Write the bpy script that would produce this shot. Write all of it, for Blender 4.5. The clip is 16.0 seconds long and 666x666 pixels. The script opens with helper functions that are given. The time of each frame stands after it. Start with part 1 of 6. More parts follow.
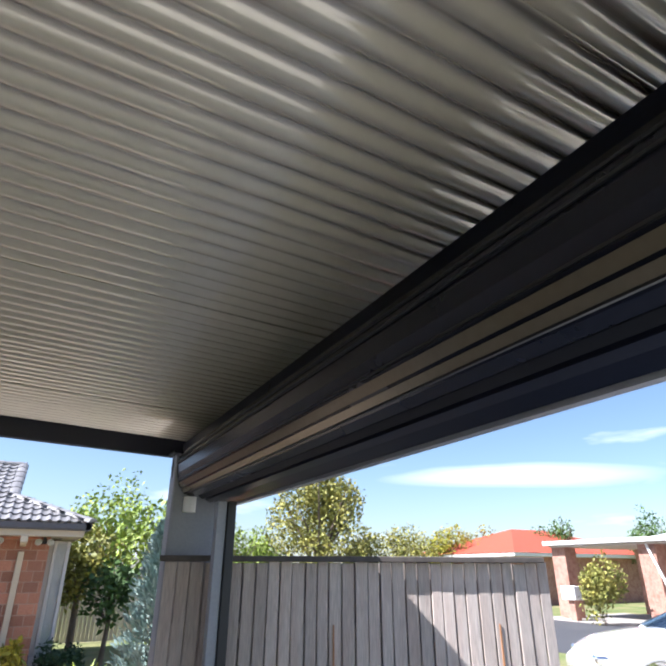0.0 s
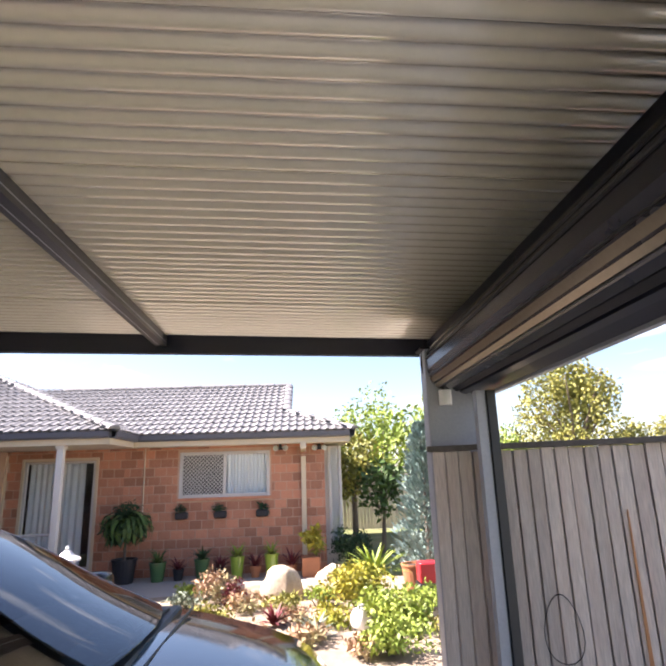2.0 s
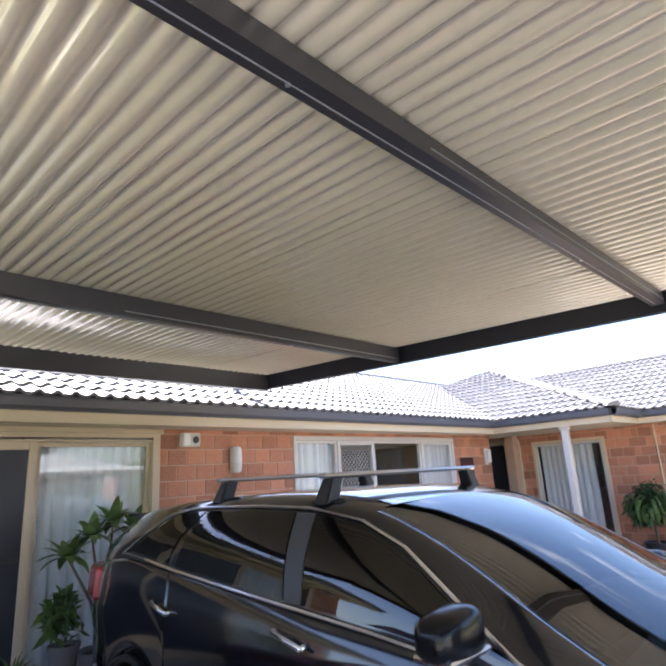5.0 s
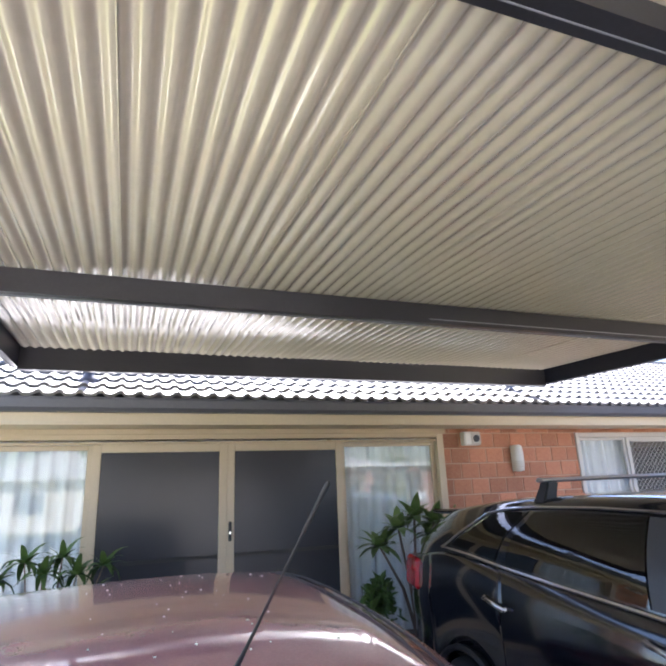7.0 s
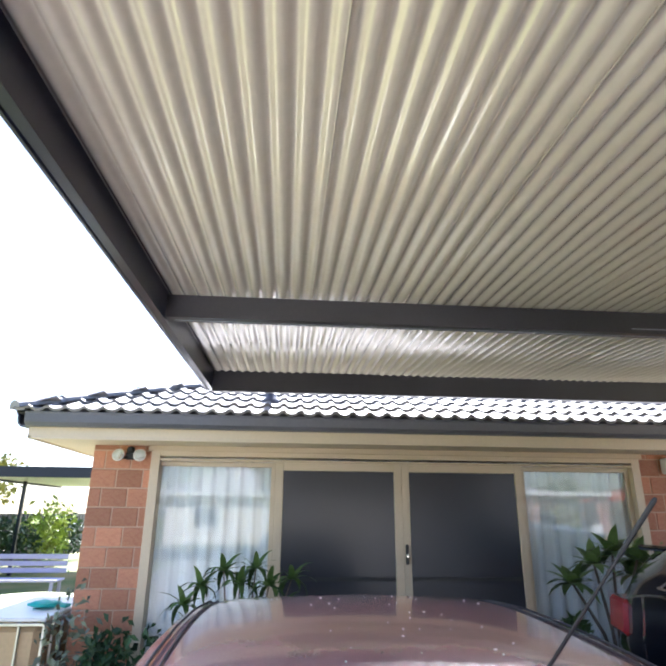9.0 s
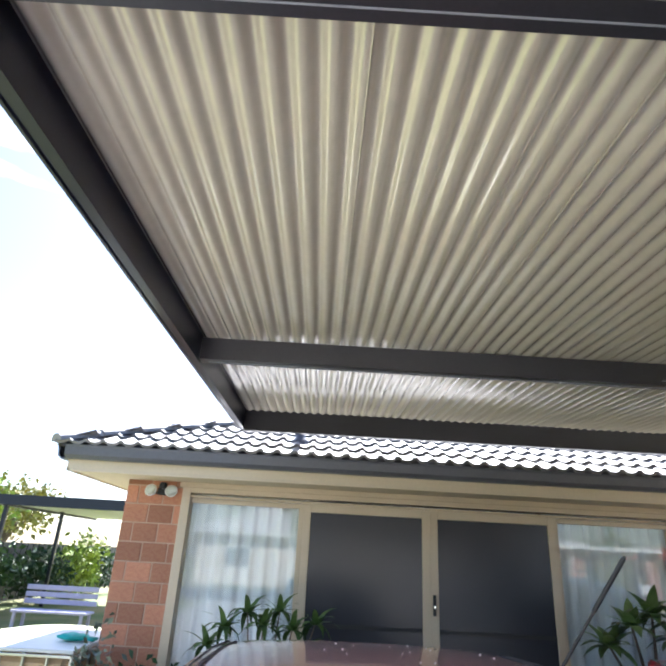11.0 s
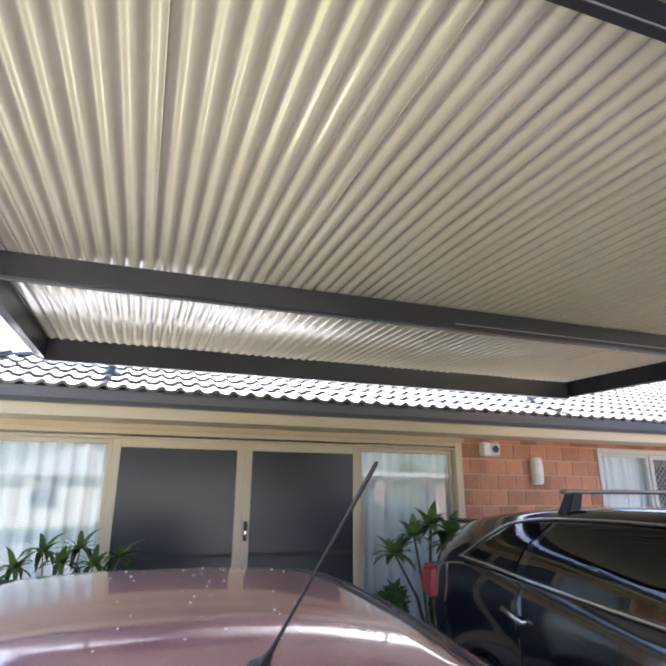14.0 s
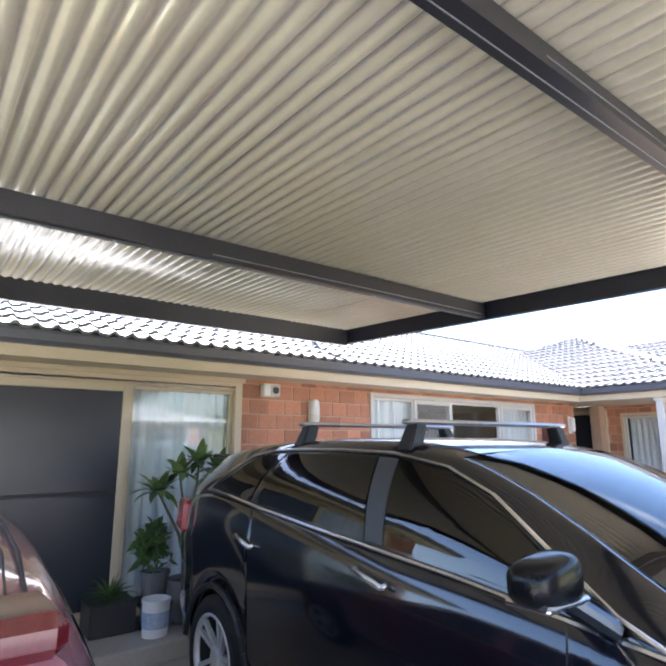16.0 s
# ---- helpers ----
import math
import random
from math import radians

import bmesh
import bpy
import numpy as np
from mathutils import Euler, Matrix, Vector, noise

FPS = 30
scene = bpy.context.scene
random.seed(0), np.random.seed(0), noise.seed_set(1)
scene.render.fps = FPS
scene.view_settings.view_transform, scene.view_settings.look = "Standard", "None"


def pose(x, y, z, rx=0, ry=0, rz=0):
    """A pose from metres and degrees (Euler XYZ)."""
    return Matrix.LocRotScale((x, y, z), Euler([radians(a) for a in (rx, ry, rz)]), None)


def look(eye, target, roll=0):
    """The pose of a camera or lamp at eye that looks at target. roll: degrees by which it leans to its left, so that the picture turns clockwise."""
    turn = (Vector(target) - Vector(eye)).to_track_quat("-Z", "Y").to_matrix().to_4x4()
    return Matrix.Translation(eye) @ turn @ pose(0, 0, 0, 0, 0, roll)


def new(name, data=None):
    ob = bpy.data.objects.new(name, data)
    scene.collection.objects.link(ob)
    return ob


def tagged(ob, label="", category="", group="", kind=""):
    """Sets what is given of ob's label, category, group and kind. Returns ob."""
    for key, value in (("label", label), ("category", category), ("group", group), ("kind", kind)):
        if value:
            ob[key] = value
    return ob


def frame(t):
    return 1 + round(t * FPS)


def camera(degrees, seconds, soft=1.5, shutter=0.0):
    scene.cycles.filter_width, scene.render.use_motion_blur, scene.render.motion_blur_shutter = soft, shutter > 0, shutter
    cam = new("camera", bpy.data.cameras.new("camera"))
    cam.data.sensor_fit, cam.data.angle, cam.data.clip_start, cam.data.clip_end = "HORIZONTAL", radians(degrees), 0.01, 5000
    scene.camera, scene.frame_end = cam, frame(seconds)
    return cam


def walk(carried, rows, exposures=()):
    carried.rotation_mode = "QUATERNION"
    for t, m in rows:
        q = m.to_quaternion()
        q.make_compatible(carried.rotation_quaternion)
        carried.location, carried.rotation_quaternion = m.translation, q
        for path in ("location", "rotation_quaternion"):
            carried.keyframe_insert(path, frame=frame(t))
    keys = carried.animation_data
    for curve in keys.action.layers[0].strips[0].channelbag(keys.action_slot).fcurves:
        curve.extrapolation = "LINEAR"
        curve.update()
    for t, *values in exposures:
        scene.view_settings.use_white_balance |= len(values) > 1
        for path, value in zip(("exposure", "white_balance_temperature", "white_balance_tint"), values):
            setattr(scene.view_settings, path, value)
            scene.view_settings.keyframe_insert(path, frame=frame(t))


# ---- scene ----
cam = camera(63.2, 16.0, soft=2.5)
PATH = [
    (0, (0.124, 1.347, 1.915), (0.985, 2.963, 2.718), 0.2),
    (0.5, (0.085, 1.393, 1.902), (0.792, 3.122, 2.616), -0.7),
    (1, (0.103, 1.469, 1.914), (0.641, 3.291, 2.539), -1.5),
    (1.5, (0.116, 1.545, 1.888), (0.457, 3.44, 2.43), -1.7),
    (2, (0.105, 1.593, 1.864), (0.227, 3.526, 2.361), -1.9),
    (2.5, (0.09, 1.64, 1.848), (-0.036, 3.571, 2.35), -1.7),
    (3, (0.071, 1.63, 1.852), (-0.322, 3.519, 2.379), -1.8),
    (3.5, (0.049, 1.607, 1.845), (-0.623, 3.409, 2.394), -1.9),
    (4, (-0.002, 1.602, 1.839), (-0.932, 3.286, 2.384), -2.2),
    (4.5, (-0.042, 1.6, 1.838), (-1.197, 3.144, 2.367), -2.9),
    (5, (-0.064, 1.583, 1.829), (-1.414, 2.966, 2.342), -3.4),
    (7.5, (-0.294, 1.07, 1.87), (-2.137, 1.606, 2.432), -1.5),
    (8, (-0.325, 1.018, 1.874), (-2.197, 1.42, 2.453), -0.7),
    (8.5, (-0.336, 0.983, 1.856), (-2.225, 1.256, 2.455), -0.2),
    (9, (-0.339, 0.969, 1.846), (-2.23, 1.122, 2.479), 0.5),
    (9.5, (-0.327, 0.947, 1.849), (-2.204, 0.996, 2.539), 1.3),
    (12, (-0.2, 1.06, 1.846), (-2.024, 1.119, 2.665), 3.3),
    (12.5, (-0.28, 1.054, 1.863), (-2.122, 1.273, 2.612), 2.2),
    (13, (-0.291, 1.102, 1.85), (-2.14, 1.466, 2.522), 1.3),
    (13.5, (-0.295, 1.121, 1.829), (-2.134, 1.614, 2.443), 0.6),
    (14, (-0.288, 1.118, 1.822), (-2.099, 1.744, 2.395), 0.3),
    (14.5, (-0.276, 1.22, 1.821), (-2.042, 1.987, 2.365), 0.1),
    (15, (-0.251, 1.363, 1.818), (-1.952, 2.279, 2.335), 0.0),
    (15.5, (-0.21, 1.492, 1.787), (-1.849, 2.536, 2.26), 0.1),
    (16, (-0.176, 1.602, 1.737), (-1.733, 2.795, 2.132), -0.1),
]
EXPOSURES = [(0.0, 1.68, 5780, 14), (1.0, 1.95, 6400, 20), (2.5, 2.4, 6550, 21), (3.5, 2.52, 6280, 20), (5.0, 2.95, 6030, 18), (7.5, 2.9, 5880, 18), (9.5, 2.62, 5820, 15), (12.0, 2.45, 5850, 13), (14.0, 2.93, 5950, 16), (16.0, 3.23, 5840, 14)]
walk(cam, [(t, look(eye, target, roll)) for t, eye, target, roll in PATH], EXPOSURES)

# ---- sky and sun ----
SUN_DIR = Vector((-0.68, 0.05, 0.80)).normalized()
world = bpy.data.worlds.new("sky")
scene.world = world
world.use_nodes = True
wn = world.node_tree.nodes
wl = world.node_tree.links
sky = wn.new("ShaderNodeTexSky")
sky.sky_type = "NISHITA"
sky.sun_disc = False
sky.sun_elevation = math.asin(SUN_DIR.z)
sky.sun_rotation = math.atan2(SUN_DIR.x, SUN_DIR.y)
sky.air_density, sky.dust_density, sky.ozone_density = 1.0, 1.0, 1.6
wn["Background"].inputs["Strength"].default_value = 0.062
# thin high cloud: streaky noise, stretched along the horizon
co = wn.new("ShaderNodeTexCoord")
mpw = wn.new("ShaderNodeMapping")
mpw.inputs["Scale"].default_value = (1.6, 1.6, 9.0)
mpw.inputs["Location"].default_value = (0.35, 0.1, 0.0)
wl.new(co.outputs["Generated"], mpw.inputs["Vector"])
cn = wn.new("ShaderNodeTexNoise")
cn.inputs["Scale"].default_value, cn.inputs["Detail"].default_value = 1.9, 5
wl.new(mpw.outputs[0], cn.inputs["Vector"])
cr_ = wn.new("ShaderNodeMapRange")
cr_.inputs["From Min"].default_value, cr_.inputs["From Max"].default_value = 0.60, 0.74
wl.new(cn.outputs["Fac"], cr_.inputs["Value"])
mixc = wn.new("ShaderNodeMix")
mixc.data_type = "RGBA"
mixc.inputs["B"].default_value = (7.5, 7.8, 8.2, 1)


def world_math(op, a, b):
    """One sum over two sockets or numbers."""
    node = wn.new("ShaderNodeMath")
    node.operation = op
    for k, v in enumerate((a, b)):
        if isinstance(v, (int, float)):
            node.inputs[k].default_value = v
        else:
            wl.new(v, node.inputs[k])
    return node.outputs[0]


def along_sky(v):
    """The view's share along one direction."""
    node = wn.new("ShaderNodeVectorMath")
    node.operation = "DOT_PRODUCT"
    wl.new(co.outputs["Generated"], node.inputs[0])
    node.inputs[1].default_value = v
    return node.outputs["Value"]


# one long lens-shaped cloud over the street
CLOUD = Vector((0.705, 0.693, 0.150)).normalized()
CLOUD_R = Vector((CLOUD.y, -CLOUD.x, -0.02)).normalized()
CLOUD_U = CLOUD_R.cross(CLOUD)
soft_noise = wn.new("ShaderNodeTexNoise")
soft_noise.inputs["Scale"].default_value, soft_noise.inputs["Detail"].default_value = 2.2, 5
wl.new(mpw.outputs[0], soft_noise.inputs["Vector"])
wobble = world_math("MULTIPLY", world_math("SUBTRACT", soft_noise.outputs["Fac"], 0.5), 1.3)
cu = world_math("MULTIPLY", along_sky(CLOUD_R), 1 / 0.24)
cv = world_math("MULTIPLY", along_sky(CLOUD_U), 1 / 0.021)
cv = world_math("ADD", cv, world_math("MULTIPLY", cu, wobble))
inside = world_math("SUBTRACT", 1.0, world_math("ADD", world_math("MULTIPLY", cu, cu), world_math("MULTIPLY", cv, cv)))
inside = world_math("ADD", inside, wobble)
lens = wn.new("ShaderNodeMapRange")
lens.inputs["From Min"].default_value, lens.inputs["From Max"].default_value = 0.0, 1.1
wl.new(inside, lens.inputs["Value"])
ahead_ = world_math("GREATER_THAN", along_sky(CLOUD), 0.5)
cover = world_math("MAXIMUM", cr_.outputs[0], world_math("MULTIPLY", world_math("MULTIPLY", lens.outputs[0], ahead_), 0.85))
wl.new(cover, mixc.inputs["Factor"])
wl.new(sky.outputs[0], mixc.inputs["A"])
wl.new(mixc.outputs["Result"], wn["Background"].inputs["Color"])
sun_data = bpy.data.lights.new("sun", "SUN")
sun_data.energy, sun_data.angle, sun_data.color = 4.6, radians(0.5), (1.0, 0.95, 0.87)
sun = new("sun", sun_data)
sun.matrix_world = look((SUN_DIR * 40)[:], (0, 0, 0))


# ---- materials ----
def material(name, color, rough=0.6, metal=0.0, spots=None, size=4.0, grain=60.0, amount=0.12, bump=0.0, random=0.0, coat=0.0, stretch=(1, 1, 1), island=0.0, spec=0.5):
    """Paint or stone with two scales of variation: broad stains and fine grain."""
    m = bpy.data.materials.new(name)
    m.use_nodes = True
    n, l = m.node_tree.nodes, m.node_tree.links
    b = n["Principled BSDF"]
    b.inputs["Roughness"].default_value = rough
    b.inputs["Metallic"].default_value = metal
    b.inputs["Coat Weight"].default_value = coat
    b.inputs["Coat Roughness"].default_value = 0.06
    b.inputs["Specular IOR Level"].default_value = spec
    tc = n.new("ShaderNodeTexCoord")
    mp = n.new("ShaderNodeMapping")
    mp.inputs["Scale"].default_value = stretch
    l.new(tc.outputs["Object"], mp.inputs["Vector"])
    big = n.new("ShaderNodeTexNoise")
    big.inputs["Scale"].default_value = size
    big.inputs["Detail"].default_value = 4
    fine = n.new("ShaderNodeTexNoise")
    fine.inputs["Scale"].default_value = grain
    fine.inputs["Detail"].default_value = 3
    l.new(mp.outputs[0], big.inputs["Vector"])
    l.new(mp.outputs[0], fine.inputs["Vector"])
    add = n.new("ShaderNodeMath")
    add.operation = "ADD"
    l.new(big.outputs["Fac"], add.inputs[0])
    l.new(fine.outputs["Fac"], add.inputs[1])
    ramp = n.new("ShaderNodeMapRange")
    ramp.inputs["From Min"].default_value, ramp.inputs["From Max"].default_value = 0.6, 1.4
    ramp.inputs["To Min"].default_value, ramp.inputs["To Max"].default_value = 1 - amount, 1 + amount
    l.new(add.outputs[0], ramp.inputs["Value"])
    last = ramp.outputs[0]
    for value, weight in (("o", random), ("i", island)):
        if weight:
            src = n.new("ShaderNodeObjectInfo").outputs["Random"] if value == "o" else n.new("ShaderNodeNewGeometry").outputs["Random Per Island"]
            r2 = n.new("ShaderNodeMapRange")
            r2.inputs["To Min"].default_value, r2.inputs["To Max"].default_value = 1 - weight, 1 + weight
            l.new(src, r2.inputs["Value"])
            mul = n.new("ShaderNodeMath")
            mul.operation = "MULTIPLY"
            l.new(last, mul.inputs[0])
            l.new(r2.outputs[0], mul.inputs[1])
            last = mul.outputs[0]
    if spots:
        mix = n.new("ShaderNodeMix")
        mix.data_type = "RGBA"
        mix.inputs["A"].default_value, mix.inputs["B"].default_value = (*color, 1), (*spots, 1)
        st = n.new("ShaderNodeMapRange")
        st.inputs["From Min"].default_value, st.inputs["From Max"].default_value = 0.42, 0.62
        l.new(big.outputs["Fac"], st.inputs["Value"])
        l.new(st.outputs[0], mix.inputs["Factor"])
        base = mix.outputs["Result"]
    else:
        rgb = n.new("ShaderNodeRGB")
        rgb.outputs[0].default_value = (*color, 1)
        base = rgb.outputs[0]
    hsv = n.new("ShaderNodeHueSaturation")
    l.new(base, hsv.inputs["Color"])
    l.new(last, hsv.inputs["Value"])
    l.new(hsv.outputs[0], b.inputs["Base Color"])
    rr = n.new("ShaderNodeMapRange")
    rr.inputs["To Min"].default_value, rr.inputs["To Max"].default_value = max(0.02, rough * 0.8), min(1, rough * 1.2)
    l.new(big.outputs["Fac"], rr.inputs["Value"])
    l.new(rr.outputs[0], b.inputs["Roughness"])
    if bump:
        bp = n.new("ShaderNodeBump")
        bp.inputs["Strength"].default_value = 0.6
        bp.inputs["Distance"].default_value = bump
        l.new(fine.outputs["Fac"], bp.inputs["Height"])
        l.new(bp.outputs[0], b.inputs["Normal"])
    return m


def glass(name, tint, rough=0.0, share=0.04):
    """A thin pane: it mirrors at grazing angles and lets the rest through, tinted."""
    m = bpy.data.materials.new(name)
    m.use_nodes = True
    n, l = m.node_tree.nodes, m.node_tree.links
    out = n["Material Output"]
    n.remove(n["Principled BSDF"])
    tr = n.new("ShaderNodeBsdfTransparent")
    tr.inputs[0].default_value = (*tint, 1)
    gl = n.new("ShaderNodeBsdfGlossy")
    gl.inputs["Roughness"].default_value = rough
    lw = n.new("ShaderNodeLayerWeight")
    lw.inputs["Blend"].default_value = 0.5
    steep = n.new("ShaderNodeMath")
    steep.operation = "POWER"
    steep.inputs[1].default_value = 4.5
    l.new(lw.outputs["Facing"], steep.inputs[0])
    fr = n.new("ShaderNodeMapRange")
    fr.inputs["To Min"].default_value, fr.inputs["To Max"].default_value = share, 0.95
    l.new(steep.outputs[0], fr.inputs["Value"])
    mx = n.new("ShaderNodeMixShader")
    l.new(fr.outputs[0], mx.inputs[0])
    l.new(tr.outputs[0], mx.inputs[1])
    l.new(gl.outputs[0], mx.inputs[2])
    l.new(mx.outputs[0], out.inputs[0])
    return m


CREAM_SHEET = material("cream_painted_steel", (0.66, 0.60, 0.475), 0.22, 0.14, size=0.9, grain=25, amount=0.06, coat=1.0, spec=0.8)
DARK_STEEL = material("charcoal_powder_coat", (0.012, 0.014, 0.027), 0.30, size=2, grain=90, amount=0.15, coat=0.1, spec=0.3)
BEAM_STEEL = material("weathered_charcoal_beam", (0.031, 0.030, 0.035), 0.32, size=2, grain=90, amount=0.2, coat=0.1)
GREY_STEEL = material("grey_powder_coat", (0.30, 0.31, 0.34), 0.45, size=3, grain=60, amount=0.1)
ALUMINIUM = material("brushed_aluminium", (0.52, 0.52, 0.54), 0.3, 0.9, size=3, grain=70, amount=0.1)
BLIND_CLOTH = material("black_blind_cloth", (0.012, 0.013, 0.018), 0.7, size=2, grain=300, amount=0.2, bump=0.0004)
BLIND_TAN = material("bronze_blind_cassette", (0.014, 0.015, 0.024), 0.26, 0.0, size=2, grain=40, amount=0.1, spec=0.35)
BRICK = material("terracotta_brick", (0.53, 0.25, 0.15), 0.88, spots=(0.42, 0.18, 0.112), size=7, grain=70, amount=0.24, bump=0.005, random=0.30)
MORTAR = material("pale_mortar", (0.55, 0.38, 0.275), 0.95, size=6, grain=120, amount=0.15, bump=0.002)
TILE = material("grey_concrete_tile", (0.215, 0.206, 0.206), 0.55, spots=(0.18, 0.173, 0.175), size=5, grain=60, amount=0.18, bump=0.002, random=0.16, island=0.10)
GUTTER = material("charcoal_gutter", (0.105, 0.108, 0.130), 0.4, size=2, grain=40, amount=0.12)
CREAM = material("cream_paint", (0.66, 0.55, 0.39), 0.5, size=1.5, grain=40, amount=0.06)
SOFFIT = material("cream_soffit_board", (0.64, 0.54, 0.40), 0.7, size=1.2, grain=30, amount=0.06)
BEIGE_FRAME = material("beige_aluminium_frame", (0.60, 0.49, 0.35), 0.42, size=2, grain=60, amount=0.06)
WHITE_FRAME = material("white_aluminium_frame", (0.60, 0.58, 0.55), 0.45, size=2, grain=60, amount=0.06)
WHITE_PAINT = material("white_gloss_paint", (0.78, 0.77, 0.75), 0.35, size=2, grain=50, amount=0.05)
MESH = material("dark_security_mesh", (0.042, 0.044, 0.053), 0.24, size=0.6, grain=700, amount=0.08, spec=0.4)
CURTAIN = material("sheer_white_curtain", (0.84, 0.85, 0.86), 0.9, size=3, grain=200, amount=0.08)
INTERIOR = material("dim_interior", (0.12, 0.11, 0.11), 0.9, size=1, grain=10, amount=0.2)
TIMBER = material("weathered_paling", (0.55, 0.475, 0.425), 0.85, spots=(0.44, 0.36, 0.315), size=3, grain=26, amount=0.3, bump=0.004, random=0.18, stretch=(6, 6, 0.5))
TIMBER_RED = material("freshly_split_paling", (0.42, 0.20, 0.09), 0.8, size=3, grain=26, amount=0.3, bump=0.004, stretch=(6, 6, 0.5))
CONCRETE = material("concrete_slab", (0.44, 0.42, 0.39), 0.85, spots=(0.37, 0.35, 0.325), size=0.7, grain=40, amount=0.15, bump=0.002)
ASPHALT = material("asphalt", (0.06, 0.06, 0.065), 0.9, size=0.6, grain=60, amount=0.25, bump=0.004)
GRASS_SOIL = material("lawn", (0.12, 0.16, 0.04), 0.95, spots=(0.22, 0.19, 0.09), size=0.5, grain=30, amount=0.35, bump=0.02)
GRAVEL = material("pale_garden_gravel", (0.34, 0.27, 0.20), 0.95, spots=(0.23, 0.17, 0.12), size=2, grain=45, amount=0.3, bump=0.015)
PAVING = material("pale_concrete_path", (0.36, 0.33, 0.295), 0.85, size=1, grain=40, amount=0.12, bump=0.002)
BLACK_PAINT = material("black_car_paint", (0.007, 0.008, 0.014), 0.12, size=2, grain=200, amount=0.2, coat=1.0, spec=0.6)
# faded clear coat, its base lightened further for the canopy ceiling it mirrors
RED_PAINT = material("faded_burgundy_paint_with_sheen", (0.40, 0.165, 0.20), 0.24, spots=(0.45, 0.20, 0.235), size=3, grain=150, amount=0.12, coat=0.9)
WHITE_CAR = material("white_car_paint", (0.80, 0.80, 0.80), 0.2, size=2, grain=100, amount=0.03, coat=0.8)
TINT = glass("tinted_car_glass", (0.20, 0.21, 0.24), 0.0, 0.105)
SCREEN_GLASS = glass("windscreen_glass", (0.42, 0.47, 0.48), 0.0, 0.11)
PANE = glass("window_glass", (0.95, 0.97, 0.97), 0.0, 0.045)
CHROME = material("chrome", (0.86, 0.86, 0.88), 0.22, 1.0, size=3, grain=50, amount=0.04)
ALLOY = material("alloy_wheel", (0.66, 0.66, 0.68), 0.35, 0.35, size=3, grain=50, amount=0.08)
RUBBER = material("black_rubber", (0.014, 0.014, 0.015), 0.75, size=6, grain=120, amount=0.25)
PLASTIC = material("black_plastic", (0.018, 0.018, 0.02), 0.5, size=6, grain=150, amount=0.2)
RED_LENS = material("red_lens", (0.42, 0.012, 0.022), 0.25, size=8, grain=80, amount=0.2, coat=0.3)
PILLAR = material("satin_pillar_trim", (0.06, 0.06, 0.066), 0.34, size=6, grain=150, amount=0.15)
CABIN = material("dark_cabin_trim", (0.03, 0.03, 0.032), 0.8, size=6, grain=100, amount=0.2)


# ---- mesh helpers ----
def finish(name, bm, mat, smooth=False):
    me = bpy.data.meshes.new(name)
    bm.normal_update()
    bm.to_mesh(me)
    bm.free()
    for mm in (mat if isinstance(mat, (list, tuple)) else [mat]):
        me.materials.append(mm)
    if smooth:
        me.shade_smooth()
    return me


def part(name, bm, mat, parent=None, label="", smooth=False, m=None):
    ob = new(name, finish(name, bm, mat, smooth))
    if parent is not None:
        ob.parent = parent
    if m is not None:
        ob.matrix_basis = m
    if label:
        tagged(ob, label)
    return ob


def empty(name, x, y, z, label, category, group="", kind="", rz=0.0):
    ob = new(name)
    ob.empty_display_size = 0.1
    ob.matrix_basis = pose(x, y, z, 0, 0, rz)
    return tagged(ob, label, category, group, kind)


def add_box(bm, lo, hi, bevel=0.0, m=None):
    r = bmesh.ops.create_cube(bm, size=1.0)
    vs = r["verts"]
    c = [(a + b) / 2 for a, b in zip(lo, hi)]
    d = [abs(b - a) for a, b in zip(lo, hi)]
    for v in vs:
        v.co = Vector((v.co.x * d[0] + c[0], v.co.y * d[1] + c[1], v.co.z * d[2] + c[2]))
    if bevel:
        es = {e for v in vs for e in v.link_edges}
        r = bmesh.ops.bevel(bm, geom=list(es), offset=min(bevel, min(d) * 0.45), segments=1, affect="EDGES")
        vs = list({v for f in r["faces"] for v in f.verts} | {v for v in vs if v.is_valid})
    if m is not None:
        for v in vs:
            v.co = m @ v.co
    return vs


def box(lo, hi, bevel=0.0, m=None):
    bm = bmesh.new()
    add_box(bm, lo, hi, bevel, m)
    return bm


def add_tube(bm, a, b, r1, r2=None, n=10, caps=True):
    a, b = Vector(a), Vector(b)
    r2 = r1 if r2 is None else r2
    q = (b - a).to_track_quat("Z", "Y")
    rings = []
    for p, r in ((a, r1), (b, r2)):
        rings.append([bm.verts.new(p + q @ Vector((r * math.cos(k * 2 * math.pi / n), r * math.sin(k * 2 * math.pi / n), 0))) for k in range(n)])
    for k in range(n):
        bm.faces.new((rings[0][k], rings[0][(k + 1) % n], rings[1][(k + 1) % n], rings[1][k]))
    if caps:
        bm.faces.new(rings[0][::-1])
        bm.faces.new(rings[1])


def tube(a, b, r1, r2=None, n=10):
    bm = bmesh.new()
    add_tube(bm, a, b, r1, r2, n)
    return bm


def lathe(points, n=20, caps=True):
    """A turned form from (radius, height) pairs."""
    bm = bmesh.new()
    rings = [[bm.verts.new((r * math.cos(k * 2 * math.pi / n), r * math.sin(k * 2 * math.pi / n), z)) for k in range(n)] for r, z in points]
    for a, b in zip(rings, rings[1:]):
        for k in range(n):
            bm.faces.new((a[k], a[(k + 1) % n], b[(k + 1) % n], b[k]))
    if caps:
        bm.faces.new(rings[0][::-1])
        bm.faces.new(rings[-1])
    return bm


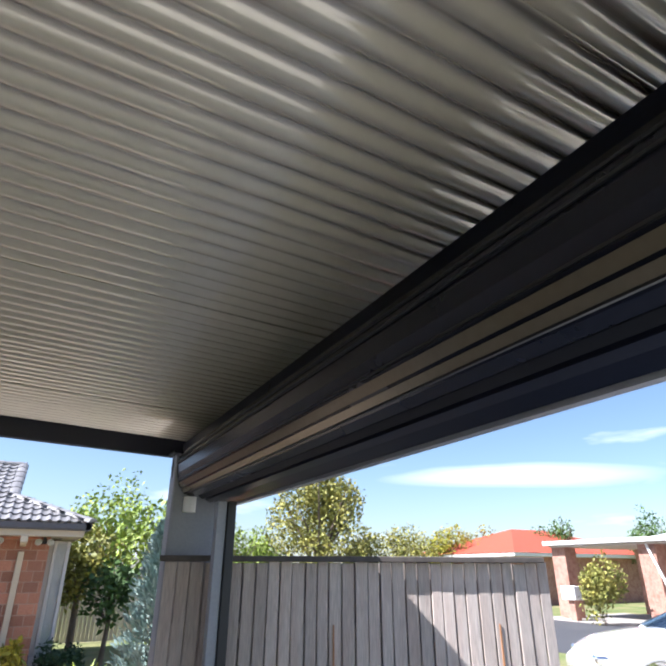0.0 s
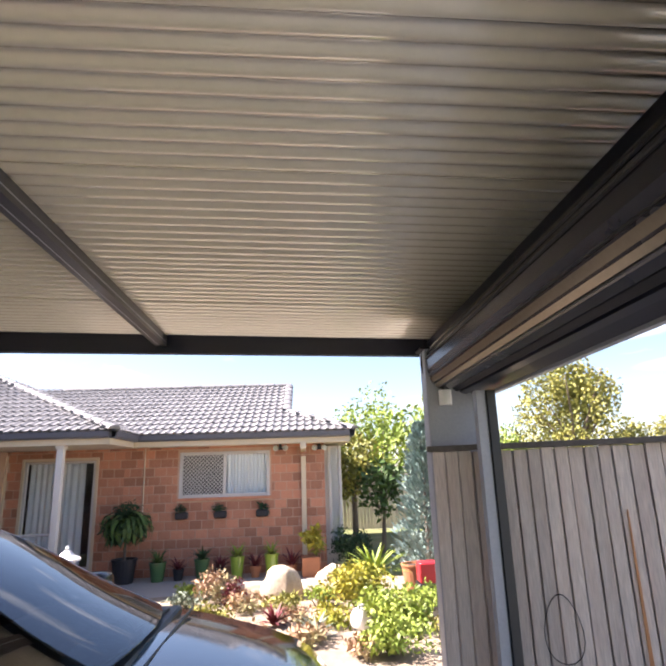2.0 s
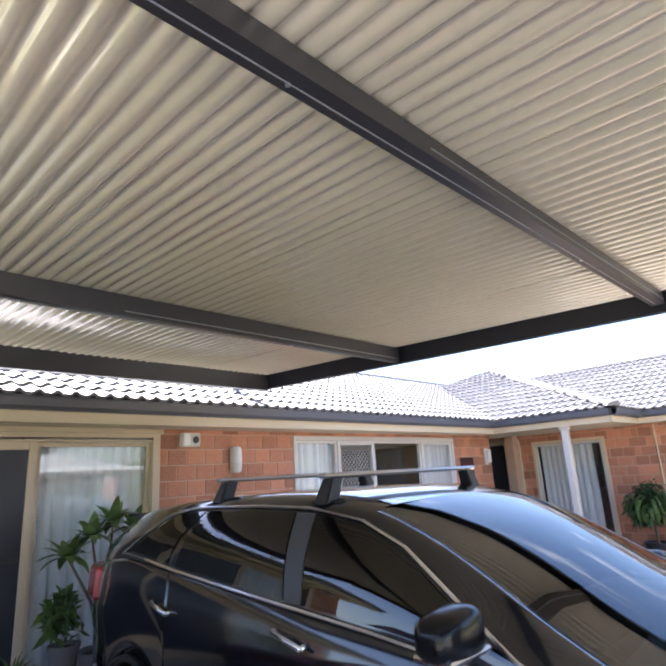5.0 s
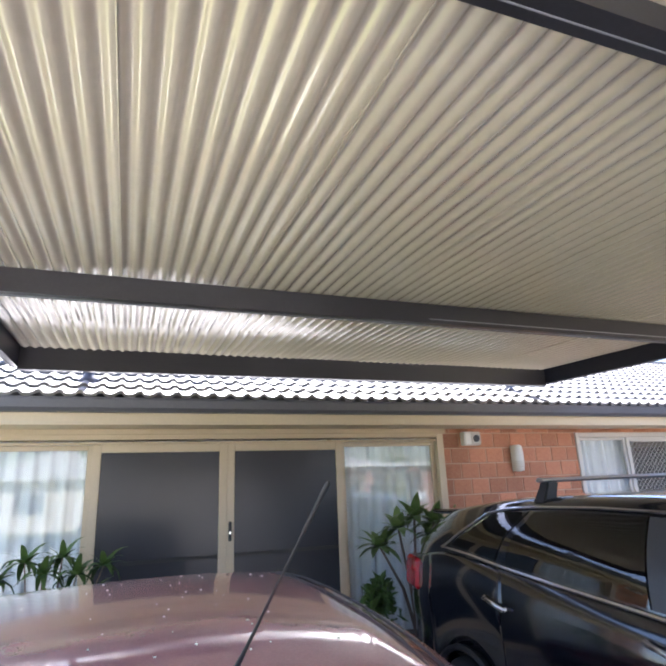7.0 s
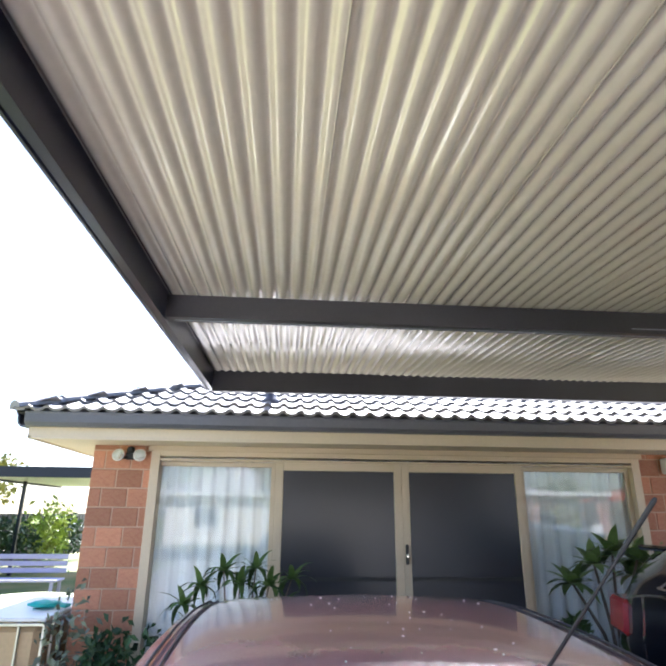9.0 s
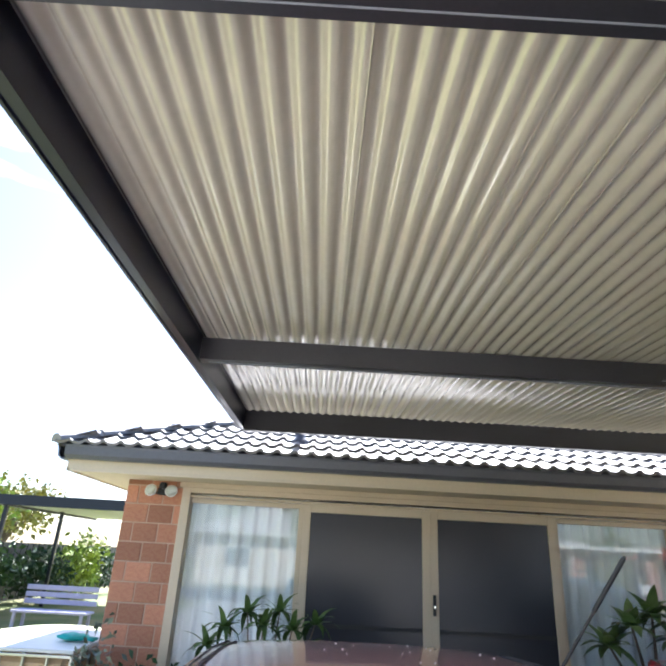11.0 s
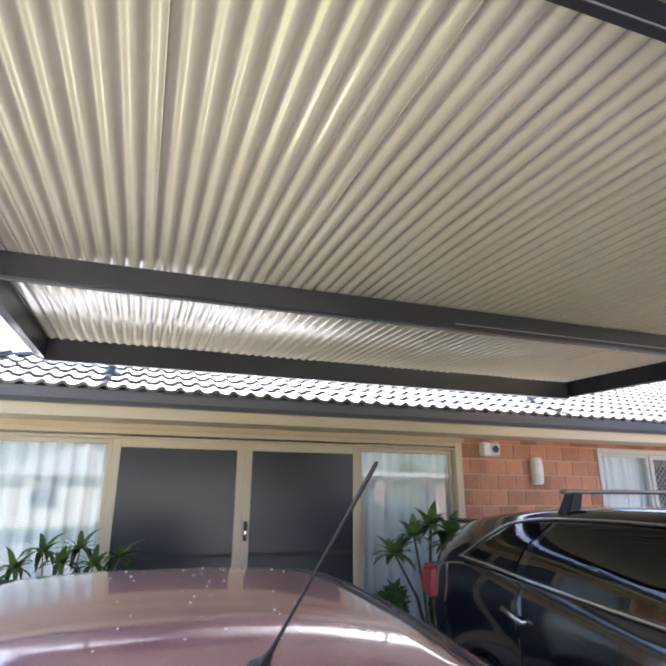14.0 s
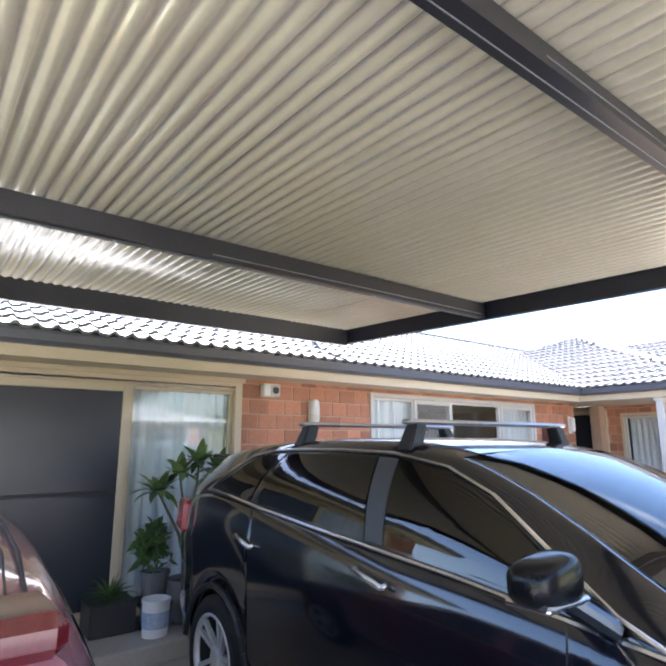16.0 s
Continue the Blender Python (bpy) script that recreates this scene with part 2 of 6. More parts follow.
def extrude_y(profile, y0, y1, closed=True):
    """A section in x and z drawn out along y."""
    bm = bmesh.new()
    a = [bm.verts.new((x, y0, z)) for x, z in profile]
    b = [bm.verts.new((x, y1, z)) for x, z in profile]
    n = len(profile)
    for k in range(n if closed else n - 1):
        bm.faces.new((a[k], a[(k + 1) % n], b[(k + 1) % n], b[k]))
    if closed:
        bm.faces.new(a[::-1])
        bm.faces.new(b)
    bmesh.ops.recalc_face_normals(bm, faces=bm.faces[:])
    return bm


def prism(poly, z0, z1):
    bm = bmesh.new()
    a = [bm.verts.new((x, y, z0)) for x, y in poly]
    b = [bm.verts.new((x, y, z1)) for x, y in poly]
    n = len(poly)
    for k in range(n):
        bm.faces.new((a[k], a[(k + 1) % n], b[(k + 1) % n], b[k]))
    bm.faces.new(a[::-1])
    bm.faces.new(b)
    bmesh.ops.recalc_face_normals(bm, faces=bm.faces[:])
    return bm


def from_data(name, verts, faces, mat, parent=None, label="", smooth=False, kind=""):
    me = bpy.data.meshes.new(name)
    me.from_pydata(verts, [], faces)
    me.materials.append(mat)
    if smooth:
        me.shade_smooth()
    ob = new(name, me)
    if parent is not None:
        ob.parent = parent
    if label or kind:
        tagged(ob, label, kind=kind)
    return ob


# ---- ground ----
ZG = 0.0
tagged(part("ground", box((-140, -140, -0.4), (180, 220, -0.03)), GRASS_SOIL), "dry green and tan lawn round the houses", "ground", kind="structure")
tagged(part("carport_slab", prism([(-5.75, -0.55), (0.0, -3.2), (13.0, -3.2), (13.0, 6.6), (-5.75, 6.6)], -0.12, 0.0), CONCRETE), "grey-brown stained concrete driveway slab under the carport", "driveway", kind="structure")
tagged(part("garden_bed", prism([(-2.9, 6.6), (4.2, 6.6), (5.6, 11.2), (1.6, 12.0), (-2.9, 10.9)], -0.1, 0.03), GRAVEL), "pale gravelly garden bed in full sun", "garden bed", kind="structure")
tagged(part("garden_path", prism([(-5.7, 6.6), (-2.9, 6.6), (-2.9, 10.9), (1.6, 12.0), (1.6, 13.0), (-5.7, 13.0)], -0.1, 0.015), PAVING), "pale concrete path along the brick wall", "path", kind="structure")
tagged(part("side_drive", prism([(7.4, 2.6), (12.6, 2.6), (12.6, 8.6), (7.4, 8.6)], -0.02, 0.15), CONCRETE), "raised grey concrete driveway strip under the white car", "driveway", kind="structure")
tagged(part("road", box((13.0, -60, -0.1), (21.0, 90, -0.015)), ASPHALT), "grey asphalt street beyond the fence", "road", kind="structure")

# ---- carport canopy ----
CAN_X0, CAN_X1, CAN_Y0, CAN_Y1 = -5.26, 1.18, 0.27, 5.70
FALL = 0.030


def under(x):
    """Height of the beams' lower edge: the canopy falls away from the house."""
    return 2.915 - FALL * (x + 5.29)


def sheet_z(x):
    """Height of the roof sheets' lowest line."""
    return 3.078 - 0.037 * (x + 5.25)


canopy = empty("carport_canopy", 0, 0, 0, "flyover carport canopy with cream corrugated sheets on charcoal steel beams", "carport")
for bx, bz in ((-3.245, 2.868), (-0.955, 2.836)):
    bt = sheet_z(bx) - 0.004 - bz
    section = [(0.04, 0.0), (0.04, bt), (-0.035, bt), (-0.035, bt - 0.012), (0.030, bt - 0.012), (0.030, 0.010), (-0.030, 0.010), (-0.030, 0.024), (-0.04, 0.024), (-0.04, 0.0)]
    part("beam", extrude_y([(bx + x, bz + z) for x, z in section], CAN_Y0 + 0.004, CAN_Y1 - 0.004), BEAM_STEEL, canopy, "charcoal C-section steel beam")
    part("joint_strip", extrude_y([(bx + 0.041, bz + 0.024), (bx + 0.044, bz + 0.024), (bx + 0.044, bz + 0.029), (bx + 0.041, bz + 0.029)], CAN_Y0 + 2.7, CAN_Y1 - 0.05), GREY_STEEL, canopy)
    part("joint_strip", extrude_y([(bx - 0.010, bz - 0.003), (bx - 0.006, bz - 0.003), (bx - 0.006, bz - 0.0004), (bx - 0.010, bz - 0.0004)], CAN_Y0 + 0.05, CAN_Y1 - 0.05), GREY_STEEL, canopy)
    for by in (2.393, 4.371):
        part("bolt", tube((bx - 0.012, by, bz - 0.006), (bx - 0.012, by, bz + 0.004), 0.008, n=6), ALUMINIUM, canopy)
part("beam", extrude_y([(CAN_X0 + x, under(CAN_X0) + z) for x, z in [(-0.03, -0.022), (0.03, -0.022), (0.03, 0.174), (-0.03, 0.174)]], CAN_Y0, CAN_Y1), BEAM_STEEL, canopy, "charcoal steel beam over the house gutter")
EB = 1.25
part("beam", extrude_y([(EB + x, z) for x, z in [(-0.15, 2.66), (-0.13, 2.65), (-0.09, 2.65), (-0.09, 2.655), (0.11, 2.655), (0.11, 2.83), (-0.15, 2.83)]], CAN_Y0, CAN_Y1), DARK_STEEL, canopy, "charcoal steel outer beam above the roller blind")
for fy, lip in ((CAN_Y0, -1), (CAN_Y1, 1)):
    bm = bmesh.new()
    prof = [(0, 0), (0.02 * lip, 0), (0.022 * lip, 0.008), (0.045 * lip, 0.008), (0.05 * lip, 0.0), (0.06 * lip, 0.0), (0.06 * lip, 0.19), (0, 0.19)]
    ends = []
    for ex in (CAN_X0 - 0.03, EB + 0.11):
        ends.append([bm.verts.new((ex, fy + y, under(ex) + z * (sheet_z(ex) - under(ex) + 0.025) / 0.19)) for y, z in prof])
    for k in range(len(prof)):
        bm.faces.new((ends[0][k], ends[0][(k + 1) % len(prof)], ends[1][(k + 1) % len(prof)], ends[1][k]))
    bm.faces.new(ends[0]), bm.faces.new(ends[1][::-1])
    bmesh.ops.recalc_face_normals(bm, faces=bm.faces[:])
    part("fascia", bm, DARK_STEEL, canopy, "charcoal folded steel fascia channel")
    part("edge_trim", tube((CAN_X0 - 0.02, fy + 0.067 * lip, under(CAN_X0) + 0.016), (EB + 0.10, fy + 0.067 * lip, under(EB) + 0.016), 0.007, n=6), ALUMINIUM, canopy, "thin bright metal edge trim")

PITCH = 0.0762


def roof_sheet(y0, ribs, lift):
    """One corrugated sheet, its waves running in x."""
    seg = 14
    ys = [y0 + PITCH * k / seg for k in range(ribs * seg + 1)]
    xs = [CAN_X0 - 0.06 + (CAN_X1 + 0.22 - CAN_X0) * k / 6 for k in range(7)]
    verts, faces = [], []
    for s in (0.0, 0.003):
        for x in xs:
            for y in ys:
                ph = 2 * math.pi * (y - CAN_Y0) / PITCH
                w = 0.0100 * (math.cos(ph) + 0.15 * math.cos(2 * ph))
                verts.append((x, y, sheet_z(x) + 0.0088 + w + lift + s))
    ny = len(ys)
    for layer in (0, 1):
        o = layer * len(xs) * ny
        for i in range(len(xs) - 1):
            for j in range(ny - 1):
                a = o + i * ny + j
                q = (a, a + 1, a + ny + 1, a + ny)
                faces.append(q if layer == 0 else q[::-1])
    o = len(xs) * ny
    for j in (0, ny - 1):
        for i in range(len(xs) - 1):
            a = i * ny + j
            faces.append((a, a + ny, a + ny + o, a + o))
    for i in (0, len(xs) - 1):
        for j in range(ny - 1):
            a = i * ny + j
            faces.append((a, a + 1, a + 1 + o, a + o))
    return from_data("roof_sheet", verts, faces, CREAM_SHEET, canopy, "cream corrugated roofing sheet", smooth=True)


ribs_total = int((CAN_Y1 - CAN_Y0 + 0.06) / PITCH) + 1
k = 0
while k < ribs_total:
    n = min(11, ribs_total - k)
    roof_sheet(CAN_Y0 - 0.03 + k * PITCH, n, 0.0045 if (k // 10) % 2 else 0.0)
    k += 10

# brackets that carry the canopy over the house gutter
for bx, by, bz in ((-5.70, 0.785, 2.905), (-5.80, 5.59, 2.945)):
    br = empty("roof_bracket", bx, by, bz, "charcoal steel stand-off bracket on the tiled roof", "bracket", "brackets under the carport roof")
    part("foot", lathe([(0.095, -0.04), (0.09, 0.0), (0.055, 0.04), (0.032, 0.08), (0.028, 0.10)], 12), GUTTER, br)
    part("stem", tube((0, 0, 0.08), (0, 0, 0.135), 0.024), DARK_STEEL, br)
    part("arm", box((-0.03, -0.03, 0.10), (-5.295 - bx, 0.03, 0.135), 0.004), DARK_STEEL, br)

# corner post and blind track
post = empty("carport_post", 1.075, 5.12, 0, "pale grey square steel corner post behind the fence", "post")
part("column", box((-0.155, -0.07, 0), (0.17, 0.07, 2.632), 0.008), GREY_STEEL, post)
part("cap", box((-0.18, -0.08, 2.632), (0.18, 0.08, 2.647), 0.004), DARK_STEEL, post)
part("base_plate", box((-0.19, -0.09, 0.0), (0.19, 0.09, 0.012)), DARK_STEEL, post)

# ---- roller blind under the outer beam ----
# tan colour for the reflection along the dark cassette
TAN_SHEEN = material("tan_painted_sheen", (0.20, 0.165, 0.115), 0.25, 0.3, size=2, grain=40, amount=0.1)
blind = empty("roller_blind", 0, 0, 0, "rolled-up outdoor blind with a bronze cassette under the outer beam", "blind")
Y0B, Y1B = 0.40, 5.12


def blind_part(name, outline, mat, label="", y0=Y0B, y1=Y1B):
    """A length of the blind from its outline, given from the cassette's inner face and the fence's height."""
    return part(name, extrude_y([(0.93 + 0.9 * x, 2.0 + z) for x, z in outline], y0, y1), mat, blind, label)


blind_part("cassette", [(0.032, 0.645), (0.010, 0.605), (0.0, 0.550), (0.004, 0.495), (0.022, 0.445), (0.052, 0.400), (0.092, 0.367), (0.137, 0.352), (0.162, 0.365), (0.162, 0.645)], BLIND_TAN, "bronze rounded blind cassette")
blind_part("end_cap", [(-0.008, 0.648), (-0.023, 0.545), (-0.008, 0.455), (0.032, 0.385), (0.092, 0.345), (0.172, 0.335), (0.172, 0.648)], PLASTIC, "", Y1B, Y1B + 0.014)
for gx_, gz_ in ((-0.002, 0.567), (0.017, 0.453), (0.077, 0.375), (0.008, 0.604)):
    blind_part("groove_line", [(gx_ - 0.004, gz_ - 0.004), (gx_ + 0.006, gz_ - 0.004), (gx_ + 0.006, gz_ + 0.004), (gx_ - 0.004, gz_ + 0.004)], PLASTIC)
# two added slivers carry the cassette's reflection as tan colour
blind_part("sheen_strip", [(0.024, 0.437), (0.044, 0.408), (0.038, 0.404), (0.018, 0.434)], TAN_SHEEN, "thin tan strip painted as a reflection along the cassette")
blind_part("sheen_strip", [(0.050, 0.399), (0.072, 0.379), (0.067, 0.375), (0.045, 0.395)], TAN_SHEEN, "thin tan strip painted as a reflection along the cassette")
blind_part("rolled_cloth", [(0.177, 0.365), (0.207, 0.345), (0.232, 0.355), (0.232, 0.645), (0.167, 0.645)], BLIND_CLOTH, "dark rolled blind cloth")
blind_part("pull_bar", [(0.232, 0.340), (0.272, 0.327), (0.282, 0.335), (0.282, 0.365), (0.232, 0.365)], DARK_STEEL)
blind_part("lower_rail", [(0.285, 0.345), (0.362, 0.310), (0.372, 0.325), (0.372, 0.645), (0.285, 0.645)], DARK_STEEL)
blind_part("drip_edge", [(0.373, 0.297), (0.397, 0.293), (0.397, 0.625), (0.373, 0.625)], GREY_STEEL)
part("conduit", tube((1.03, 5.02, 2.255), (1.03, 5.02, 2.35), 0.042, n=12), WHITE_PAINT, blind, "white conduit end")
track = empty("blind_track", 1.15, 4.72, 0, "aluminium and black side track for the blind", "track")
part("channel", box((-0.03, -0.03, 0.02), (0.03, 0.03, 2.30), 0.004), GREY_STEEL, track)
part("black_insert", box((0.031, -0.045, 0.02), (0.085, 0.03, 2.30), 0.004), PLASTIC, track)

# ---- fence ----
FA, FB = Vector((0.90, 4.955, 0)), Vector((3.07, 4.04, 0))
CAP_TIMBER = material("dark_weathered_capping", (0.10, 0.085, 0.075), 0.85, size=3, grain=26, amount=0.3, bump=0.003)
fence = empty("paling_fence", 0, 0, 0, "weathered grey-brown timber paling fence, two metres high", "fence")
along = (FB - FA).normalized()
side = Vector((along.y, -along.x, 0))
run = (FB - FA).length
frm = Matrix(((along.x, side.x, 0, FA.x), (along.y, side.y, 0, FA.y), (0, 0, 1, 0), (0, 0, 0, 1)))
rng = random.Random(5)
x = 0.0
lap = 0
while x < run:
    w = rng.uniform(0.070, 0.084)
    dz = rng.uniform(-0.012, 0.0)
    o = rng.uniform(0.0, 0.009)
    bm = box((x + 0.004, o - 0.008, 0.02), (x + w - 0.004, o + 0.008, 1.965 + dz), 0.003)
    sh = rng.uniform(-0.003, 0.003)
    for v in bm.verts:
        v.co.x += sh * v.co.z / 2
    part("paling", bm, TIMBER, fence, m=frm)
    if lap in (13, 26):
        split = box((x + 0.018, 0.012, 0.05), (x + 0.05, 0.020, 1.62), 0.002)
        for v in split.verts:
            if v.co.z > 1:
                v.co.x = x + 0.03 + (v.co.x - x - 0.03) * 0.25
        part("split_strip", split, TIMBER_RED, fence, "raw orange strip where a paling split", m=frm)
    x += w
    lap += 1
part("back_paling", box((0, -0.094, 0.03), (run, -0.080, 1.955), 0.0), TIMBER, fence, m=frm)
part("capping", box((-0.02, -0.045, 1.962), (run, 0.06, 1.995), 0.004), CAP_TIMBER, fence, "dark timber capping rail", m=frm)
for rz in (0.45, 1.55):
    part("rail", box((0, -0.075, rz), (run, -0.023, rz + 0.075), 0.004), TIMBER, fence, m=frm)

# a dark wire hung from a nail in a paling
wire = empty("wire_loop", FA.x, FA.y, 0, "thin dark wire loop hanging from a nail on the paling fence", "wire")
loop_bm = bmesh.new()
ring = [Vector((0.63 + 0.095 * math.sin(a) * (1.0 - 0.25 * math.cos(a)), 0.025, 1.02 + 0.17 * math.cos(a))) for a in [2 * math.pi * k / 20 for k in range(21)]]
for a, b in zip(ring, ring[1:]):
    add_tube(loop_bm, a, b, 0.003, n=6)
hang = Matrix.Translation((-FA.x, -FA.y, 0)) @ frm
part("loop", loop_bm, PLASTIC, wire, m=hang)
part("nail", tube((0.63, -0.004, 1.184), (0.63, 0.032, 1.187), 0.003, n=6), PLASTIC, wire, m=hang)

# ---- house walls ----
XA, YB = -5.757, 13.0
FLOOR = 0.14
HEAD = 2.46


def wall_blocks(wall, axis, fixed, a0, a1, z0, z1, holes, out):
    """Bricks in half bond, pieces of their own on the wall's face."""
    L, Hh, gap = 0.24, 0.172, 0.0135
    me = brick_mesh
    row = 0
    z = z0
    while z < z1 - 0.03:
        top = min(z + Hh - gap, z1)
        spans = [(a0, a1)]
        for h0, h1, hz0, hz1 in holes:
            if z + Hh * 0.5 > hz0 and z + Hh * 0.5 < hz1:
                nxt = []
                for s0, s1 in spans:
                    if h0 > s0:
                        nxt.append((s0, min(h0, s1)))
                    if h1 < s1:
                        nxt.append((max(h1, s0), s1))
                spans = [s for s in nxt if s[1] - s[0] > 0.03]
        for s0, s1 in spans:
            p = math.floor((s0 - a0) / L - 1) * L + a0 + (0.12 if row % 2 else 0.0)
            while p < s1:
                q0, q1 = max(p, s0), min(p + L - gap, s1)
                if q1 - q0 > 0.03:
                    ob = new("brick", me)
                    ob.parent = wall
                    c = (q0 + q1) / 2
                    if axis == "y":
                        ob.matrix_basis = Matrix.Translation((fixed, c, (z + top) / 2)) @ Matrix.Diagonal((out, q1 - q0, top - z, 1))
                    else:
                        ob.matrix_basis = Matrix.Translation((c, fixed, (z + top) / 2)) @ Matrix.Rotation(-math.pi / 2, 4, "Z") @ Matrix.Diagonal((out, q1 - q0, top - z, 1))
                p += L
        z += Hh
        row += 1


def unit_brick():
    bm = bmesh.new()
    d = 0.008
    c = 0.018
    lo = [bm.verts.new((-0.01, sy * 0.5, sz * 0.5)) for sy, sz in ((-1, -1), (1, -1), (1, 1), (-1, 1))]
    mi = [bm.verts.new((d - 0.003, sy * 0.5, sz * 0.5)) for sy, sz in ((-1, -1), (1, -1), (1, 1), (-1, 1))]
    hi = [bm.verts.new((d, sy * (0.5 - c), sz * (0.5 - c * 1.4))) for sy, sz in ((-1, -1), (1, -1), (1, 1), (-1, 1))]
    for a, b in ((lo, mi), (mi, hi)):
        for k in range(4):
            bm.faces.new((a[k], a[(k + 1) % 4], b[(k + 1) % 4], b[k]))
    bm.faces.new(hi)
    bmesh.ops.recalc_face_normals(bm, faces=bm.faces[:])
    return finish("brick", bm, BRICK)


brick_mesh = unit_brick()
DOOR_Y0, DOOR_Y1 = -0.32, 4.55
W2_Y0, W2_Y1, W2_Z0, W2_Z1 = 6.50, 10.40, 1.05, 2.40
A_END = 11.75


def wall_with_holes(name, axis, fixed, thick, a0, a1, z0, z1, holes, mat, label):
    """One wall mesh of blocks round its openings."""
    bm = bmesh.new()
    cuts = sorted({a0, a1, *[h[0] for h in holes], *[h[1] for h in holes]})
    for c0, c1 in zip(cuts, cuts[1:]):
        mid = (c0 + c1) / 2
        hs = [h for h in holes if h[0] < mid < h[1]]
        zs = [(z0, z1)] if not hs else [(z0, hs[0][2]), (hs[0][3], z1)]
        for q0, q1 in zs:
            if q1 - q0 > 0.001:
                lo, hi = ((min(fixed, fixed + thick), c0, q0), (max(fixed, fixed + thick), c1, q1)) if axis == "y" else ((c0, min(fixed, fixed + thick), q0), (c1, max(fixed, fixed + thick), q1))
                add_box(bm, lo, hi)
    return tagged(part(name, bm, mat), label, "wall", kind="structure")


holes_a = [(DOOR_Y0, DOOR_Y1, 0.0, HEAD - 0.02), (W2_Y0, W2_Y1, W2_Z0, W2_Z1)]
wall_a = wall_with_holes("wall_west", "y", XA, -0.2, -0.86, A_END, 0.0, HEAD, holes_a, MORTAR, "terracotta brick wall in shade with pale mortar joints")
wb_holes = [(-2.36, -0.56, 1.45, 2.34)]
wall_b = wall_with_holes("wall_north", "x", YB, 0.2, -3.45, 0.56, 0.0, HEAD, wb_holes, MORTAR, "sunlit terracotta brick wall with pale mortar joints")
wall_a_south = wall_with_holes("wall_south", "x", -0.86, 0.2, -12.8, XA - 0.2, 0.0, HEAD, [], MORTAR, "terracotta brick end wall")
wall_b_east = wall_with_holes("wall_east", "y", 0.56, -0.2, YB + 0.2, 19.2, 0.0, HEAD, [(13.5, 15.3, 0.6, 2.34)], MORTAR, "terracotta brick end wall with a window")
porch_wall = wall_with_holes("wall_porch", "x", 13.0, 0.2, -7.6, -3.45, 0.0, HEAD, [(-5.45, -3.95, 0.14, 2.3)], MORTAR, "shaded brick wall at the back of the porch")
porch_side = wall_with_holes("wall_entry", "y", XA, -0.2, 12.75, 13.0, 0.0, HEAD, [], MORTAR, "brick return beside the entry door")
tagged(part("room_back", box((-10.2, -0.6, 0.0), (-10.0, 20.0, 2.9)), INTERIOR), "dim back wall of the rooms", "wall", kind="structure")
tagged(part("room_floor", box((-10.0, -0.6, 0.0), (XA - 0.2, 13.0, FLOOR)), INTERIOR), "dim floor of the rooms", "floor", kind="structure")
tagged(part("ceiling", box((-10.0, -0.6, HEAD + 0.01), (XA - 0.2, 13.0, HEAD + 0.08)), SOFFIT), "plain ceiling of the rooms", "ceiling", kind="structure")
tagged(part("room_back_north", box((-7.6, 17.0, 0.0), (0.36, 17.2, 2.6)), INTERIOR), "dim back wall of the rooms", "wall", kind="structure")

# ---- eaves: soffit, fascia, gutter ----
EZ = 2.655
GUT = [(0.0, 0.0), (0.0, -0.115), (0.075, -0.115), (0.105, -0.085), (0.115, -0.02), (0.125, 0.0), (0.112, 0.004), (0.10, -0.02), (0.09, -0.078), (0.07, -0.10), (0.012, -0.10), (0.012, 0.0)]


def eave(name, p0, p1, outward, label):
    """Gutter and fascia board along p0 to p1, the gutter on the outward side."""
    p0, p1, o = Vector((*p0, 0)), Vector((*p1, 0)), Vector((*outward, 0))
    g = empty(name, 0, 0, 0, label, "gutter", kind="structure")
    for nm, prof, mat in (("gutter", GUT, GUTTER), ("fascia_board", [(-0.03, -0.215), (-0.002, -0.215), (-0.002, 0.0), (-0.03, 0.0)], CREAM)):
        bm = bmesh.new()
        rings = [[bm.verts.new(p + o * x + Vector((0, 0, EZ + z))) for x, z in prof] for p in (p0, p1)]
        n = len(prof)
        for k in range(n):
            bm.faces.new((rings[0][k], rings[0][(k + 1) % n], rings[1][(k + 1) % n], rings[1][k]))
        bm.faces.new(rings[0]), bm.faces.new(rings[1][::-1])
        bmesh.ops.recalc_face_normals(bm, faces=bm.faces[:])
        part(nm, bm, mat, g)
    return g


GX, GY = -5.25, -1.27
CX, CY = -3.12, 11.06
BX, BY = 1.05, 12.42
eave("eave_west", (GX, GY), (GX, CY), (1, 0), "charcoal gutter over a cream fascia along the shaded wing")
eave("eave_south", (-13.3, GY), (GX, GY), (0, -1), "charcoal gutter over a cream fascia at the end of the wing")
eave("eave_porch", (GX, CY), (CX, CY), (0, -1), "charcoal gutter over a cream fascia along the porch")
eave("eave_porch_side", (CX, CY), (CX, BY), (1, 0), "charcoal gutter on the porch's side")
eave("eave_north", (CX, BY), (BX, BY), (0, -1), "charcoal gutter over a cream fascia along the sunlit wing")
eave("eave_east", (BX, BY), (BX, 19.6), (1, 0), "charcoal gutter at the end of the sunlit wing")
bm = prism([(-12.8, GY), (GX, GY), (GX, CY), (CX, CY), (CX, BY), (BX, BY), (BX, 19.6), (0.36, 19.6), (0.36, 13.2), (-7.6, 13.2), (-7.6, 13.0), (XA - 0.2, 13.0), (XA - 0.2, -0.6), (-12.8, -0.6)], EZ - 0.205, EZ - 0.19)
tagged(part("soffit", bm, SOFFIT), "cream soffit lining under the eaves", "soffit", kind="structure")

# ---- tiled roofs ----
RISE = 0.40


def h_a(x, y):
    return EZ + RISE * min(GX + 0.1 - x, x + 13.7, y - GY + 0.1)


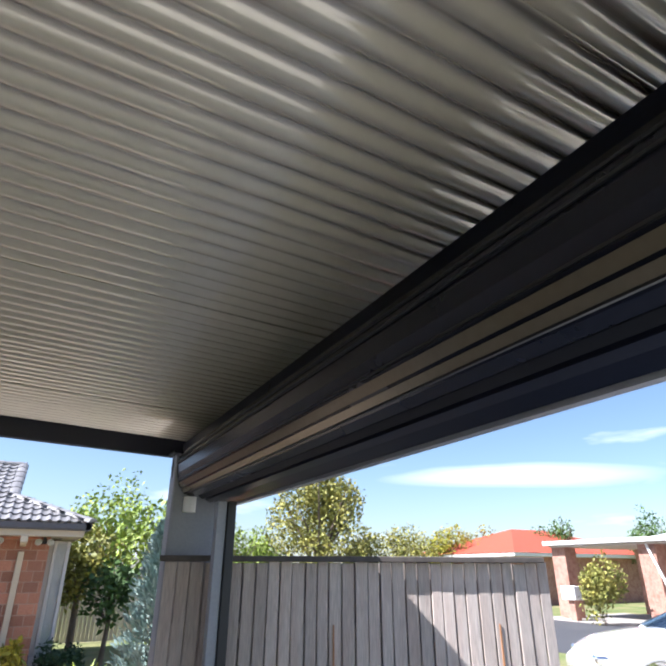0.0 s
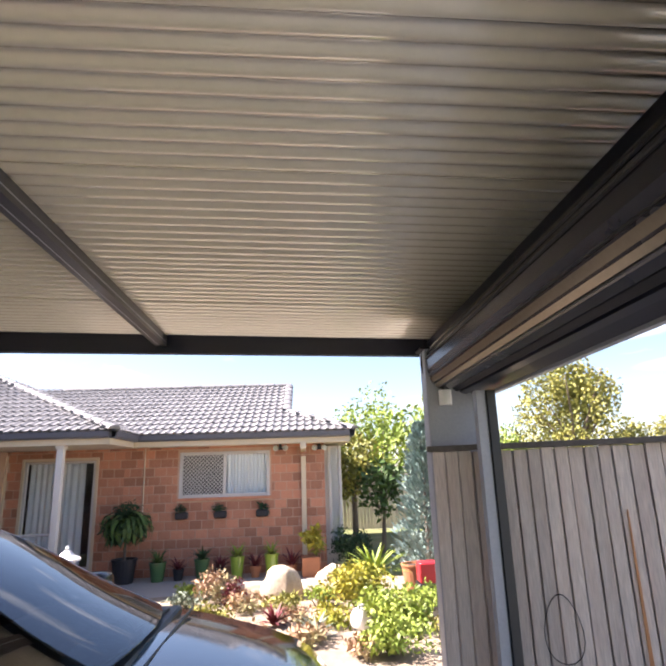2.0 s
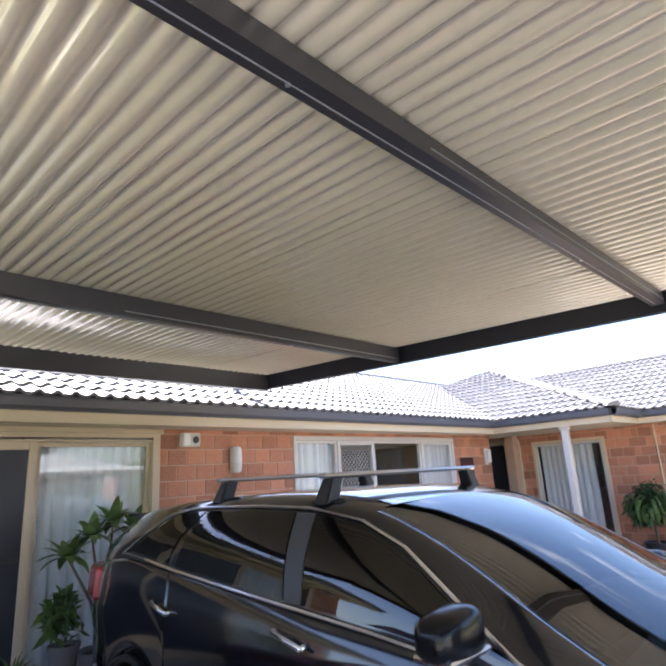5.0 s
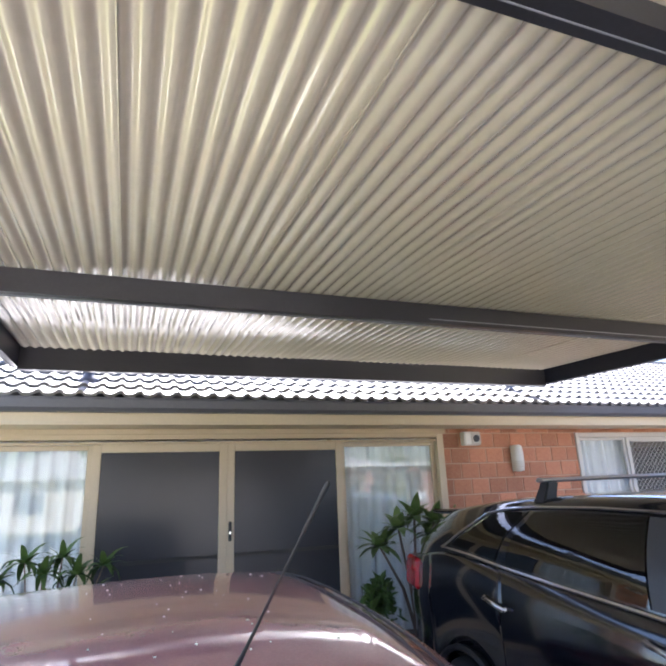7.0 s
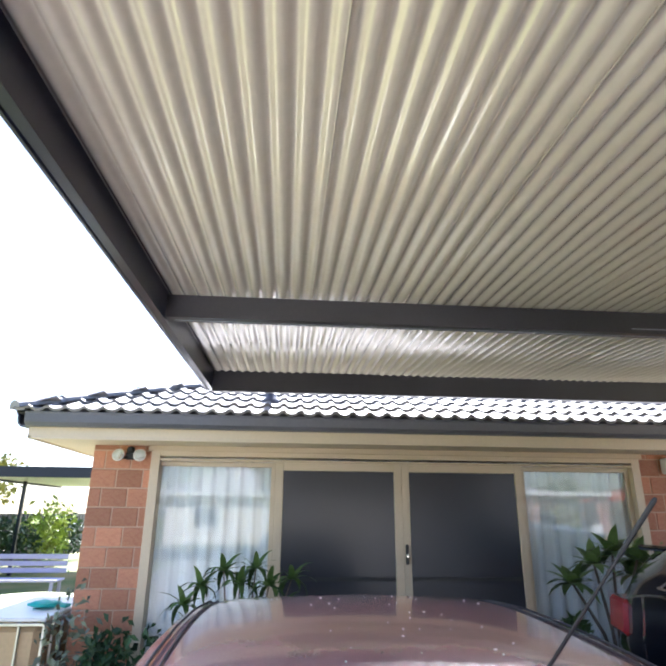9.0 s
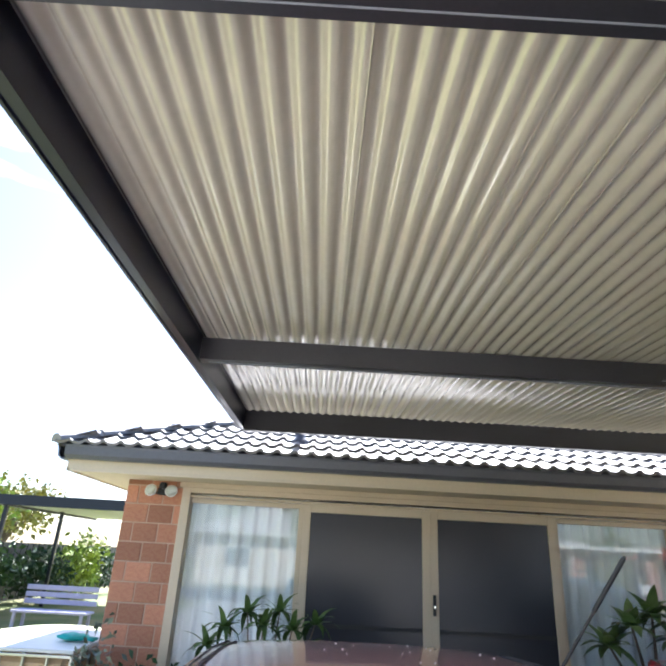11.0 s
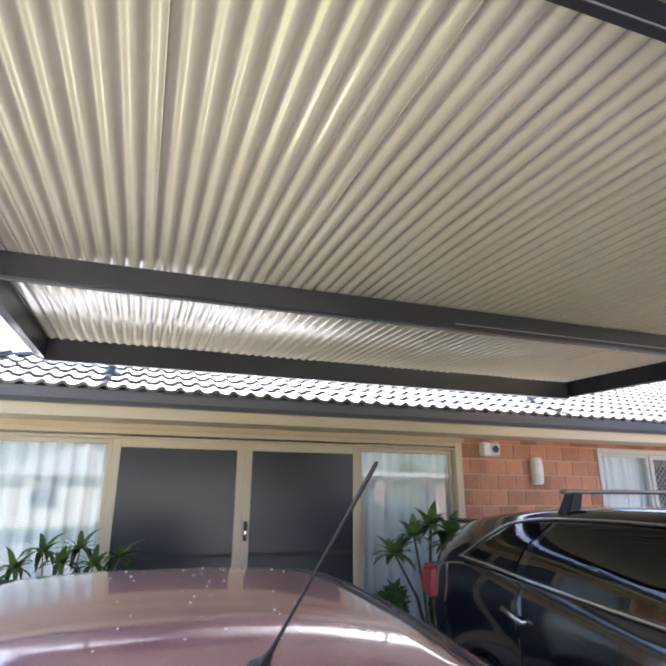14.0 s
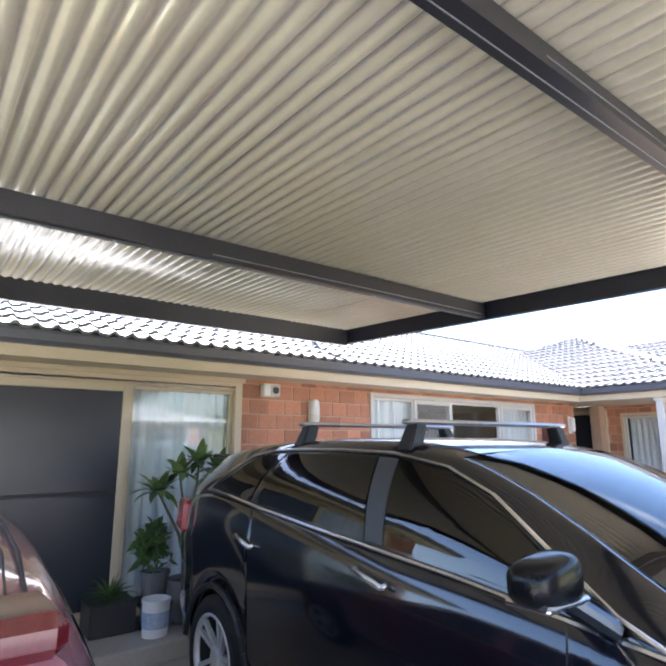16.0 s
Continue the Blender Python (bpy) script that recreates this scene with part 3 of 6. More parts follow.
def h_c(x, y):
    return EZ + RISE * min(CX + 0.1 - x, x + 12.1, y - CY + 0.1)


def h_b(x, y):
    u = min(y - BY + 0.1, 19.7 - y)
    if x > -0.21:
        u = min(u, BX + 0.1 - x)
    return EZ + RISE * u


def h_max(x, y):
    return max(h_a(x, y) if x < GX + 0.1 else 0, h_c(x, y) if y > CY - 0.1 else 0, h_b(x, y) if y > BY - 0.1 else 0)


def tile_mesh():
    """One wavy tile: a pan and a roll, with a thick front lip."""
    bm = bmesh.new()
    prof = [(-0.078, 0.006), (-0.054, 0.0), (-0.021, -0.001), (0.008, 0.007), (0.029, 0.023), (0.054, 0.027), (0.078, 0.010)]
    f = [bm.verts.new((x, -0.02, z + 0.037)) for x, z in prof]
    b = [bm.verts.new((x, 0.34, z + 0.006)) for x, z in prof]
    d = [bm.verts.new((x, -0.016, z + 0.010)) for x, z in prof]
    for k in range(len(prof) - 1):
        bm.faces.new((f[k], f[k + 1], b[k + 1], b[k]))
        bm.faces.new((d[k], d[k + 1], f[k + 1], f[k]))
    return finish("tile", bm, TILE)


tile_me = tile_mesh()
TW, TE = 0.155, 0.32


def tiled_slope(roof, origin, right, up, columns, rows, height, near):
    """Tiles up a slope from its eave; the near ones are pieces of their own, the rest one mesh."""
    cosp = 1 / math.sqrt(1 + RISE * RISE)
    r3 = Vector((*right, 0))
    u3 = Vector((up[0], up[1], RISE)) * cosp
    n3 = r3.cross(u3)
    rot = Matrix((r3, u3, n3)).transposed().to_4x4()
    verts, faces, made = [], [], 0
    for j in range(rows):
        for i in range(columns):
            p = Vector((*origin, EZ)) + r3 * (TW * (i + 0.5)) + u3 * (TE * j)
            c = p + u3 * (TE * 0.5)
            if height(c.x, c.y) < c.z - 0.035 or h_max(c.x, c.y) > c.z + 0.06:
                continue
            m = Matrix.Translation(p) @ rot
            if made < 300 and near(c):
                ob = new("tile", tile_me)
                ob.parent = roof
                ob.matrix_basis = m
                made += 1
            else:
                o = len(verts)
                verts.extend([(m @ v.co)[:] for v in tile_me.vertices])
                faces.extend([tuple(o + q for q in f.vertices) for f in tile_me.polygons])
    if verts:
        from_data("tiles", verts, faces, TILE, roof, "", kind="stuff")


def roof_shell(name, faces, label):
    verts, idx = [], []
    for f in faces:
        idx.append(tuple(range(len(verts), len(verts) + len(f))))
        verts.extend([(x, y, z - 0.004) for x, y, z in f])
    ob = from_data(name, verts, idx, TILE, label=label)
    return tagged(ob, label, "roof", kind="structure")


def capping(roof, a, b):
    """Ridge or hip caps laid end to end, lapping."""
    a, b = Vector(a), Vector(b)
    n = max(1, int((b - a).length / 0.38))
    q = (b - a).to_track_quat("Y", "Z").to_matrix().to_4x4()
    for k in range(n):
        ob = new("ridge_cap", cap_me)
        ob.parent = roof
        ob.matrix_basis = Matrix.Translation(a.lerp(b, k / n)) @ q


bm = bmesh.new()
ra = [bm.verts.new((0.115 * math.cos(t), 0, 0.006 + 0.068 * math.sin(t))) for t in [math.pi * k / 6 for k in range(7)]]
rb = [bm.verts.new((0.108 * math.cos(t), 0.41, 0.0 + 0.062 * math.sin(t))) for t in [math.pi * k / 6 for k in range(7)]]
for k in range(6):
    bm.faces.new((ra[k], ra[k + 1], rb[k + 1], rb[k]))
bm.faces.new(ra[::-1])
bmesh.ops.recalc_face_normals(bm, faces=bm.faces[:])
cap_me = finish("ridge_cap", bm, TILE)

ex, ey = GX + 0.1, GY - 0.1
rx_a = (ex - 13.7) / 2
ua = (ex + 13.7) / 2
rz_a = EZ + RISE * ua
roof_a = roof_shell("roof_west", [[(ex, ey, EZ), (ex, 20, EZ), (rx_a, 20, rz_a), (rx_a, ey + ua, rz_a)], [(-13.7, ey, EZ), (ex, ey, EZ), (rx_a, ey + ua, rz_a)], [(-13.7, 20, EZ), (-13.7, ey, EZ), (rx_a, ey + ua, rz_a), (rx_a, 20, rz_a)]], "grey wavy concrete tile roof, glaring in the sun")
cxe, cye = CX + 0.1, CY - 0.1
uc = (cxe + 12.1) / 2
rx_c, rz_c = (cxe - 12.1) / 2, EZ + RISE * uc
roof_c = roof_shell("roof_porch", [[(cxe, cye, EZ), (cxe, 24, EZ), (rx_c, 24, rz_c), (rx_c, cye + uc, rz_c)], [(-12.1, cye, EZ), (cxe, cye, EZ), (rx_c, cye + uc, rz_c)]], "grey concrete tile hip roof over the porch")
bxe, bye = BX + 0.1, BY - 0.1
ub = (19.7 - bye) / 2
ry_b, rz_b = (bye + 19.7) / 2, EZ + RISE * ub
gx = -0.21
ug = bxe - gx
roof_b = roof_shell("roof_north", [[(-9, bye, EZ), (bxe, bye, EZ), (gx, bye + ug, EZ + RISE * ug), (gx, ry_b, rz_b), (-9, ry_b, rz_b)], [(bxe, bye, EZ), (bxe, 19.7, EZ), (gx, 19.7 - ug, EZ + RISE * ug), (gx, bye + ug, EZ + RISE * ug)], [(-9, 19.7, EZ), (-9, ry_b, rz_b), (gx, ry_b, rz_b), (gx, 19.7 - ug, EZ + RISE * ug), (bxe, 19.7, EZ)], [(gx, bye + ug, EZ + RISE * ug), (gx, 19.7 - ug, EZ + RISE * ug), (gx, ry_b, rz_b)]], "grey concrete tile roof with a small gable at its end")
tiled_slope(roof_a, (ex, ey), (0, 1), (-1, 0), 128, 14, h_a, lambda c: c.x > -7.2 and c.y < 12)
tiled_slope(roof_a, (-13.7, ey), (1, 0), (0, 1), 55, 8, h_a, lambda c: False)
tiled_slope(roof_c, (-9.0, cye), (1, 0), (0, 1), 39, 15, h_c, lambda c: True)
tiled_slope(roof_c, (cxe, cye), (0, 1), (-1, 0), 35, 15, h_c, lambda c: True)
tiled_slope(roof_b, (-6.8, bye), (1, 0), (0, 1), 53, 13, h_b, lambda c: True)
tiled_slope(roof_b, (bxe, bye), (0, 1), (-1, 0), 47, 5, h_b, lambda c: False)
capping(roof_a, (ex, ey, EZ + 0.02), (rx_a, ey + ua, rz_a))
capping(roof_a, (rx_a, ey + ua, rz_a), (rx_a, 18, rz_a))
capping(roof_c, (cxe, cye, EZ + 0.02), (rx_c, cye + uc, rz_c))
capping(roof_b, (bxe, bye, EZ + 0.02), (gx, bye + ug, EZ + RISE * ug))
capping(roof_b, (gx, ry_b, rz_b), (-6.0, ry_b, rz_b))
capping(roof_b, (gx, bye + ug, EZ + RISE * ug), (gx, ry_b, rz_b))


# ---- cars ----
def curve(points, x):
    """A smooth height or width along the car through (x, value) pairs, with no overshoot."""
    n = len(points)
    if x <= points[0][0]:
        return points[0][1]
    if x >= points[-1][0]:
        return points[-1][1]
    d = [(points[k + 1][1] - points[k][1]) / (points[k + 1][0] - points[k][0]) for k in range(n - 1)]
    m = [d[0]] + [0.0 if d[k - 1] * d[k] <= 0 else 2 * d[k - 1] * d[k] / (d[k - 1] + d[k]) for k in range(1, n - 1)] + [d[-1]]
    for k in range(n - 1):
        (a, va), (b, vb) = points[k], points[k + 1]
        if x <= b:
            h = b - a
            s = (x - a) / h
            return (2 * s ** 3 - 3 * s ** 2 + 1) * va + (s ** 3 - 2 * s ** 2 + s) * h * m[k] + (3 * s ** 2 - 2 * s ** 3) * vb + (s ** 3 - s ** 2) * h * m[k + 1]
    return points[-1][1]


def loft(stations, section, caps=True):
    bm = bmesh.new()
    rings = [[bm.verts.new(p) for p in section(x)] for x in stations]
    n = len(rings[0])
    for a, b in zip(rings, rings[1:]):
        for k in range(n - 1):
            bm.faces.new((a[k], b[k], b[k + 1], a[k + 1]))
    if caps:
        bm.faces.new(rings[0])
        bm.faces.new(rings[-1][::-1])
    bmesh.ops.remove_doubles(bm, verts=bm.verts[:], dist=0.0004)
    bmesh.ops.recalc_face_normals(bm, faces=bm.faces[:])
    return bm


def wheel(car, x, y, r, rim_r, width, spokes=5):
    """A tyre with an alloy rim; it faces +y or -y by the sign of y."""
    s = 1 if y > 0 else -1
    m = Matrix.Translation((x, y, r)) @ Matrix.Rotation(-s * math.pi / 2, 4, "X")
    ty = part("wheel", lathe([(rim_r - 0.01, -width / 2), (r - 0.03, -width / 2), (r, -width / 2 + 0.03), (r, width / 2 - 0.03), (r - 0.025, width / 2), (rim_r, width / 2 + 0.004), (rim_r - 0.012, width / 2 - 0.03), (rim_r - 0.02, -0.02), (0.02, -0.02)], 40), RUBBER, car, "black tyre on a silver alloy rim", smooth=True, m=m)
    bm = bmesh.new()
    for k in range(spokes):
        for off in (-0.19, 0.19):
            a = 2 * math.pi * k / spokes + off
            p = Vector((math.cos(a), math.sin(a), 0))
            t = Vector((-p.y, p.x, 0)) * 0.0125
            hub, out = p * 0.03 + Vector((0, 0, width / 2 - 0.045)), p * (rim_r - 0.012) + Vector((0, 0, width / 2 - 0.012))
            q = [hub + t * 1.3, hub - t * 1.3, out - t, out + t]
            top = [bm.verts.new(v) for v in q]
            low = [bm.verts.new(v - Vector((0, 0, 0.03))) for v in q]
            bm.faces.new(top)
            for i in range(4):
                bm.faces.new((top[i], low[i], low[(i + 1) % 4], top[(i + 1) % 4]))
    bmesh.ops.recalc_face_normals(bm, faces=bm.faces[:])
    part("rim", bm, ALLOY, ty)
    part("lip", lathe([(rim_r - 0.014, width / 2 - 0.03), (rim_r + 0.006, width / 2 - 0.02), (rim_r + 0.006, width / 2 + 0.007), (rim_r - 0.012, width / 2 + 0.009), (rim_r - 0.014, width / 2 - 0.03)], 40, caps=False), ALLOY, ty, smooth=True)
    part("hub_cap", lathe([(0.07, width / 2 - 0.05), (0.07, width / 2 - 0.025), (0.05, width / 2 - 0.012)], 20), ALLOY, ty)


class Car:
    """A car along x, nose at +x, from curves of height and half width."""

    def __init__(self, root, paint, c):
        self.root, self.paint, self.c = root, paint, c

    def w_belt(self, x):
        return curve(self.c["belt_w"], x)

    def z_belt(self, x):
        return curve(self.c["belt_z"], x)

    def w_roof(self, x):
        return curve(self.c["roof_w"], x)

    def z_roof(self, x):
        return curve(self.c["roof_z"], x)

    def on_side(self, x, v, s, out=0.004):
        """A point on the glasshouse's side: v = 0 at the belt, 1 at the roof edge."""
        b = Vector((x, self.w_belt(x) - 0.03, self.z_belt(x)))
        t = Vector((x, self.w_roof(x), self.z_roof(x) - 0.035))
        p = b.lerp(t, v)
        p.y += out + 0.035 * math.sin(math.pi * v)
        return Vector((p.x, p.y * s, p.z))

    def build_body(self):
        c = self.c
        arches = c["axles"]
        ar = c["arch_r"]

        def low(x):
            z = curve(c["sill_z"], x)
            for ax in arches:
                d = abs(x - ax)
                if d < ar:
                    z = max(z, c["tyre_r"] + math.sqrt(ar * ar - d * d))
            return z

        def section(x):
            w, zb, zl = self.w_belt(x), self.z_belt(x), low(x)
            zt = curve(c["deck_z"], x)
            e = min(0.08, max(0.01, zt - zb))
            half = [(w * 0.90, zl), (w * 0.985, zl + 0.02), (w + 0.010, zl + (zb - zl) * 0.20), (w + 0.014, zl + (zb - zl) * 0.50), (w + 0.030, zl + (zb - zl) * 0.70), (w + 0.012, zl + (zb - zl) * 0.80), (w - 0.006, zb - 0.02), (w - 0.03, zb), (w * 0.80, zb + (zt - zb) * 0.75), (w * 0.4, zt), (0, zt + 0.012)]
            full = [(-y, z) for y, z in half] + [(y, z) for y, z in half[::-1][1:]]
            return [(x, y, z) for y, z in full] + [(x, -w * 0.90, zl)]

        x0, x1 = c["x0"], c["x1"]
        xs = sorted({x0 + (x1 - x0) * k / 60 for k in range(61)} | {a + s * ar * math.sin(radians(t)) for a in arches for s in (-1, 1) for t in (0, 20, 40, 55, 68, 78, 86, 90)})
        part("body", loft(xs, section), self.paint, self.root, c["body_label"], smooth=True)

    def build_top(self):
        c = self.c

        def section(x):
            wr, zr = self.w_roof(x), self.z_roof(x)
            half = [self.on_side(x, v, 1, 0) for v in (0, 0.25, 0.5, 0.75, 1.0)]
            half = [(p.y, p.z) for p in half] + [(wr - 0.03, zr - 0.008), (wr * 0.75, zr + 0.012), (wr * 0.4, zr + 0.022), (0, zr + 0.026)]
            full = [(-y, z) for y, z in half] + [(y, z) for y, z in half[::-1][1:]]
            return [(x, y, z) for y, z in full]

        r0, r1 = c["top_x"]
        sx = c["screen_x"]
        part("roof", loft([r0 + (sx - r0) * k / 30 for k in range(31)], section, caps=False), self.paint, self.root, c["roof_label"], smooth=True)
        part("tail_panel", loft([r0 - 0.02, r0], section), self.paint, self.root, smooth=True)
        for s in (-1, 1):
            bm = bmesh.new()
            rows = []
            for k in range(17):
                x = sx + (r1 - sx) * k / 16
                wr, zr = self.w_roof(x), self.z_roof(x)
                ps = [self.on_side(x, v, s, 0) for v in (0, 0.25, 0.5, 0.75, 1.0)] + [Vector((x, s * (wr - 0.03), zr - 0.008)), Vector((x, s * (wr - 0.075), zr - 0.004)), Vector((x, s * (wr - 0.08), zr - 0.05))]
                rows.append([bm.verts.new(p) for p in ps])
            for ra_, rb_ in zip(rows, rows[1:]):
                for k in range(len(ra_) - 1):
                    bm.faces.new((ra_[k], rb_[k], rb_[k + 1], ra_[k + 1]))
            bmesh.ops.recalc_face_normals(bm, faces=bm.faces[:])
            part("pillar", bm, self.paint, self.root, smooth=True)
        for s in (-1, 1):
            seat = part("seat_back", box((sx - 0.75, s * 0.40 - 0.23, 0.75), (sx - 0.62, s * 0.40 + 0.23, 1.36), 0.05), CABIN, self.root, "dark seat back")
            part("headrest", box((sx - 0.74, s * 0.40 - 0.12, 1.38), (sx - 0.65, s * 0.40 + 0.12, 1.52), 0.03), CABIN, seat)
        part("dashboard", box((r1 - 0.62, -0.66, 1.0), (r1 - 0.12, 0.66, self.z_belt(r1 - 0.4) + 0.035), 0.04), CABIN, self.root, "dark dashboard")
        part("interior_mirror", box((sx + 0.10, -0.11, self.z_roof(sx) - 0.14), (sx + 0.13, 0.11, self.z_roof(sx) - 0.08), 0.012), CABIN, self.root)

    def windscreen(self, mat, label):
        """The windscreen carries the roof's curve down to the cowl and bows forward."""
        sx, r1 = self.c["screen_x"] - 0.012, self.c["top_x"][1]
        bm = bmesh.new()
        layers = []
        for drop in (0.0, 0.006):
            rows = []
            for j in range(15):
                v = j / 14
                x = sx + (r1 - sx) * v
                w = self.w_roof(x) - 0.062
                row = []
                for i in range(13):
                    u = -1 + i / 6
                    row.append(bm.verts.new((x + 0.15 * (1 - u * u) * v, u * w, self.z_roof(x) - 0.004 + (0.030 + 0.012 * v) * (1 - u * u) - drop)))
                rows.append(row)
            layers.append(rows)
        for rows in layers:
            for ra_, rb_ in zip(rows, rows[1:]):
                for k in range(12):
                    bm.faces.new((ra_[k], rb_[k], rb_[k + 1], ra_[k + 1]))
        a, b = layers
        for k in range(12):
            bm.faces.new((a[0][k], a[0][k + 1], b[0][k + 1], b[0][k]))
            bm.faces.new((a[14][k], b[14][k], b[14][k + 1], a[14][k + 1]))
        for k in range(14):
            bm.faces.new((a[k][0], b[k][0], b[k + 1][0], a[k + 1][0]))
            bm.faces.new((a[k][12], a[k + 1][12], b[k + 1][12], b[k][12]))
        bmesh.ops.recalc_face_normals(bm, faces=bm.faces[:])
        for e in bm.edges:
            e.smooth = e.calc_face_angle(0.0) < 0.6
        return part("windscreen", bm, mat, self.root, label, smooth=True)

    def side_pane(self, name, pts, mat, s, out=0.006, depth=0.012, label=""):
        """A side window from (x, v) corners, resampled so that it follows the curve of the side."""
        bm = bmesh.new()
        fine = []
        for (xa, va), (xb, vb) in zip(pts, pts[1:] + pts[:1]):
            for k in range(8):
                fine.append((xa + (xb - xa) * k / 8, va + (vb - va) * k / 8))
        outer = [bm.verts.new(self.on_side(x, v, s, out)) for x, v in fine]
        inner = [bm.verts.new(self.on_side(x, v, s, out - depth)) for x, v in fine]
        n = len(fine)
        cx = sum(x for x, v in fine) / n
        cv = sum(v for x, v in fine) / n
        rings = [outer]
        for q in (0.8, 0.6, 0.4, 0.2):
            rings.append([bm.verts.new(self.on_side(cx + (x - cx) * q, cv + (v - cv) * q, s, out)) for x, v in fine])
        ctr = bm.verts.new(self.on_side(cx, cv, s, out))
        rim_v = set(outer)
        for k in range(n):
            j = (k + 1) % n
            for ra_, rb_ in zip(rings, rings[1:]):
                bm.faces.new((ra_[k], ra_[j], rb_[j], rb_[k]))
            bm.faces.new((rings[-1][k], rings[-1][j], ctr))
            bm.faces.new((inner[k], outer[k], outer[j], inner[j]))
        bmesh.ops.recalc_face_normals(bm, faces=bm.faces[:])
        for e in bm.edges:
            e.smooth = not (e.verts[0] in rim_v and e.verts[1] in rim_v)
        return part(name, bm, mat, self.root, label, smooth=True)

    def side_strip(self, name, pts, mat, s, r=0.007, out=0.014, label=""):
        """A thin bright strip along (x, v) points."""
        bm = bmesh.new()
        ps = [self.on_side(x, v, s, out) for x, v in pts]
        for a, b in zip(ps, ps[1:]):
            add_tube(bm, a, b, r, n=6)
        return part(name, bm, mat, self.root, label)

    def slab(self, name, corners, mat, thick=0.008, label="", bulge=0.0, smooth=True, n=8):
        """A curved pane between four corners (bl, br, tr, tl)."""
        bl, br, tr, tl = [Vector(p) for p in corners]
        nrm = (br - bl).cross(tl - bl).normalized()
        bm = bmesh.new()
        grid = []
        for j in range(n + 1):
            row = []
            for i in range(n + 1):
                u, v = i / n, j / n
                p = bl.lerp(br, u).lerp(tl.lerp(tr, u), v)
                row.append(bm.verts.new(p + nrm * (bulge * (1 - (2 * u - 1) ** 2))))
            grid.append(row)
        for j in range(n):
            for i in range(n):
                bm.faces.new((grid[j][i], grid[j][i + 1], grid[j + 1][i + 1], grid[j + 1][i]))
        r = bmesh.ops.extrude_face_region(bm, geom=bm.faces[:])
        for v in r["geom"]:
            if isinstance(v, bmesh.types.BMVert):
                v.co -= nrm * thick
        bmesh.ops.recalc_face_normals(bm, faces=bm.faces[:])
        return part(name, bm, mat, self.root, label, smooth=smooth)


SUV = dict(
    x0=-1.06, x1=3.98, axles=(0.0, 2.9), arch_r=0.43, tyre_r=0.375, screen_x=1.88, top_x=(-0.72, 2.95),
    sill_z=[(-1.06, 0.48), (-0.9, 0.36), (-0.4, 0.32), (3.2, 0.28), (3.98, 0.36)],
    belt_w=[(-1.06, 0.70), (-0.95, 0.80), (-0.5, 0.92), (0.3, 0.955), (2.6, 0.955), (3.3, 0.92), (3.75, 0.80), (3.98, 0.62)],
    belt_z=[(-1.06, 0.86), (-0.98, 1.20), (-0.6, 1.33), (-0.15, 1.375), (0.4, 1.345), (1.43, 1.265), (2.4, 1.195), (2.9, 1.12), (3.3, 1.04), (3.8, 0.89), (3.98, 0.70)],
    deck_z=[(-1.06, 0.88), (-0.98, 1.22), (-0.15, 1.36), (1.43, 1.24), (2.5, 1.19), (2.95, 1.17), (3.4, 1.09), (3.85, 0.95), (3.98, 0.72)],
    roof_w=[(-0.72, 0.66), (-0.4, 0.70), (0.6, 0.745), (1.6, 0.73), (2.3, 0.755), (2.95, 0.83)],
    roof_z=[(-0.72, 1.57), (-0.3, 1.67), (0.3, 1.725), (0.9, 1.745), (1.45, 1.735), (1.85, 1.68), (2.15, 1.575), (2.4, 1.45), (2.65, 1.31), (2.95, 1.165)],
    body_label="glossy black body panels", roof_label="glossy black roof and pillars")
suv_root = empty("suv", -3.68, 4.27, 0, "glossy black family SUV with silver roof bars, parked under the carport", "car")
suv = Car(suv_root, BLACK_PAINT, SUV)
suv.build_body()
MIRROR_SHELL = material("satin_black_mirror_shell", (0.007, 0.007, 0.009), 0.22, size=4, grain=120, amount=0.2, spec=0.3)
suv.build_top()
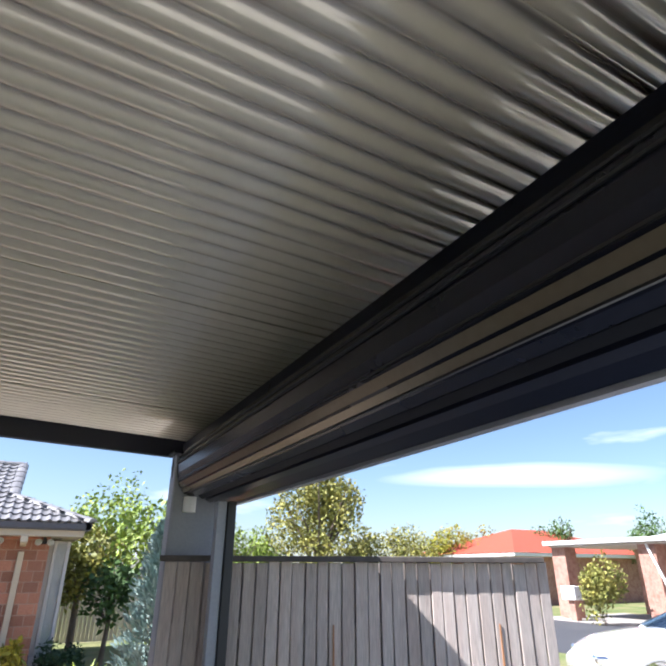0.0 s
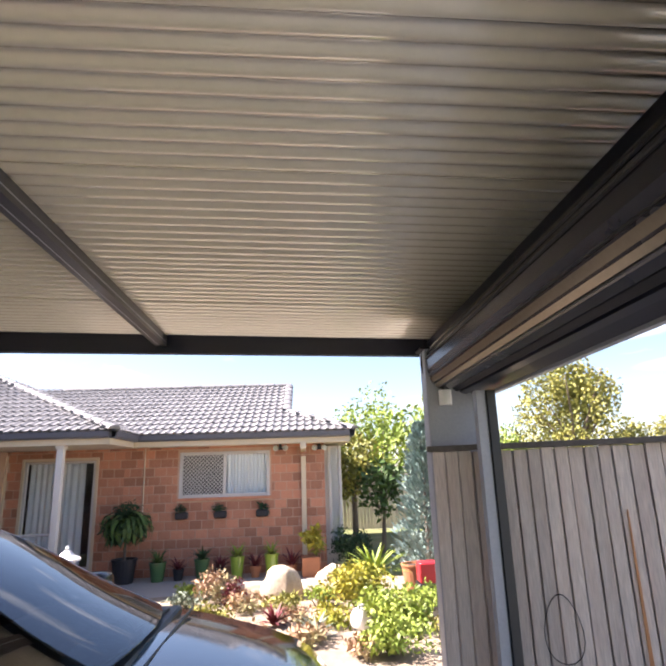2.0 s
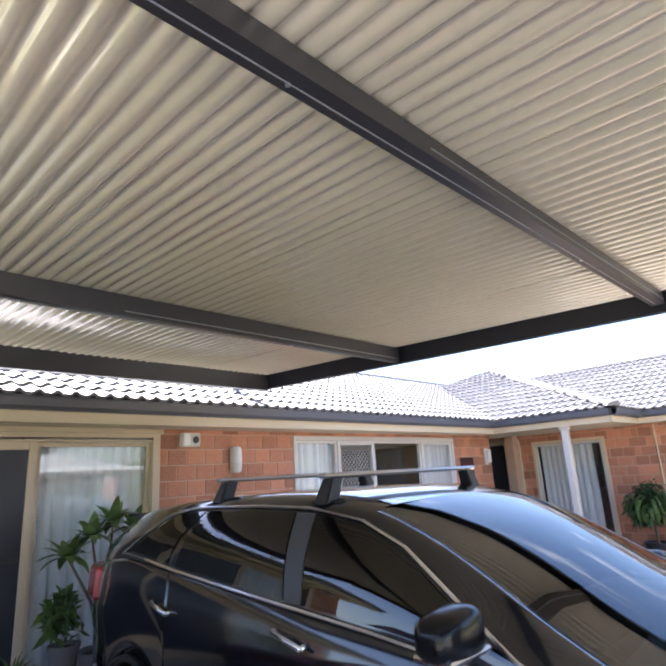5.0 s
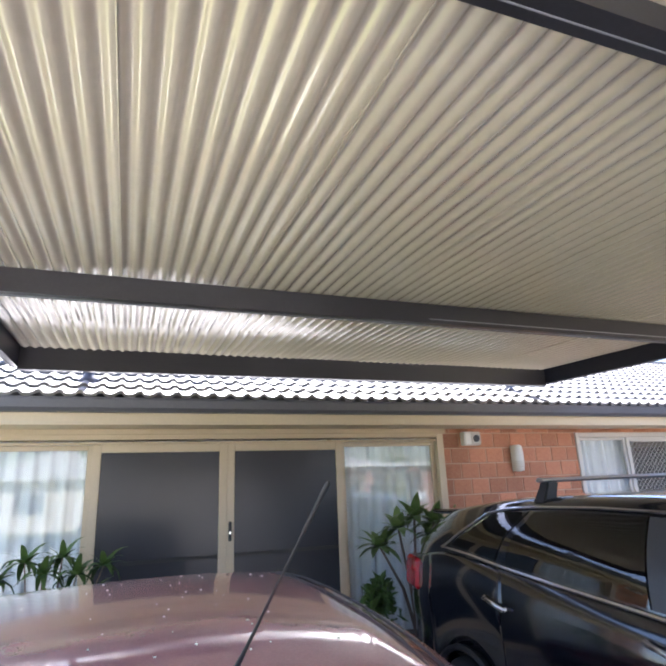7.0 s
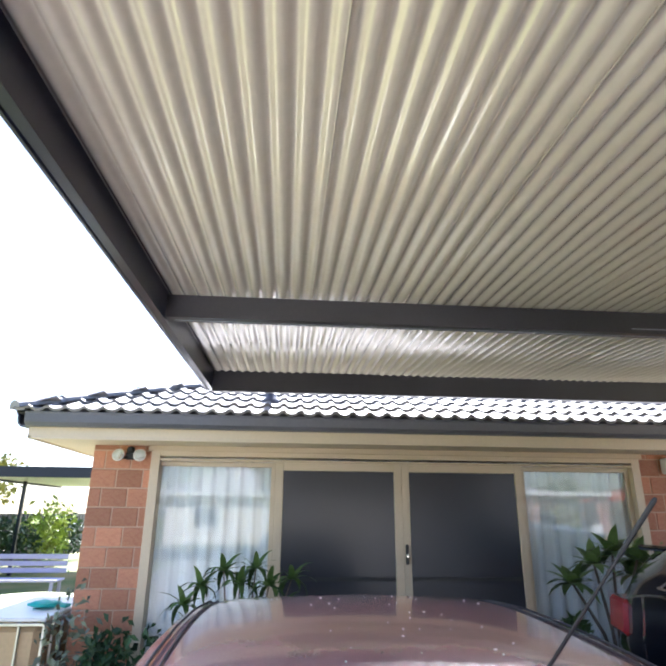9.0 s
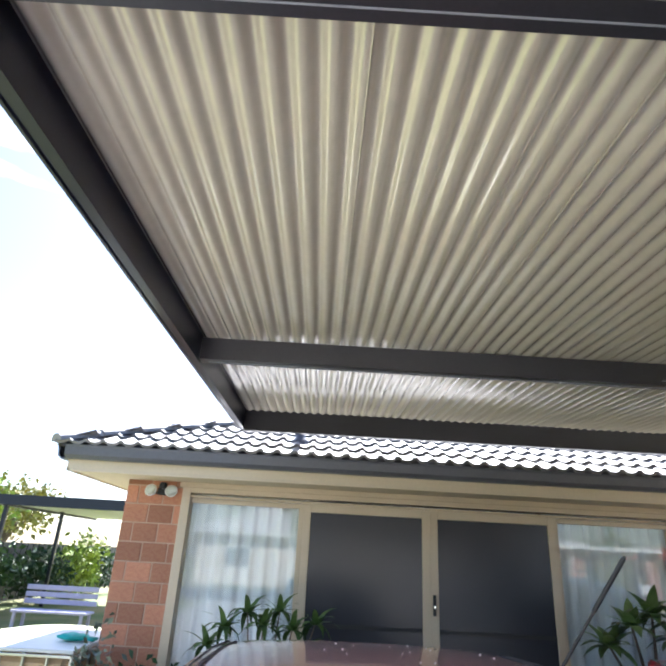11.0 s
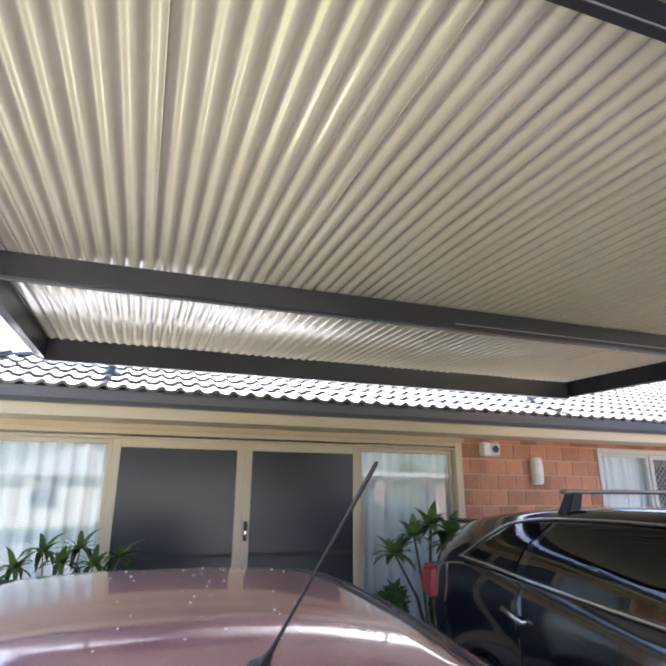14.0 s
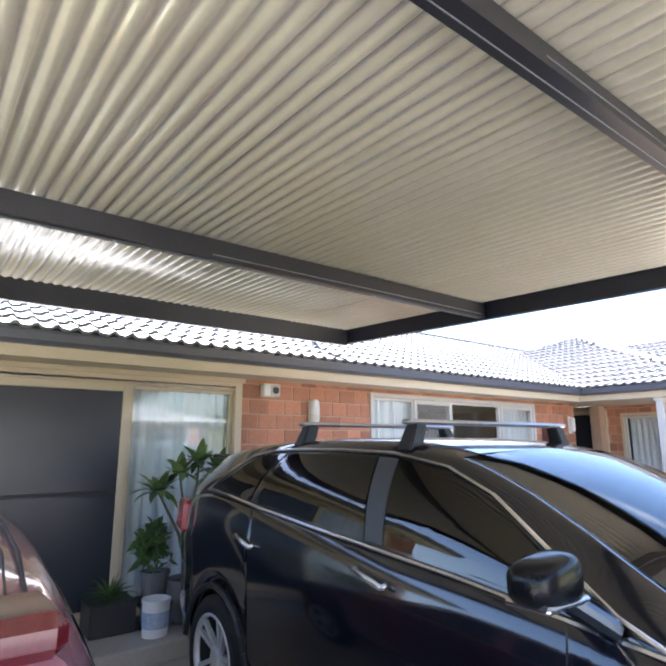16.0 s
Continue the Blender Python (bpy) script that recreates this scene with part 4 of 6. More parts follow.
for s in (-1, 1):
    suv.side_pane("front_window", [(1.60, 0.06), (2.70, 0.06), (2.40, 0.58), (2.12, 0.84), (1.85, 0.91), (1.55, 0.91)], TINT, s, label="dark tinted side glass")
    suv.side_pane("rear_window", [(0.46, 0.07), (1.46, 0.06), (1.395, 0.91), (0.62, 0.90), (0.50, 0.5)], TINT, s, label="dark tinted side glass")
    suv.side_pane("door_pillar", [(1.472, 0.06), (1.588, 0.06), (1.540, 0.91), (1.407, 0.91)], PILLAR, s, label="satin grey pillar between the doors")
    suv.side_pane("quarter_window", [(-0.17, 0.18), (0.36, 0.08), (0.42, 0.5), (0.56, 0.90), (0.20, 0.88)], TINT, s, label="dark tinted quarter glass")
    suv.side_strip("window_trim", [(-0.28, 0.14), (0.1, 0.07), (0.5, 0.02), (1.0, 0.01), (2.0, 0.0), (2.82, 0.02)], CHROME, s, 0.011, 0.012, "chrome belt strip")
    suv.side_strip("window_trim", [(-0.27, 0.14), (-0.05, 0.55), (0.15, 0.89), (0.36, 0.96), (0.6, 0.97), (1.1, 0.97), (1.5, 0.97), (1.85, 0.96), (2.1, 0.91), (2.36, 0.72), (2.62, 0.40), (2.82, 0.02)], CHROME, s, 0.009, 0.012, "chrome window surround")
    for hx in (0.40, 1.56):
        bm = bmesh.new()
        y = s * (suv.w_belt(hx) + 0.035)
        add_tube(bm, (hx - 0.10, y, 1.165), (hx + 0.10, y + 0.008 * s, 1.125), 0.014, n=8)
        add_tube(bm, (hx - 0.10, y - 0.03 * s, 1.165), (hx - 0.10, y, 1.165), 0.013, n=8)
        add_tube(bm, (hx + 0.10, y - 0.03 * s, 1.135), (hx + 0.10, y + 0.008 * s, 1.125), 0.013, n=8)
        part("door_handle", bm, CHROME, suv_root, "chrome door handle", smooth=True)
    bm = bmesh.new()
    bmesh.ops.create_cube(bm, size=1.0)
    bmesh.ops.subdivide_edges(bm, edges=bm.edges[:], cuts=5, use_grid_fill=True)
    for v in bm.verts:
        u = v.co * 2
        q = (abs(u.x) ** 3.4 + abs(u.y) ** 3.4 + abs(u.z) ** 3.4) ** (1 / 3.4)
        f = max(abs(u.x), abs(u.y), abs(u.z)) / q
        u *= f
        taper = 1.0 - 0.28 * (u.y * s * 0.5 + 0.5)
        v.co = Vector((0.075 * u.x, 0.130 * u.y, 0.088 * u.z * taper))
    mirror = part("wing_mirror", bm, MIRROR_SHELL, suv_root, "black wing mirror with a silver lower edge", smooth=True, m=Matrix.Translation((2.52, s * (1.12 if s < 0 else 1.00), 1.33 if s < 0 else 1.24)))
    part("mirror_arm", tube((2.62, s * 0.93, 1.18), (2.54, s * 1.04, 1.265), 0.035, 0.035), BLACK_PAINT, suv_root)
    if s < 0:
        part("mirror_trim", box((2.441, min(s * 0.995, s * 1.225), 1.265), (2.591, max(s * 0.995, s * 1.225), 1.287), 0.008), CHROME, suv_root)
    bm = box((-1.00, min(s * 0.55, s * 0.945), 1.06), (-0.66, max(s * 0.55, s * 0.945), 1.29), 0.025)
    for v in bm.verts:
        v.co.y *= 1.0 - 0.30 * max(0.0, (-0.70 - v.co.x)) - 0.12 * (v.co.z - 1.03)
    part("tail_lamp", bm, RED_LENS, suv_root, "red tail lamp")
    part("head_lamp", box((3.55, min(s * 0.55, s * 0.80), 0.74), (3.88, max(s * 0.55, s * 0.80), 0.86), 0.03), CHROME, suv_root)
    for ax in (0.0, 2.9):
        wheel(suv_root, ax, s * 0.85, 0.375, 0.262, 0.24)
        bm = bmesh.new()
        ps = [Vector((ax + 0.435 * math.cos(radians(t)), s * (suv.w_belt(ax) + 0.016), 0.375 + 0.435 * math.sin(radians(t)))) for t in range(-5, 186, 12)]
        for a, b in zip(ps, ps[1:]):
            add_tube(bm, a, b, 0.022, n=6)
        part("arch_trim", bm, PLASTIC, suv_root, "black plastic wheel arch trim")
suv.windscreen(SCREEN_GLASS, "clear windscreen mirroring the sky")
suv.slab("rear_glass", [(-0.86, -0.62, 1.28), (-0.86, 0.62, 1.28), (-0.66, 0.54, 1.60), (-0.66, -0.54, 1.60)], TINT, bulge=0.04)
part("rear_spoiler", box((-0.98, -0.56, 1.60), (-0.62, 0.56, 1.64), 0.015), BLACK_PAINT, suv_root)
part("wiper_cowl", box((2.96, -0.70, 1.12), (3.10, 0.70, 1.168), 0.012), PLASTIC, suv_root)
for wy in (-0.35, 0.3):
    part("wiper", tube((3.05, wy + 0.28, 1.176), (3.01, wy - 0.22, 1.196), 0.007, n=6), PLASTIC, suv_root)
part("bonnet_shut_line", box((3.15, -0.70, 1.14), (3.16, 0.70, 1.155)), PLASTIC, suv_root)
for rx in (0.62, 1.55):
    rz = suv.z_roof(rx)
    bar = part("roof_bar", box((rx - 0.035, -0.72, rz + 0.095), (rx + 0.035, 0.72, rz + 0.122), 0.012), ALUMINIUM, suv_root, "silver aero roof bar")
    for s in (-1, 1):
        bm = bmesh.new()
        top = [(rx - 0.034, s * 0.59), (rx + 0.034, s * 0.59), (rx + 0.036, s * 0.675), (rx - 0.036, s * 0.675)]
        low = [(rx - 0.046, s * 0.64), (rx + 0.046, s * 0.64), (rx + 0.05, s * 0.742), (rx - 0.05, s * 0.742)]
        a = [bm.verts.new((x, y, rz + 0.10)) for x, y in top]
        b = [bm.verts.new((x, y, rz - 0.03)) for x, y in low]
        for k in range(4):
            bm.faces.new((a[k], a[(k + 1) % 4], b[(k + 1) % 4], b[k]))
        bm.faces.new(a), bm.faces.new(b[::-1])
        bmesh.ops.recalc_face_normals(bm, faces=bm.faces[:])
        bmesh.ops.bevel(bm, geom=bm.edges[:], offset=0.008, segments=2, affect="EDGES")
        part("bar_foot", bm, PLASTIC, bar)

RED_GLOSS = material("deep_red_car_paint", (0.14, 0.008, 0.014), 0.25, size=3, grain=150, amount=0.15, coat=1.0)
HATCH = dict(
    x0=-0.72, x1=3.02, axles=(0.0, 2.40), arch_r=0.34, tyre_r=0.29, screen_x=1.10, top_x=(-0.56, 1.95),
    sill_z=[(-0.72, 0.40), (-0.5, 0.26), (2.7, 0.24), (3.02, 0.32)],
    belt_w=[(-0.72, 0.66), (-0.6, 0.76), (-0.2, 0.82), (0.5, 0.835), (1.9, 0.83), (2.6, 0.78), (3.02, 0.55)],
    belt_z=[(-0.72, 0.85), (-0.66, 0.99), (0.0, 0.97), (1.8, 0.92), (2.4, 0.82), (2.9, 0.70), (3.02, 0.56)],
    deck_z=[(-0.72, 0.87), (-0.66, 1.0), (1.8, 0.98), (2.2, 0.93), (2.7, 0.82), (3.02, 0.60)],
    roof_w=[(-0.56, 0.58), (-0.3, 0.61), (0.4, 0.63), (1.15, 0.61), (1.95, 0.72)],
    roof_z=[(-0.56, 1.45), (-0.40, 1.495), (0.0, 1.525), (0.6, 1.535), (1.0, 1.515), (1.2, 1.46), (1.5, 1.27), (1.95, 0.98)],
    body_label="faded burgundy body panels", roof_label="faded burgundy roof with bird specks, its colour paler for the ceiling's reflection")
hatch_root = empty("hatchback", -1.70, 1.245, 0, "faded burgundy hatchback parked nose-in by the sliding doors", "car", rz=180)
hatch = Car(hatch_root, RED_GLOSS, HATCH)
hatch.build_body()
# upper part: faded paint with the ceiling's reflection mixed into its colour
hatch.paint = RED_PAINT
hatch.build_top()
for s in (-1, 1):
    hatch.side_pane("front_window", [(0.62, 0.08), (1.55, 0.08), (1.25, 0.62), (0.98, 0.88), (0.64, 0.90)], TINT, s)
    hatch.side_pane("rear_window", [(-0.30, 0.10), (0.50, 0.08), (0.50, 0.90), (-0.15, 0.86)], TINT, s)
    for off in (0.055, 0.085):
        bm = bmesh.new()
        ps = [Vector((gx0, s * (hatch.w_roof(gx0) - off), hatch.z_roof(gx0) + 0.003 + 0.0)) for gx0 in (-0.45, -0.2, 0.1, 0.4, 0.7, 1.0, 1.1)]
        for a, b in zip(ps, ps[1:]):
            add_tube(bm, a, b, 0.0038, n=6)
        part("roof_gutter", bm, PLASTIC, hatch_root, "black roof gutter strip")
    part("wing_mirror", lathe([(0.02, -0.08), (0.06, -0.06), (0.07, 0.0), (0.06, 0.05), (0.02, 0.08)], 14), RED_PAINT, hatch_root, smooth=True, m=Matrix.Translation((1.50, s * 0.92, 1.02)) @ Matrix.Rotation(math.pi / 2, 4, "X"))
    part("tail_lamp", box((-0.71, min(s * 0.60, s * 0.74), 0.70), (-0.58, max(s * 0.60, s * 0.745), 1.08), 0.02), RED_LENS, hatch_root, "red tail lamp")
    for ax in (0.0, 2.40):
        wheel(hatch_root, ax, s * 0.745, 0.29, 0.185, 0.18)
hatch.windscreen(SCREEN_GLASS, "clear windscreen")
hatch.slab("rear_glass", [(-0.715, -0.60, 1.02), (-0.715, 0.60, 1.02), (-0.60, 0.53, 1.41), (-0.60, -0.53, 1.41)], TINT, bulge=0.05)
part("rear_spoiler", box((-0.60, -0.58, 1.425), (-0.42, 0.58, 1.492), 0.02), RED_GLOSS, hatch_root, "glossy red tailgate edge")
ant = part("antenna", lathe([(0.026, 0.0), (0.024, 0.012), (0.011, 0.03), (0.005, 0.06), (0.0032, 0.10), (0.0022, 0.34), (0.0034, 0.345), (0.0034, 0.43), (0.002, 0.435)], 10), PLASTIC, hatch_root, "black whip antenna", m=Matrix.Translation((-0.345, -0.105, 1.518)) @ Matrix.Rotation(radians(16), 4, "Z") @ Matrix.Rotation(radians(-44), 4, "Y") @ Matrix.Diagonal((1, 1, 1.12, 1)))

rng = random.Random(21)
for k in range(44):
    sx, sy = rng.uniform(-0.2, 0.95), rng.gauss(-0.10, 0.24)
    if abs(sy) < 0.5:
        d = rng.uniform(0.0008, 0.0026)
        z = hatch.z_roof(sx) + 0.027 - 0.06 * sy * sy
        part("speck", box((sx - d, sy - d * rng.uniform(0.5, 2), z - 0.02), (sx + d, sy + d, z + 0.0005)), WHITE_PAINT, hatch_root)


# ---- doors and windows ----
def frame_rect(axis, fixed, a0, a1, z0, z1, w, d0, d1, sill=True):
    """A rectangular frame in a wall: axis y lies in a wall of constant x, axis x in one of constant y."""
    bm = bmesh.new()
    bars = [((a0, z0), (a0 + w, z1)), ((a1 - w, z0), (a1, z1)), ((a0 + w, z1 - w), (a1 - w, z1))]
    if sill:
        bars.append(((a0 + w, z0), (a1 - w, z0 + w)))
    for (p0, q0), (p1, q1) in bars:
        lo, hi = ((fixed + d0, p0, q0), (fixed + d1, p1, q1)) if axis == "y" else ((p0, fixed + d0, q0), (p1, fixed + d1, q1))
        add_box(bm, [min(a, b) for a, b in zip(lo, hi)], [max(a, b) for a, b in zip(lo, hi)], 0.004)
    return bm


def slab_at(axis, fixed, a0, a1, z0, z1, d0, d1, bevel=0.0):
    lo, hi = ((fixed + d0, a0, z0), (fixed + d1, a1, z1)) if axis == "y" else ((a0, fixed + d0, z0), (a1, fixed + d1, z1))
    return box([min(a, b) for a, b in zip(lo, hi)], [max(a, b) for a, b in zip(lo, hi)], bevel)


def curtain(name, axis, fixed, a0, a1, z0, z1, label, waves=9, seed=1):
    """A hanging sheer in uneven folds."""
    rng = random.Random(seed)
    n = int((a1 - a0) / 0.018)
    ph = [rng.uniform(0, 6.28) for _ in range(3)]
    verts, faces = [], []
    for j, z in enumerate((z0, (z0 + z1) / 2, z1)):
        for i in range(n + 1):
            a = a0 + (a1 - a0) * i / n
            u = (a - a0) / (a1 - a0)
            o = 0.035 * math.sin(waves * 6.28 * u + ph[0] + 1.3 * math.sin(5 * u + ph[1])) * (1.15 - 0.15 * j) + 0.012 * math.sin(waves * 15 * u + ph[2])
            verts.append((fixed + o, a, z) if axis == "y" else (a, fixed + o, z))
    for j in range(2):
        for i in range(n):
            q = j * (n + 1) + i
            faces.append((q, q + 1, q + n + 2, q + n + 1))
    ob = from_data(name, verts, faces, CURTAIN, smooth=True)
    return tagged(ob, label, "curtain")


def lattice(axis, fixed, a0, a1, z0, z1, step=0.075, r=0.0045):
    """Diamond security bars."""
    bm = bmesh.new()
    w, h = a1 - a0, z1 - z0
    k = -h
    while k < w:
        for sgn in (1, -1):
            p0, p1 = max(0, k), min(w, k + h)
            if p1 - p0 > 0.02:
                q0, q1 = p0 - k, p1 - k
                if sgn < 0:
                    q0, q1 = h - q0, h - q1
                a, b = (a0 + p0, z0 + q0), (a0 + p1, z0 + q1)
                if axis == "y":
                    add_tube(bm, (fixed, a[0], a[1]), (fixed, b[0], b[1]), r, n=4, caps=False)
                else:
                    add_tube(bm, (a[0], fixed, a[1]), (b[0], fixed, b[1]), r, n=4, caps=False)
        k += step
    return bm


def pane_part(name, bm, parent, mat=None, label=""):
    ob = part(name, bm, mat or PANE, parent, label)
    ob.visible_shadow = False
    return ob


# sliding doors
slider = empty("sliding_door", 0, 0, 0, "beige four-panel sliding door with two dark screen doors", "door", kind="structure")
part("door_frame", frame_rect("y", XA, DOOR_Y0, DOOR_Y1, FLOOR - 0.02, HEAD - 0.02, 0.085, -0.12, 0.035), BEIGE_FRAME, slider)
part("head_trim", slab_at("y", XA, DOOR_Y0 - 0.03, DOOR_Y1 + 0.03, HEAD - 0.06, HEAD - 0.006, 0.014, 0.05, 0.004), BEIGE_FRAME, slider)
part("head_bead", slab_at("y", XA, DOOR_Y0 + 0.09, DOOR_Y1 - 0.09, 2.312, 2.334, 0.0, 0.03, 0.003), BEIGE_FRAME, slider)
D = [-0.275, 0.865, 2.090, 3.308, 4.465]
for k in range(4):
    y0, y1 = D[k], D[k + 1]
    dark = k in (1, 2)
    leaf = part("door_panel", frame_rect("y", XA, y0, y1, FLOOR + 0.02, 2.312, 0.075 if dark else 0.045, -0.02 if dark else -0.075, 0.02 if dark else -0.035), BEIGE_FRAME, slider, "beige panel frame")
    w = 0.075 if dark else 0.045
    if dark:
        part("screen", slab_at("y", XA, y0 + w, y1 - w, FLOOR + 0.095, 2.237, -0.004, 0.004), MESH, leaf, "dark charcoal security mesh")
        part("mid_rail", slab_at("y", XA, y0 + w, y1 - w, 1.255, 1.290, -0.002, 0.008), PLASTIC, leaf)
    else:
        pane_part("pane", slab_at("y", XA, y0 + w, y1 - w, FLOOR + 0.065, 2.268, -0.058, -0.052), leaf)
part("handle", box((XA + 0.02, 2.108, 1.40), (XA + 0.045, 2.135, 1.575), 0.006), PLASTIC, slider, "black door handle")
part("lock", box((XA + 0.046, 2.113, 1.46), (XA + 0.058, 2.130, 1.49), 0.003), CHROME, slider)
part("sill", box((XA, DOOR_Y0, 0.02), (XA + 0.10, DOOR_Y1, FLOOR - 0.022), 0.006), CONCRETE, slider)
curtain("sheer_curtain", "y", XA - 0.14, -0.28, 1.0, FLOOR, 2.40, "white sheer curtain in soft folds behind the glass", 8, 3)
curtain("sheer_curtain", "y", XA - 0.14, 3.22, 4.5, FLOOR, 2.40, "white sheer curtain in soft folds behind the glass", 9, 4)
curtain("sheer_curtain", "y", XA - 0.16, 1.0, 3.22, FLOOR, 2.40, "white sheer curtain behind the screen doors", 14, 6)

# window further along the shaded wall
win_a = empty("window_1", 0, 0, 0, "white-framed window with diamond security screens and curtains", "window", kind="structure")
part("window_frame", frame_rect("y", XA, W2_Y0, W2_Y1, W2_Z0, W2_Z1, 0.06, -0.10, 0.03), WHITE_FRAME, win_a)
part("window_sill", slab_at("y", XA, W2_Y0, W2_Y1, W2_Z0 - 0.05, W2_Z0, -0.02, 0.06, 0.006), BRICK, win_a)
WS = [6.56, 7.36, 8.18, 9.42, 10.34]
for k in range(4):
    y0, y1 = WS[k], WS[k + 1]
    sash = part("sash", frame_rect("y", XA, y0, y1, W2_Z0 + 0.062, W2_Z1 - 0.062, 0.06 if k in (1, 3) else 0.035, -0.05, 0.012 if k in (1, 3) else -0.01), WHITE_FRAME, win_a)
    pane_part("pane", slab_at("y", XA, y0 + 0.03, y1 - 0.03, W2_Z0 + 0.09, W2_Z1 - 0.09, -0.042, -0.037), sash)
    if k in (1, 3):
        part("security_screen", lattice("y", XA + 0.004, y0 + 0.06, y1 - 0.06, W2_Z0 + 0.12, W2_Z1 - 0.12), WHITE_FRAME, sash, "white diamond security screen")
curtain("window_curtain", "y", XA - 0.14, 6.5, 7.5, 1.0, 2.4, "white patterned curtain behind the window", 7, 8)
curtain("window_curtain", "y", XA - 0.14, 9.5, 10.4, 1.0, 2.4, "white curtain behind the window", 6, 9)

# window in the sunlit wall
win_b = empty("window_2", 0, 0, 0, "white-framed window, one half behind a diamond security screen", "window", kind="structure")
part("window_frame", frame_rect("x", YB, -2.36, -0.56, 1.45, 2.34, 0.035, 0.08, -0.02), WHITE_FRAME, win_b)
for k, (x0, x1) in enumerate(((-2.324, -1.46), (-1.46, -0.596))):
    sash = part("sash", frame_rect("x", YB, x0, x1, 1.486, 2.304, 0.03, 0.05, -0.012), WHITE_FRAME, win_b)
    pane_part("pane", slab_at("x", YB, x0 + 0.03, x1 - 0.03, 1.53, 2.26, 0.02, 0.026), sash)
    if k == 0:
        part("security_screen", lattice("x", YB - 0.016, x0 + 0.03, x1 - 0.03, 1.51, 2.28, 0.075, 0.008), WHITE_FRAME, sash, "white diamond security screen")
part("window_sill", slab_at("x", YB, -2.40, -0.52, 1.40, 1.45, -0.06, 0.02, 0.006), BRICK, win_b)
curtain("window_curtain", "x", YB + 0.12, -1.5, -0.6, 1.4, 2.4, "white curtain behind the window", 13, 12)

# white-framed bay at the wall's end
bay = empty("window_3", 0, 0, 0, "white-framed bay window with a net curtain at the house corner", "window", kind="structure")
part("window_frame", frame_rect("y", 0.60, 13.30, 15.2, 0.55, 2.40, 0.07, -0.06, 0.30), WHITE_FRAME, bay)
pane_part("pane", slab_at("y", 0.60, 13.37, 15.13, 0.62, 2.33, 0.20, 0.206), bay)
part("mullion", slab_at("y", 0.60, 14.2, 14.26, 0.62, 2.33, 0.18, 0.24), WHITE_FRAME, bay)
part("transom", slab_at("y", 0.60, 13.37, 14.2, 1.22, 1.28, 0.18, 0.24), WHITE_FRAME, bay)
for px in (0.64, 0.86):
    part("corner_bar", box((px, 13.24, 0.55), (px + 0.06, 13.30, 2.40), 0.006), WHITE_FRAME, bay)
pane_part("end_pane", box((0.70, 13.265, 0.60), (0.86, 13.271, 2.36)), bay)
part("base", box((0.58, 13.24, 0.03), (0.92, 15.2, 0.545)), WHITE_FRAME, bay)
curtain("net_curtain", "y", 0.70, 13.35, 14.1, 0.6, 2.3, "white net curtain in the bay window", 5, 15)

# porch: posts, sliding window, entry door
for px, py in ((-3.96, 11.2),):
    pp = empty("porch_post", px, py, 0, "white square porch post on a stone base", "post")
    part("shaft", box((-0.055, -0.055, 0.35), (0.055, 0.055, EZ - 0.207), 0.006), WHITE_FRAME, pp)
    part("collar", box((-0.075, -0.075, EZ - 0.27), (0.075, 0.075, EZ - 0.207), 0.006), WHITE_FRAME, pp)
    part("base", box((-0.14, -0.14, 0.0), (0.14, 0.14, 0.36), 0.02), GRAVEL, pp)
pw = empty("window_4", 0, 0, 0, "cream-framed porch window with drawn curtains", "window", kind="structure")
part("window_frame", frame_rect("x", 13.0, -5.45, -3.95, 0.14, 2.30, 0.06, 0.10, -0.02), CREAM, pw)
for k, (x0, x1) in enumerate(((-5.39, -4.66), (-4.66, -4.01))):
    part("sash", frame_rect("x", 13.0, x0, x1, 0.2, 2.24, 0.05, 0.06, 0.0), WHITE_FRAME, pw)
    pane_part("pane", slab_at("x", 13.0, x0 + 0.05, x1 - 0.05, 0.25, 2.19, 0.03, 0.036), pw)
curtain("porch_curtain", "x", 13.24, -5.4, -4.3, 0.15, 2.3, "grey-white curtain drawn across the porch window", 9, 17)
rail_ob = empty("porch_rail", -4.45, 11.4, 0, "white two-bar porch rail", "rail")
part("top_bar", box((-0.95, -0.02, 0.98), (0.46, 0.02, 1.02), 0.006), WHITE_FRAME, rail_ob)
part("lower_bar", box((-0.95, -0.02, 0.50), (0.46, 0.02, 0.54), 0.006), WHITE_FRAME, rail_ob)
for k in range(3):
    part("baluster", box((-0.93 + 0.66 * k, -0.015, 0.02), (-0.90 + 0.66 * k, 0.015, 0.98), 0.004), WHITE_FRAME, rail_ob)
ed = empty("door_1", 0, 0, 0, "dark green-grey entry door in a cream frame", "door", kind="structure")
part("door_frame", frame_rect("x", 12.98, -6.75, -5.72, 0.14, 2.36, 0.07, 0.05, -0.03, sill=False), CREAM, ed)
part("door_leaf", box((-6.68, 12.97, 0.15), (-5.79, 13.01, 2.29), 0.006), MESH, ed, "dark screen door leaf")
part("handle", box((-5.88, 12.93, 1.0), (-5.85, 12.97, 1.18), 0.005), CHROME, ed)

# downpipe
dp = empty("downpipe", 0.13, YB, 0, "cream square downpipe against the brick wall", "downpipe")
part("pipe", box((-0.05, -0.075, 0.05), (0.05, -0.02, 2.20), 0.008), CREAM, dp)
part("offset_bend", box((-0.05, -0.58, 2.30), (0.05, -0.02, 2.38), 0.01, Matrix.Translation((0, 0, -0.04)) @ Matrix.Rotation(radians(-8), 4, "X")), CREAM, dp)
part("rain_head", box((-0.06, -0.60, 2.33), (0.06, -0.48, 2.45), 0.01), CREAM, dp)
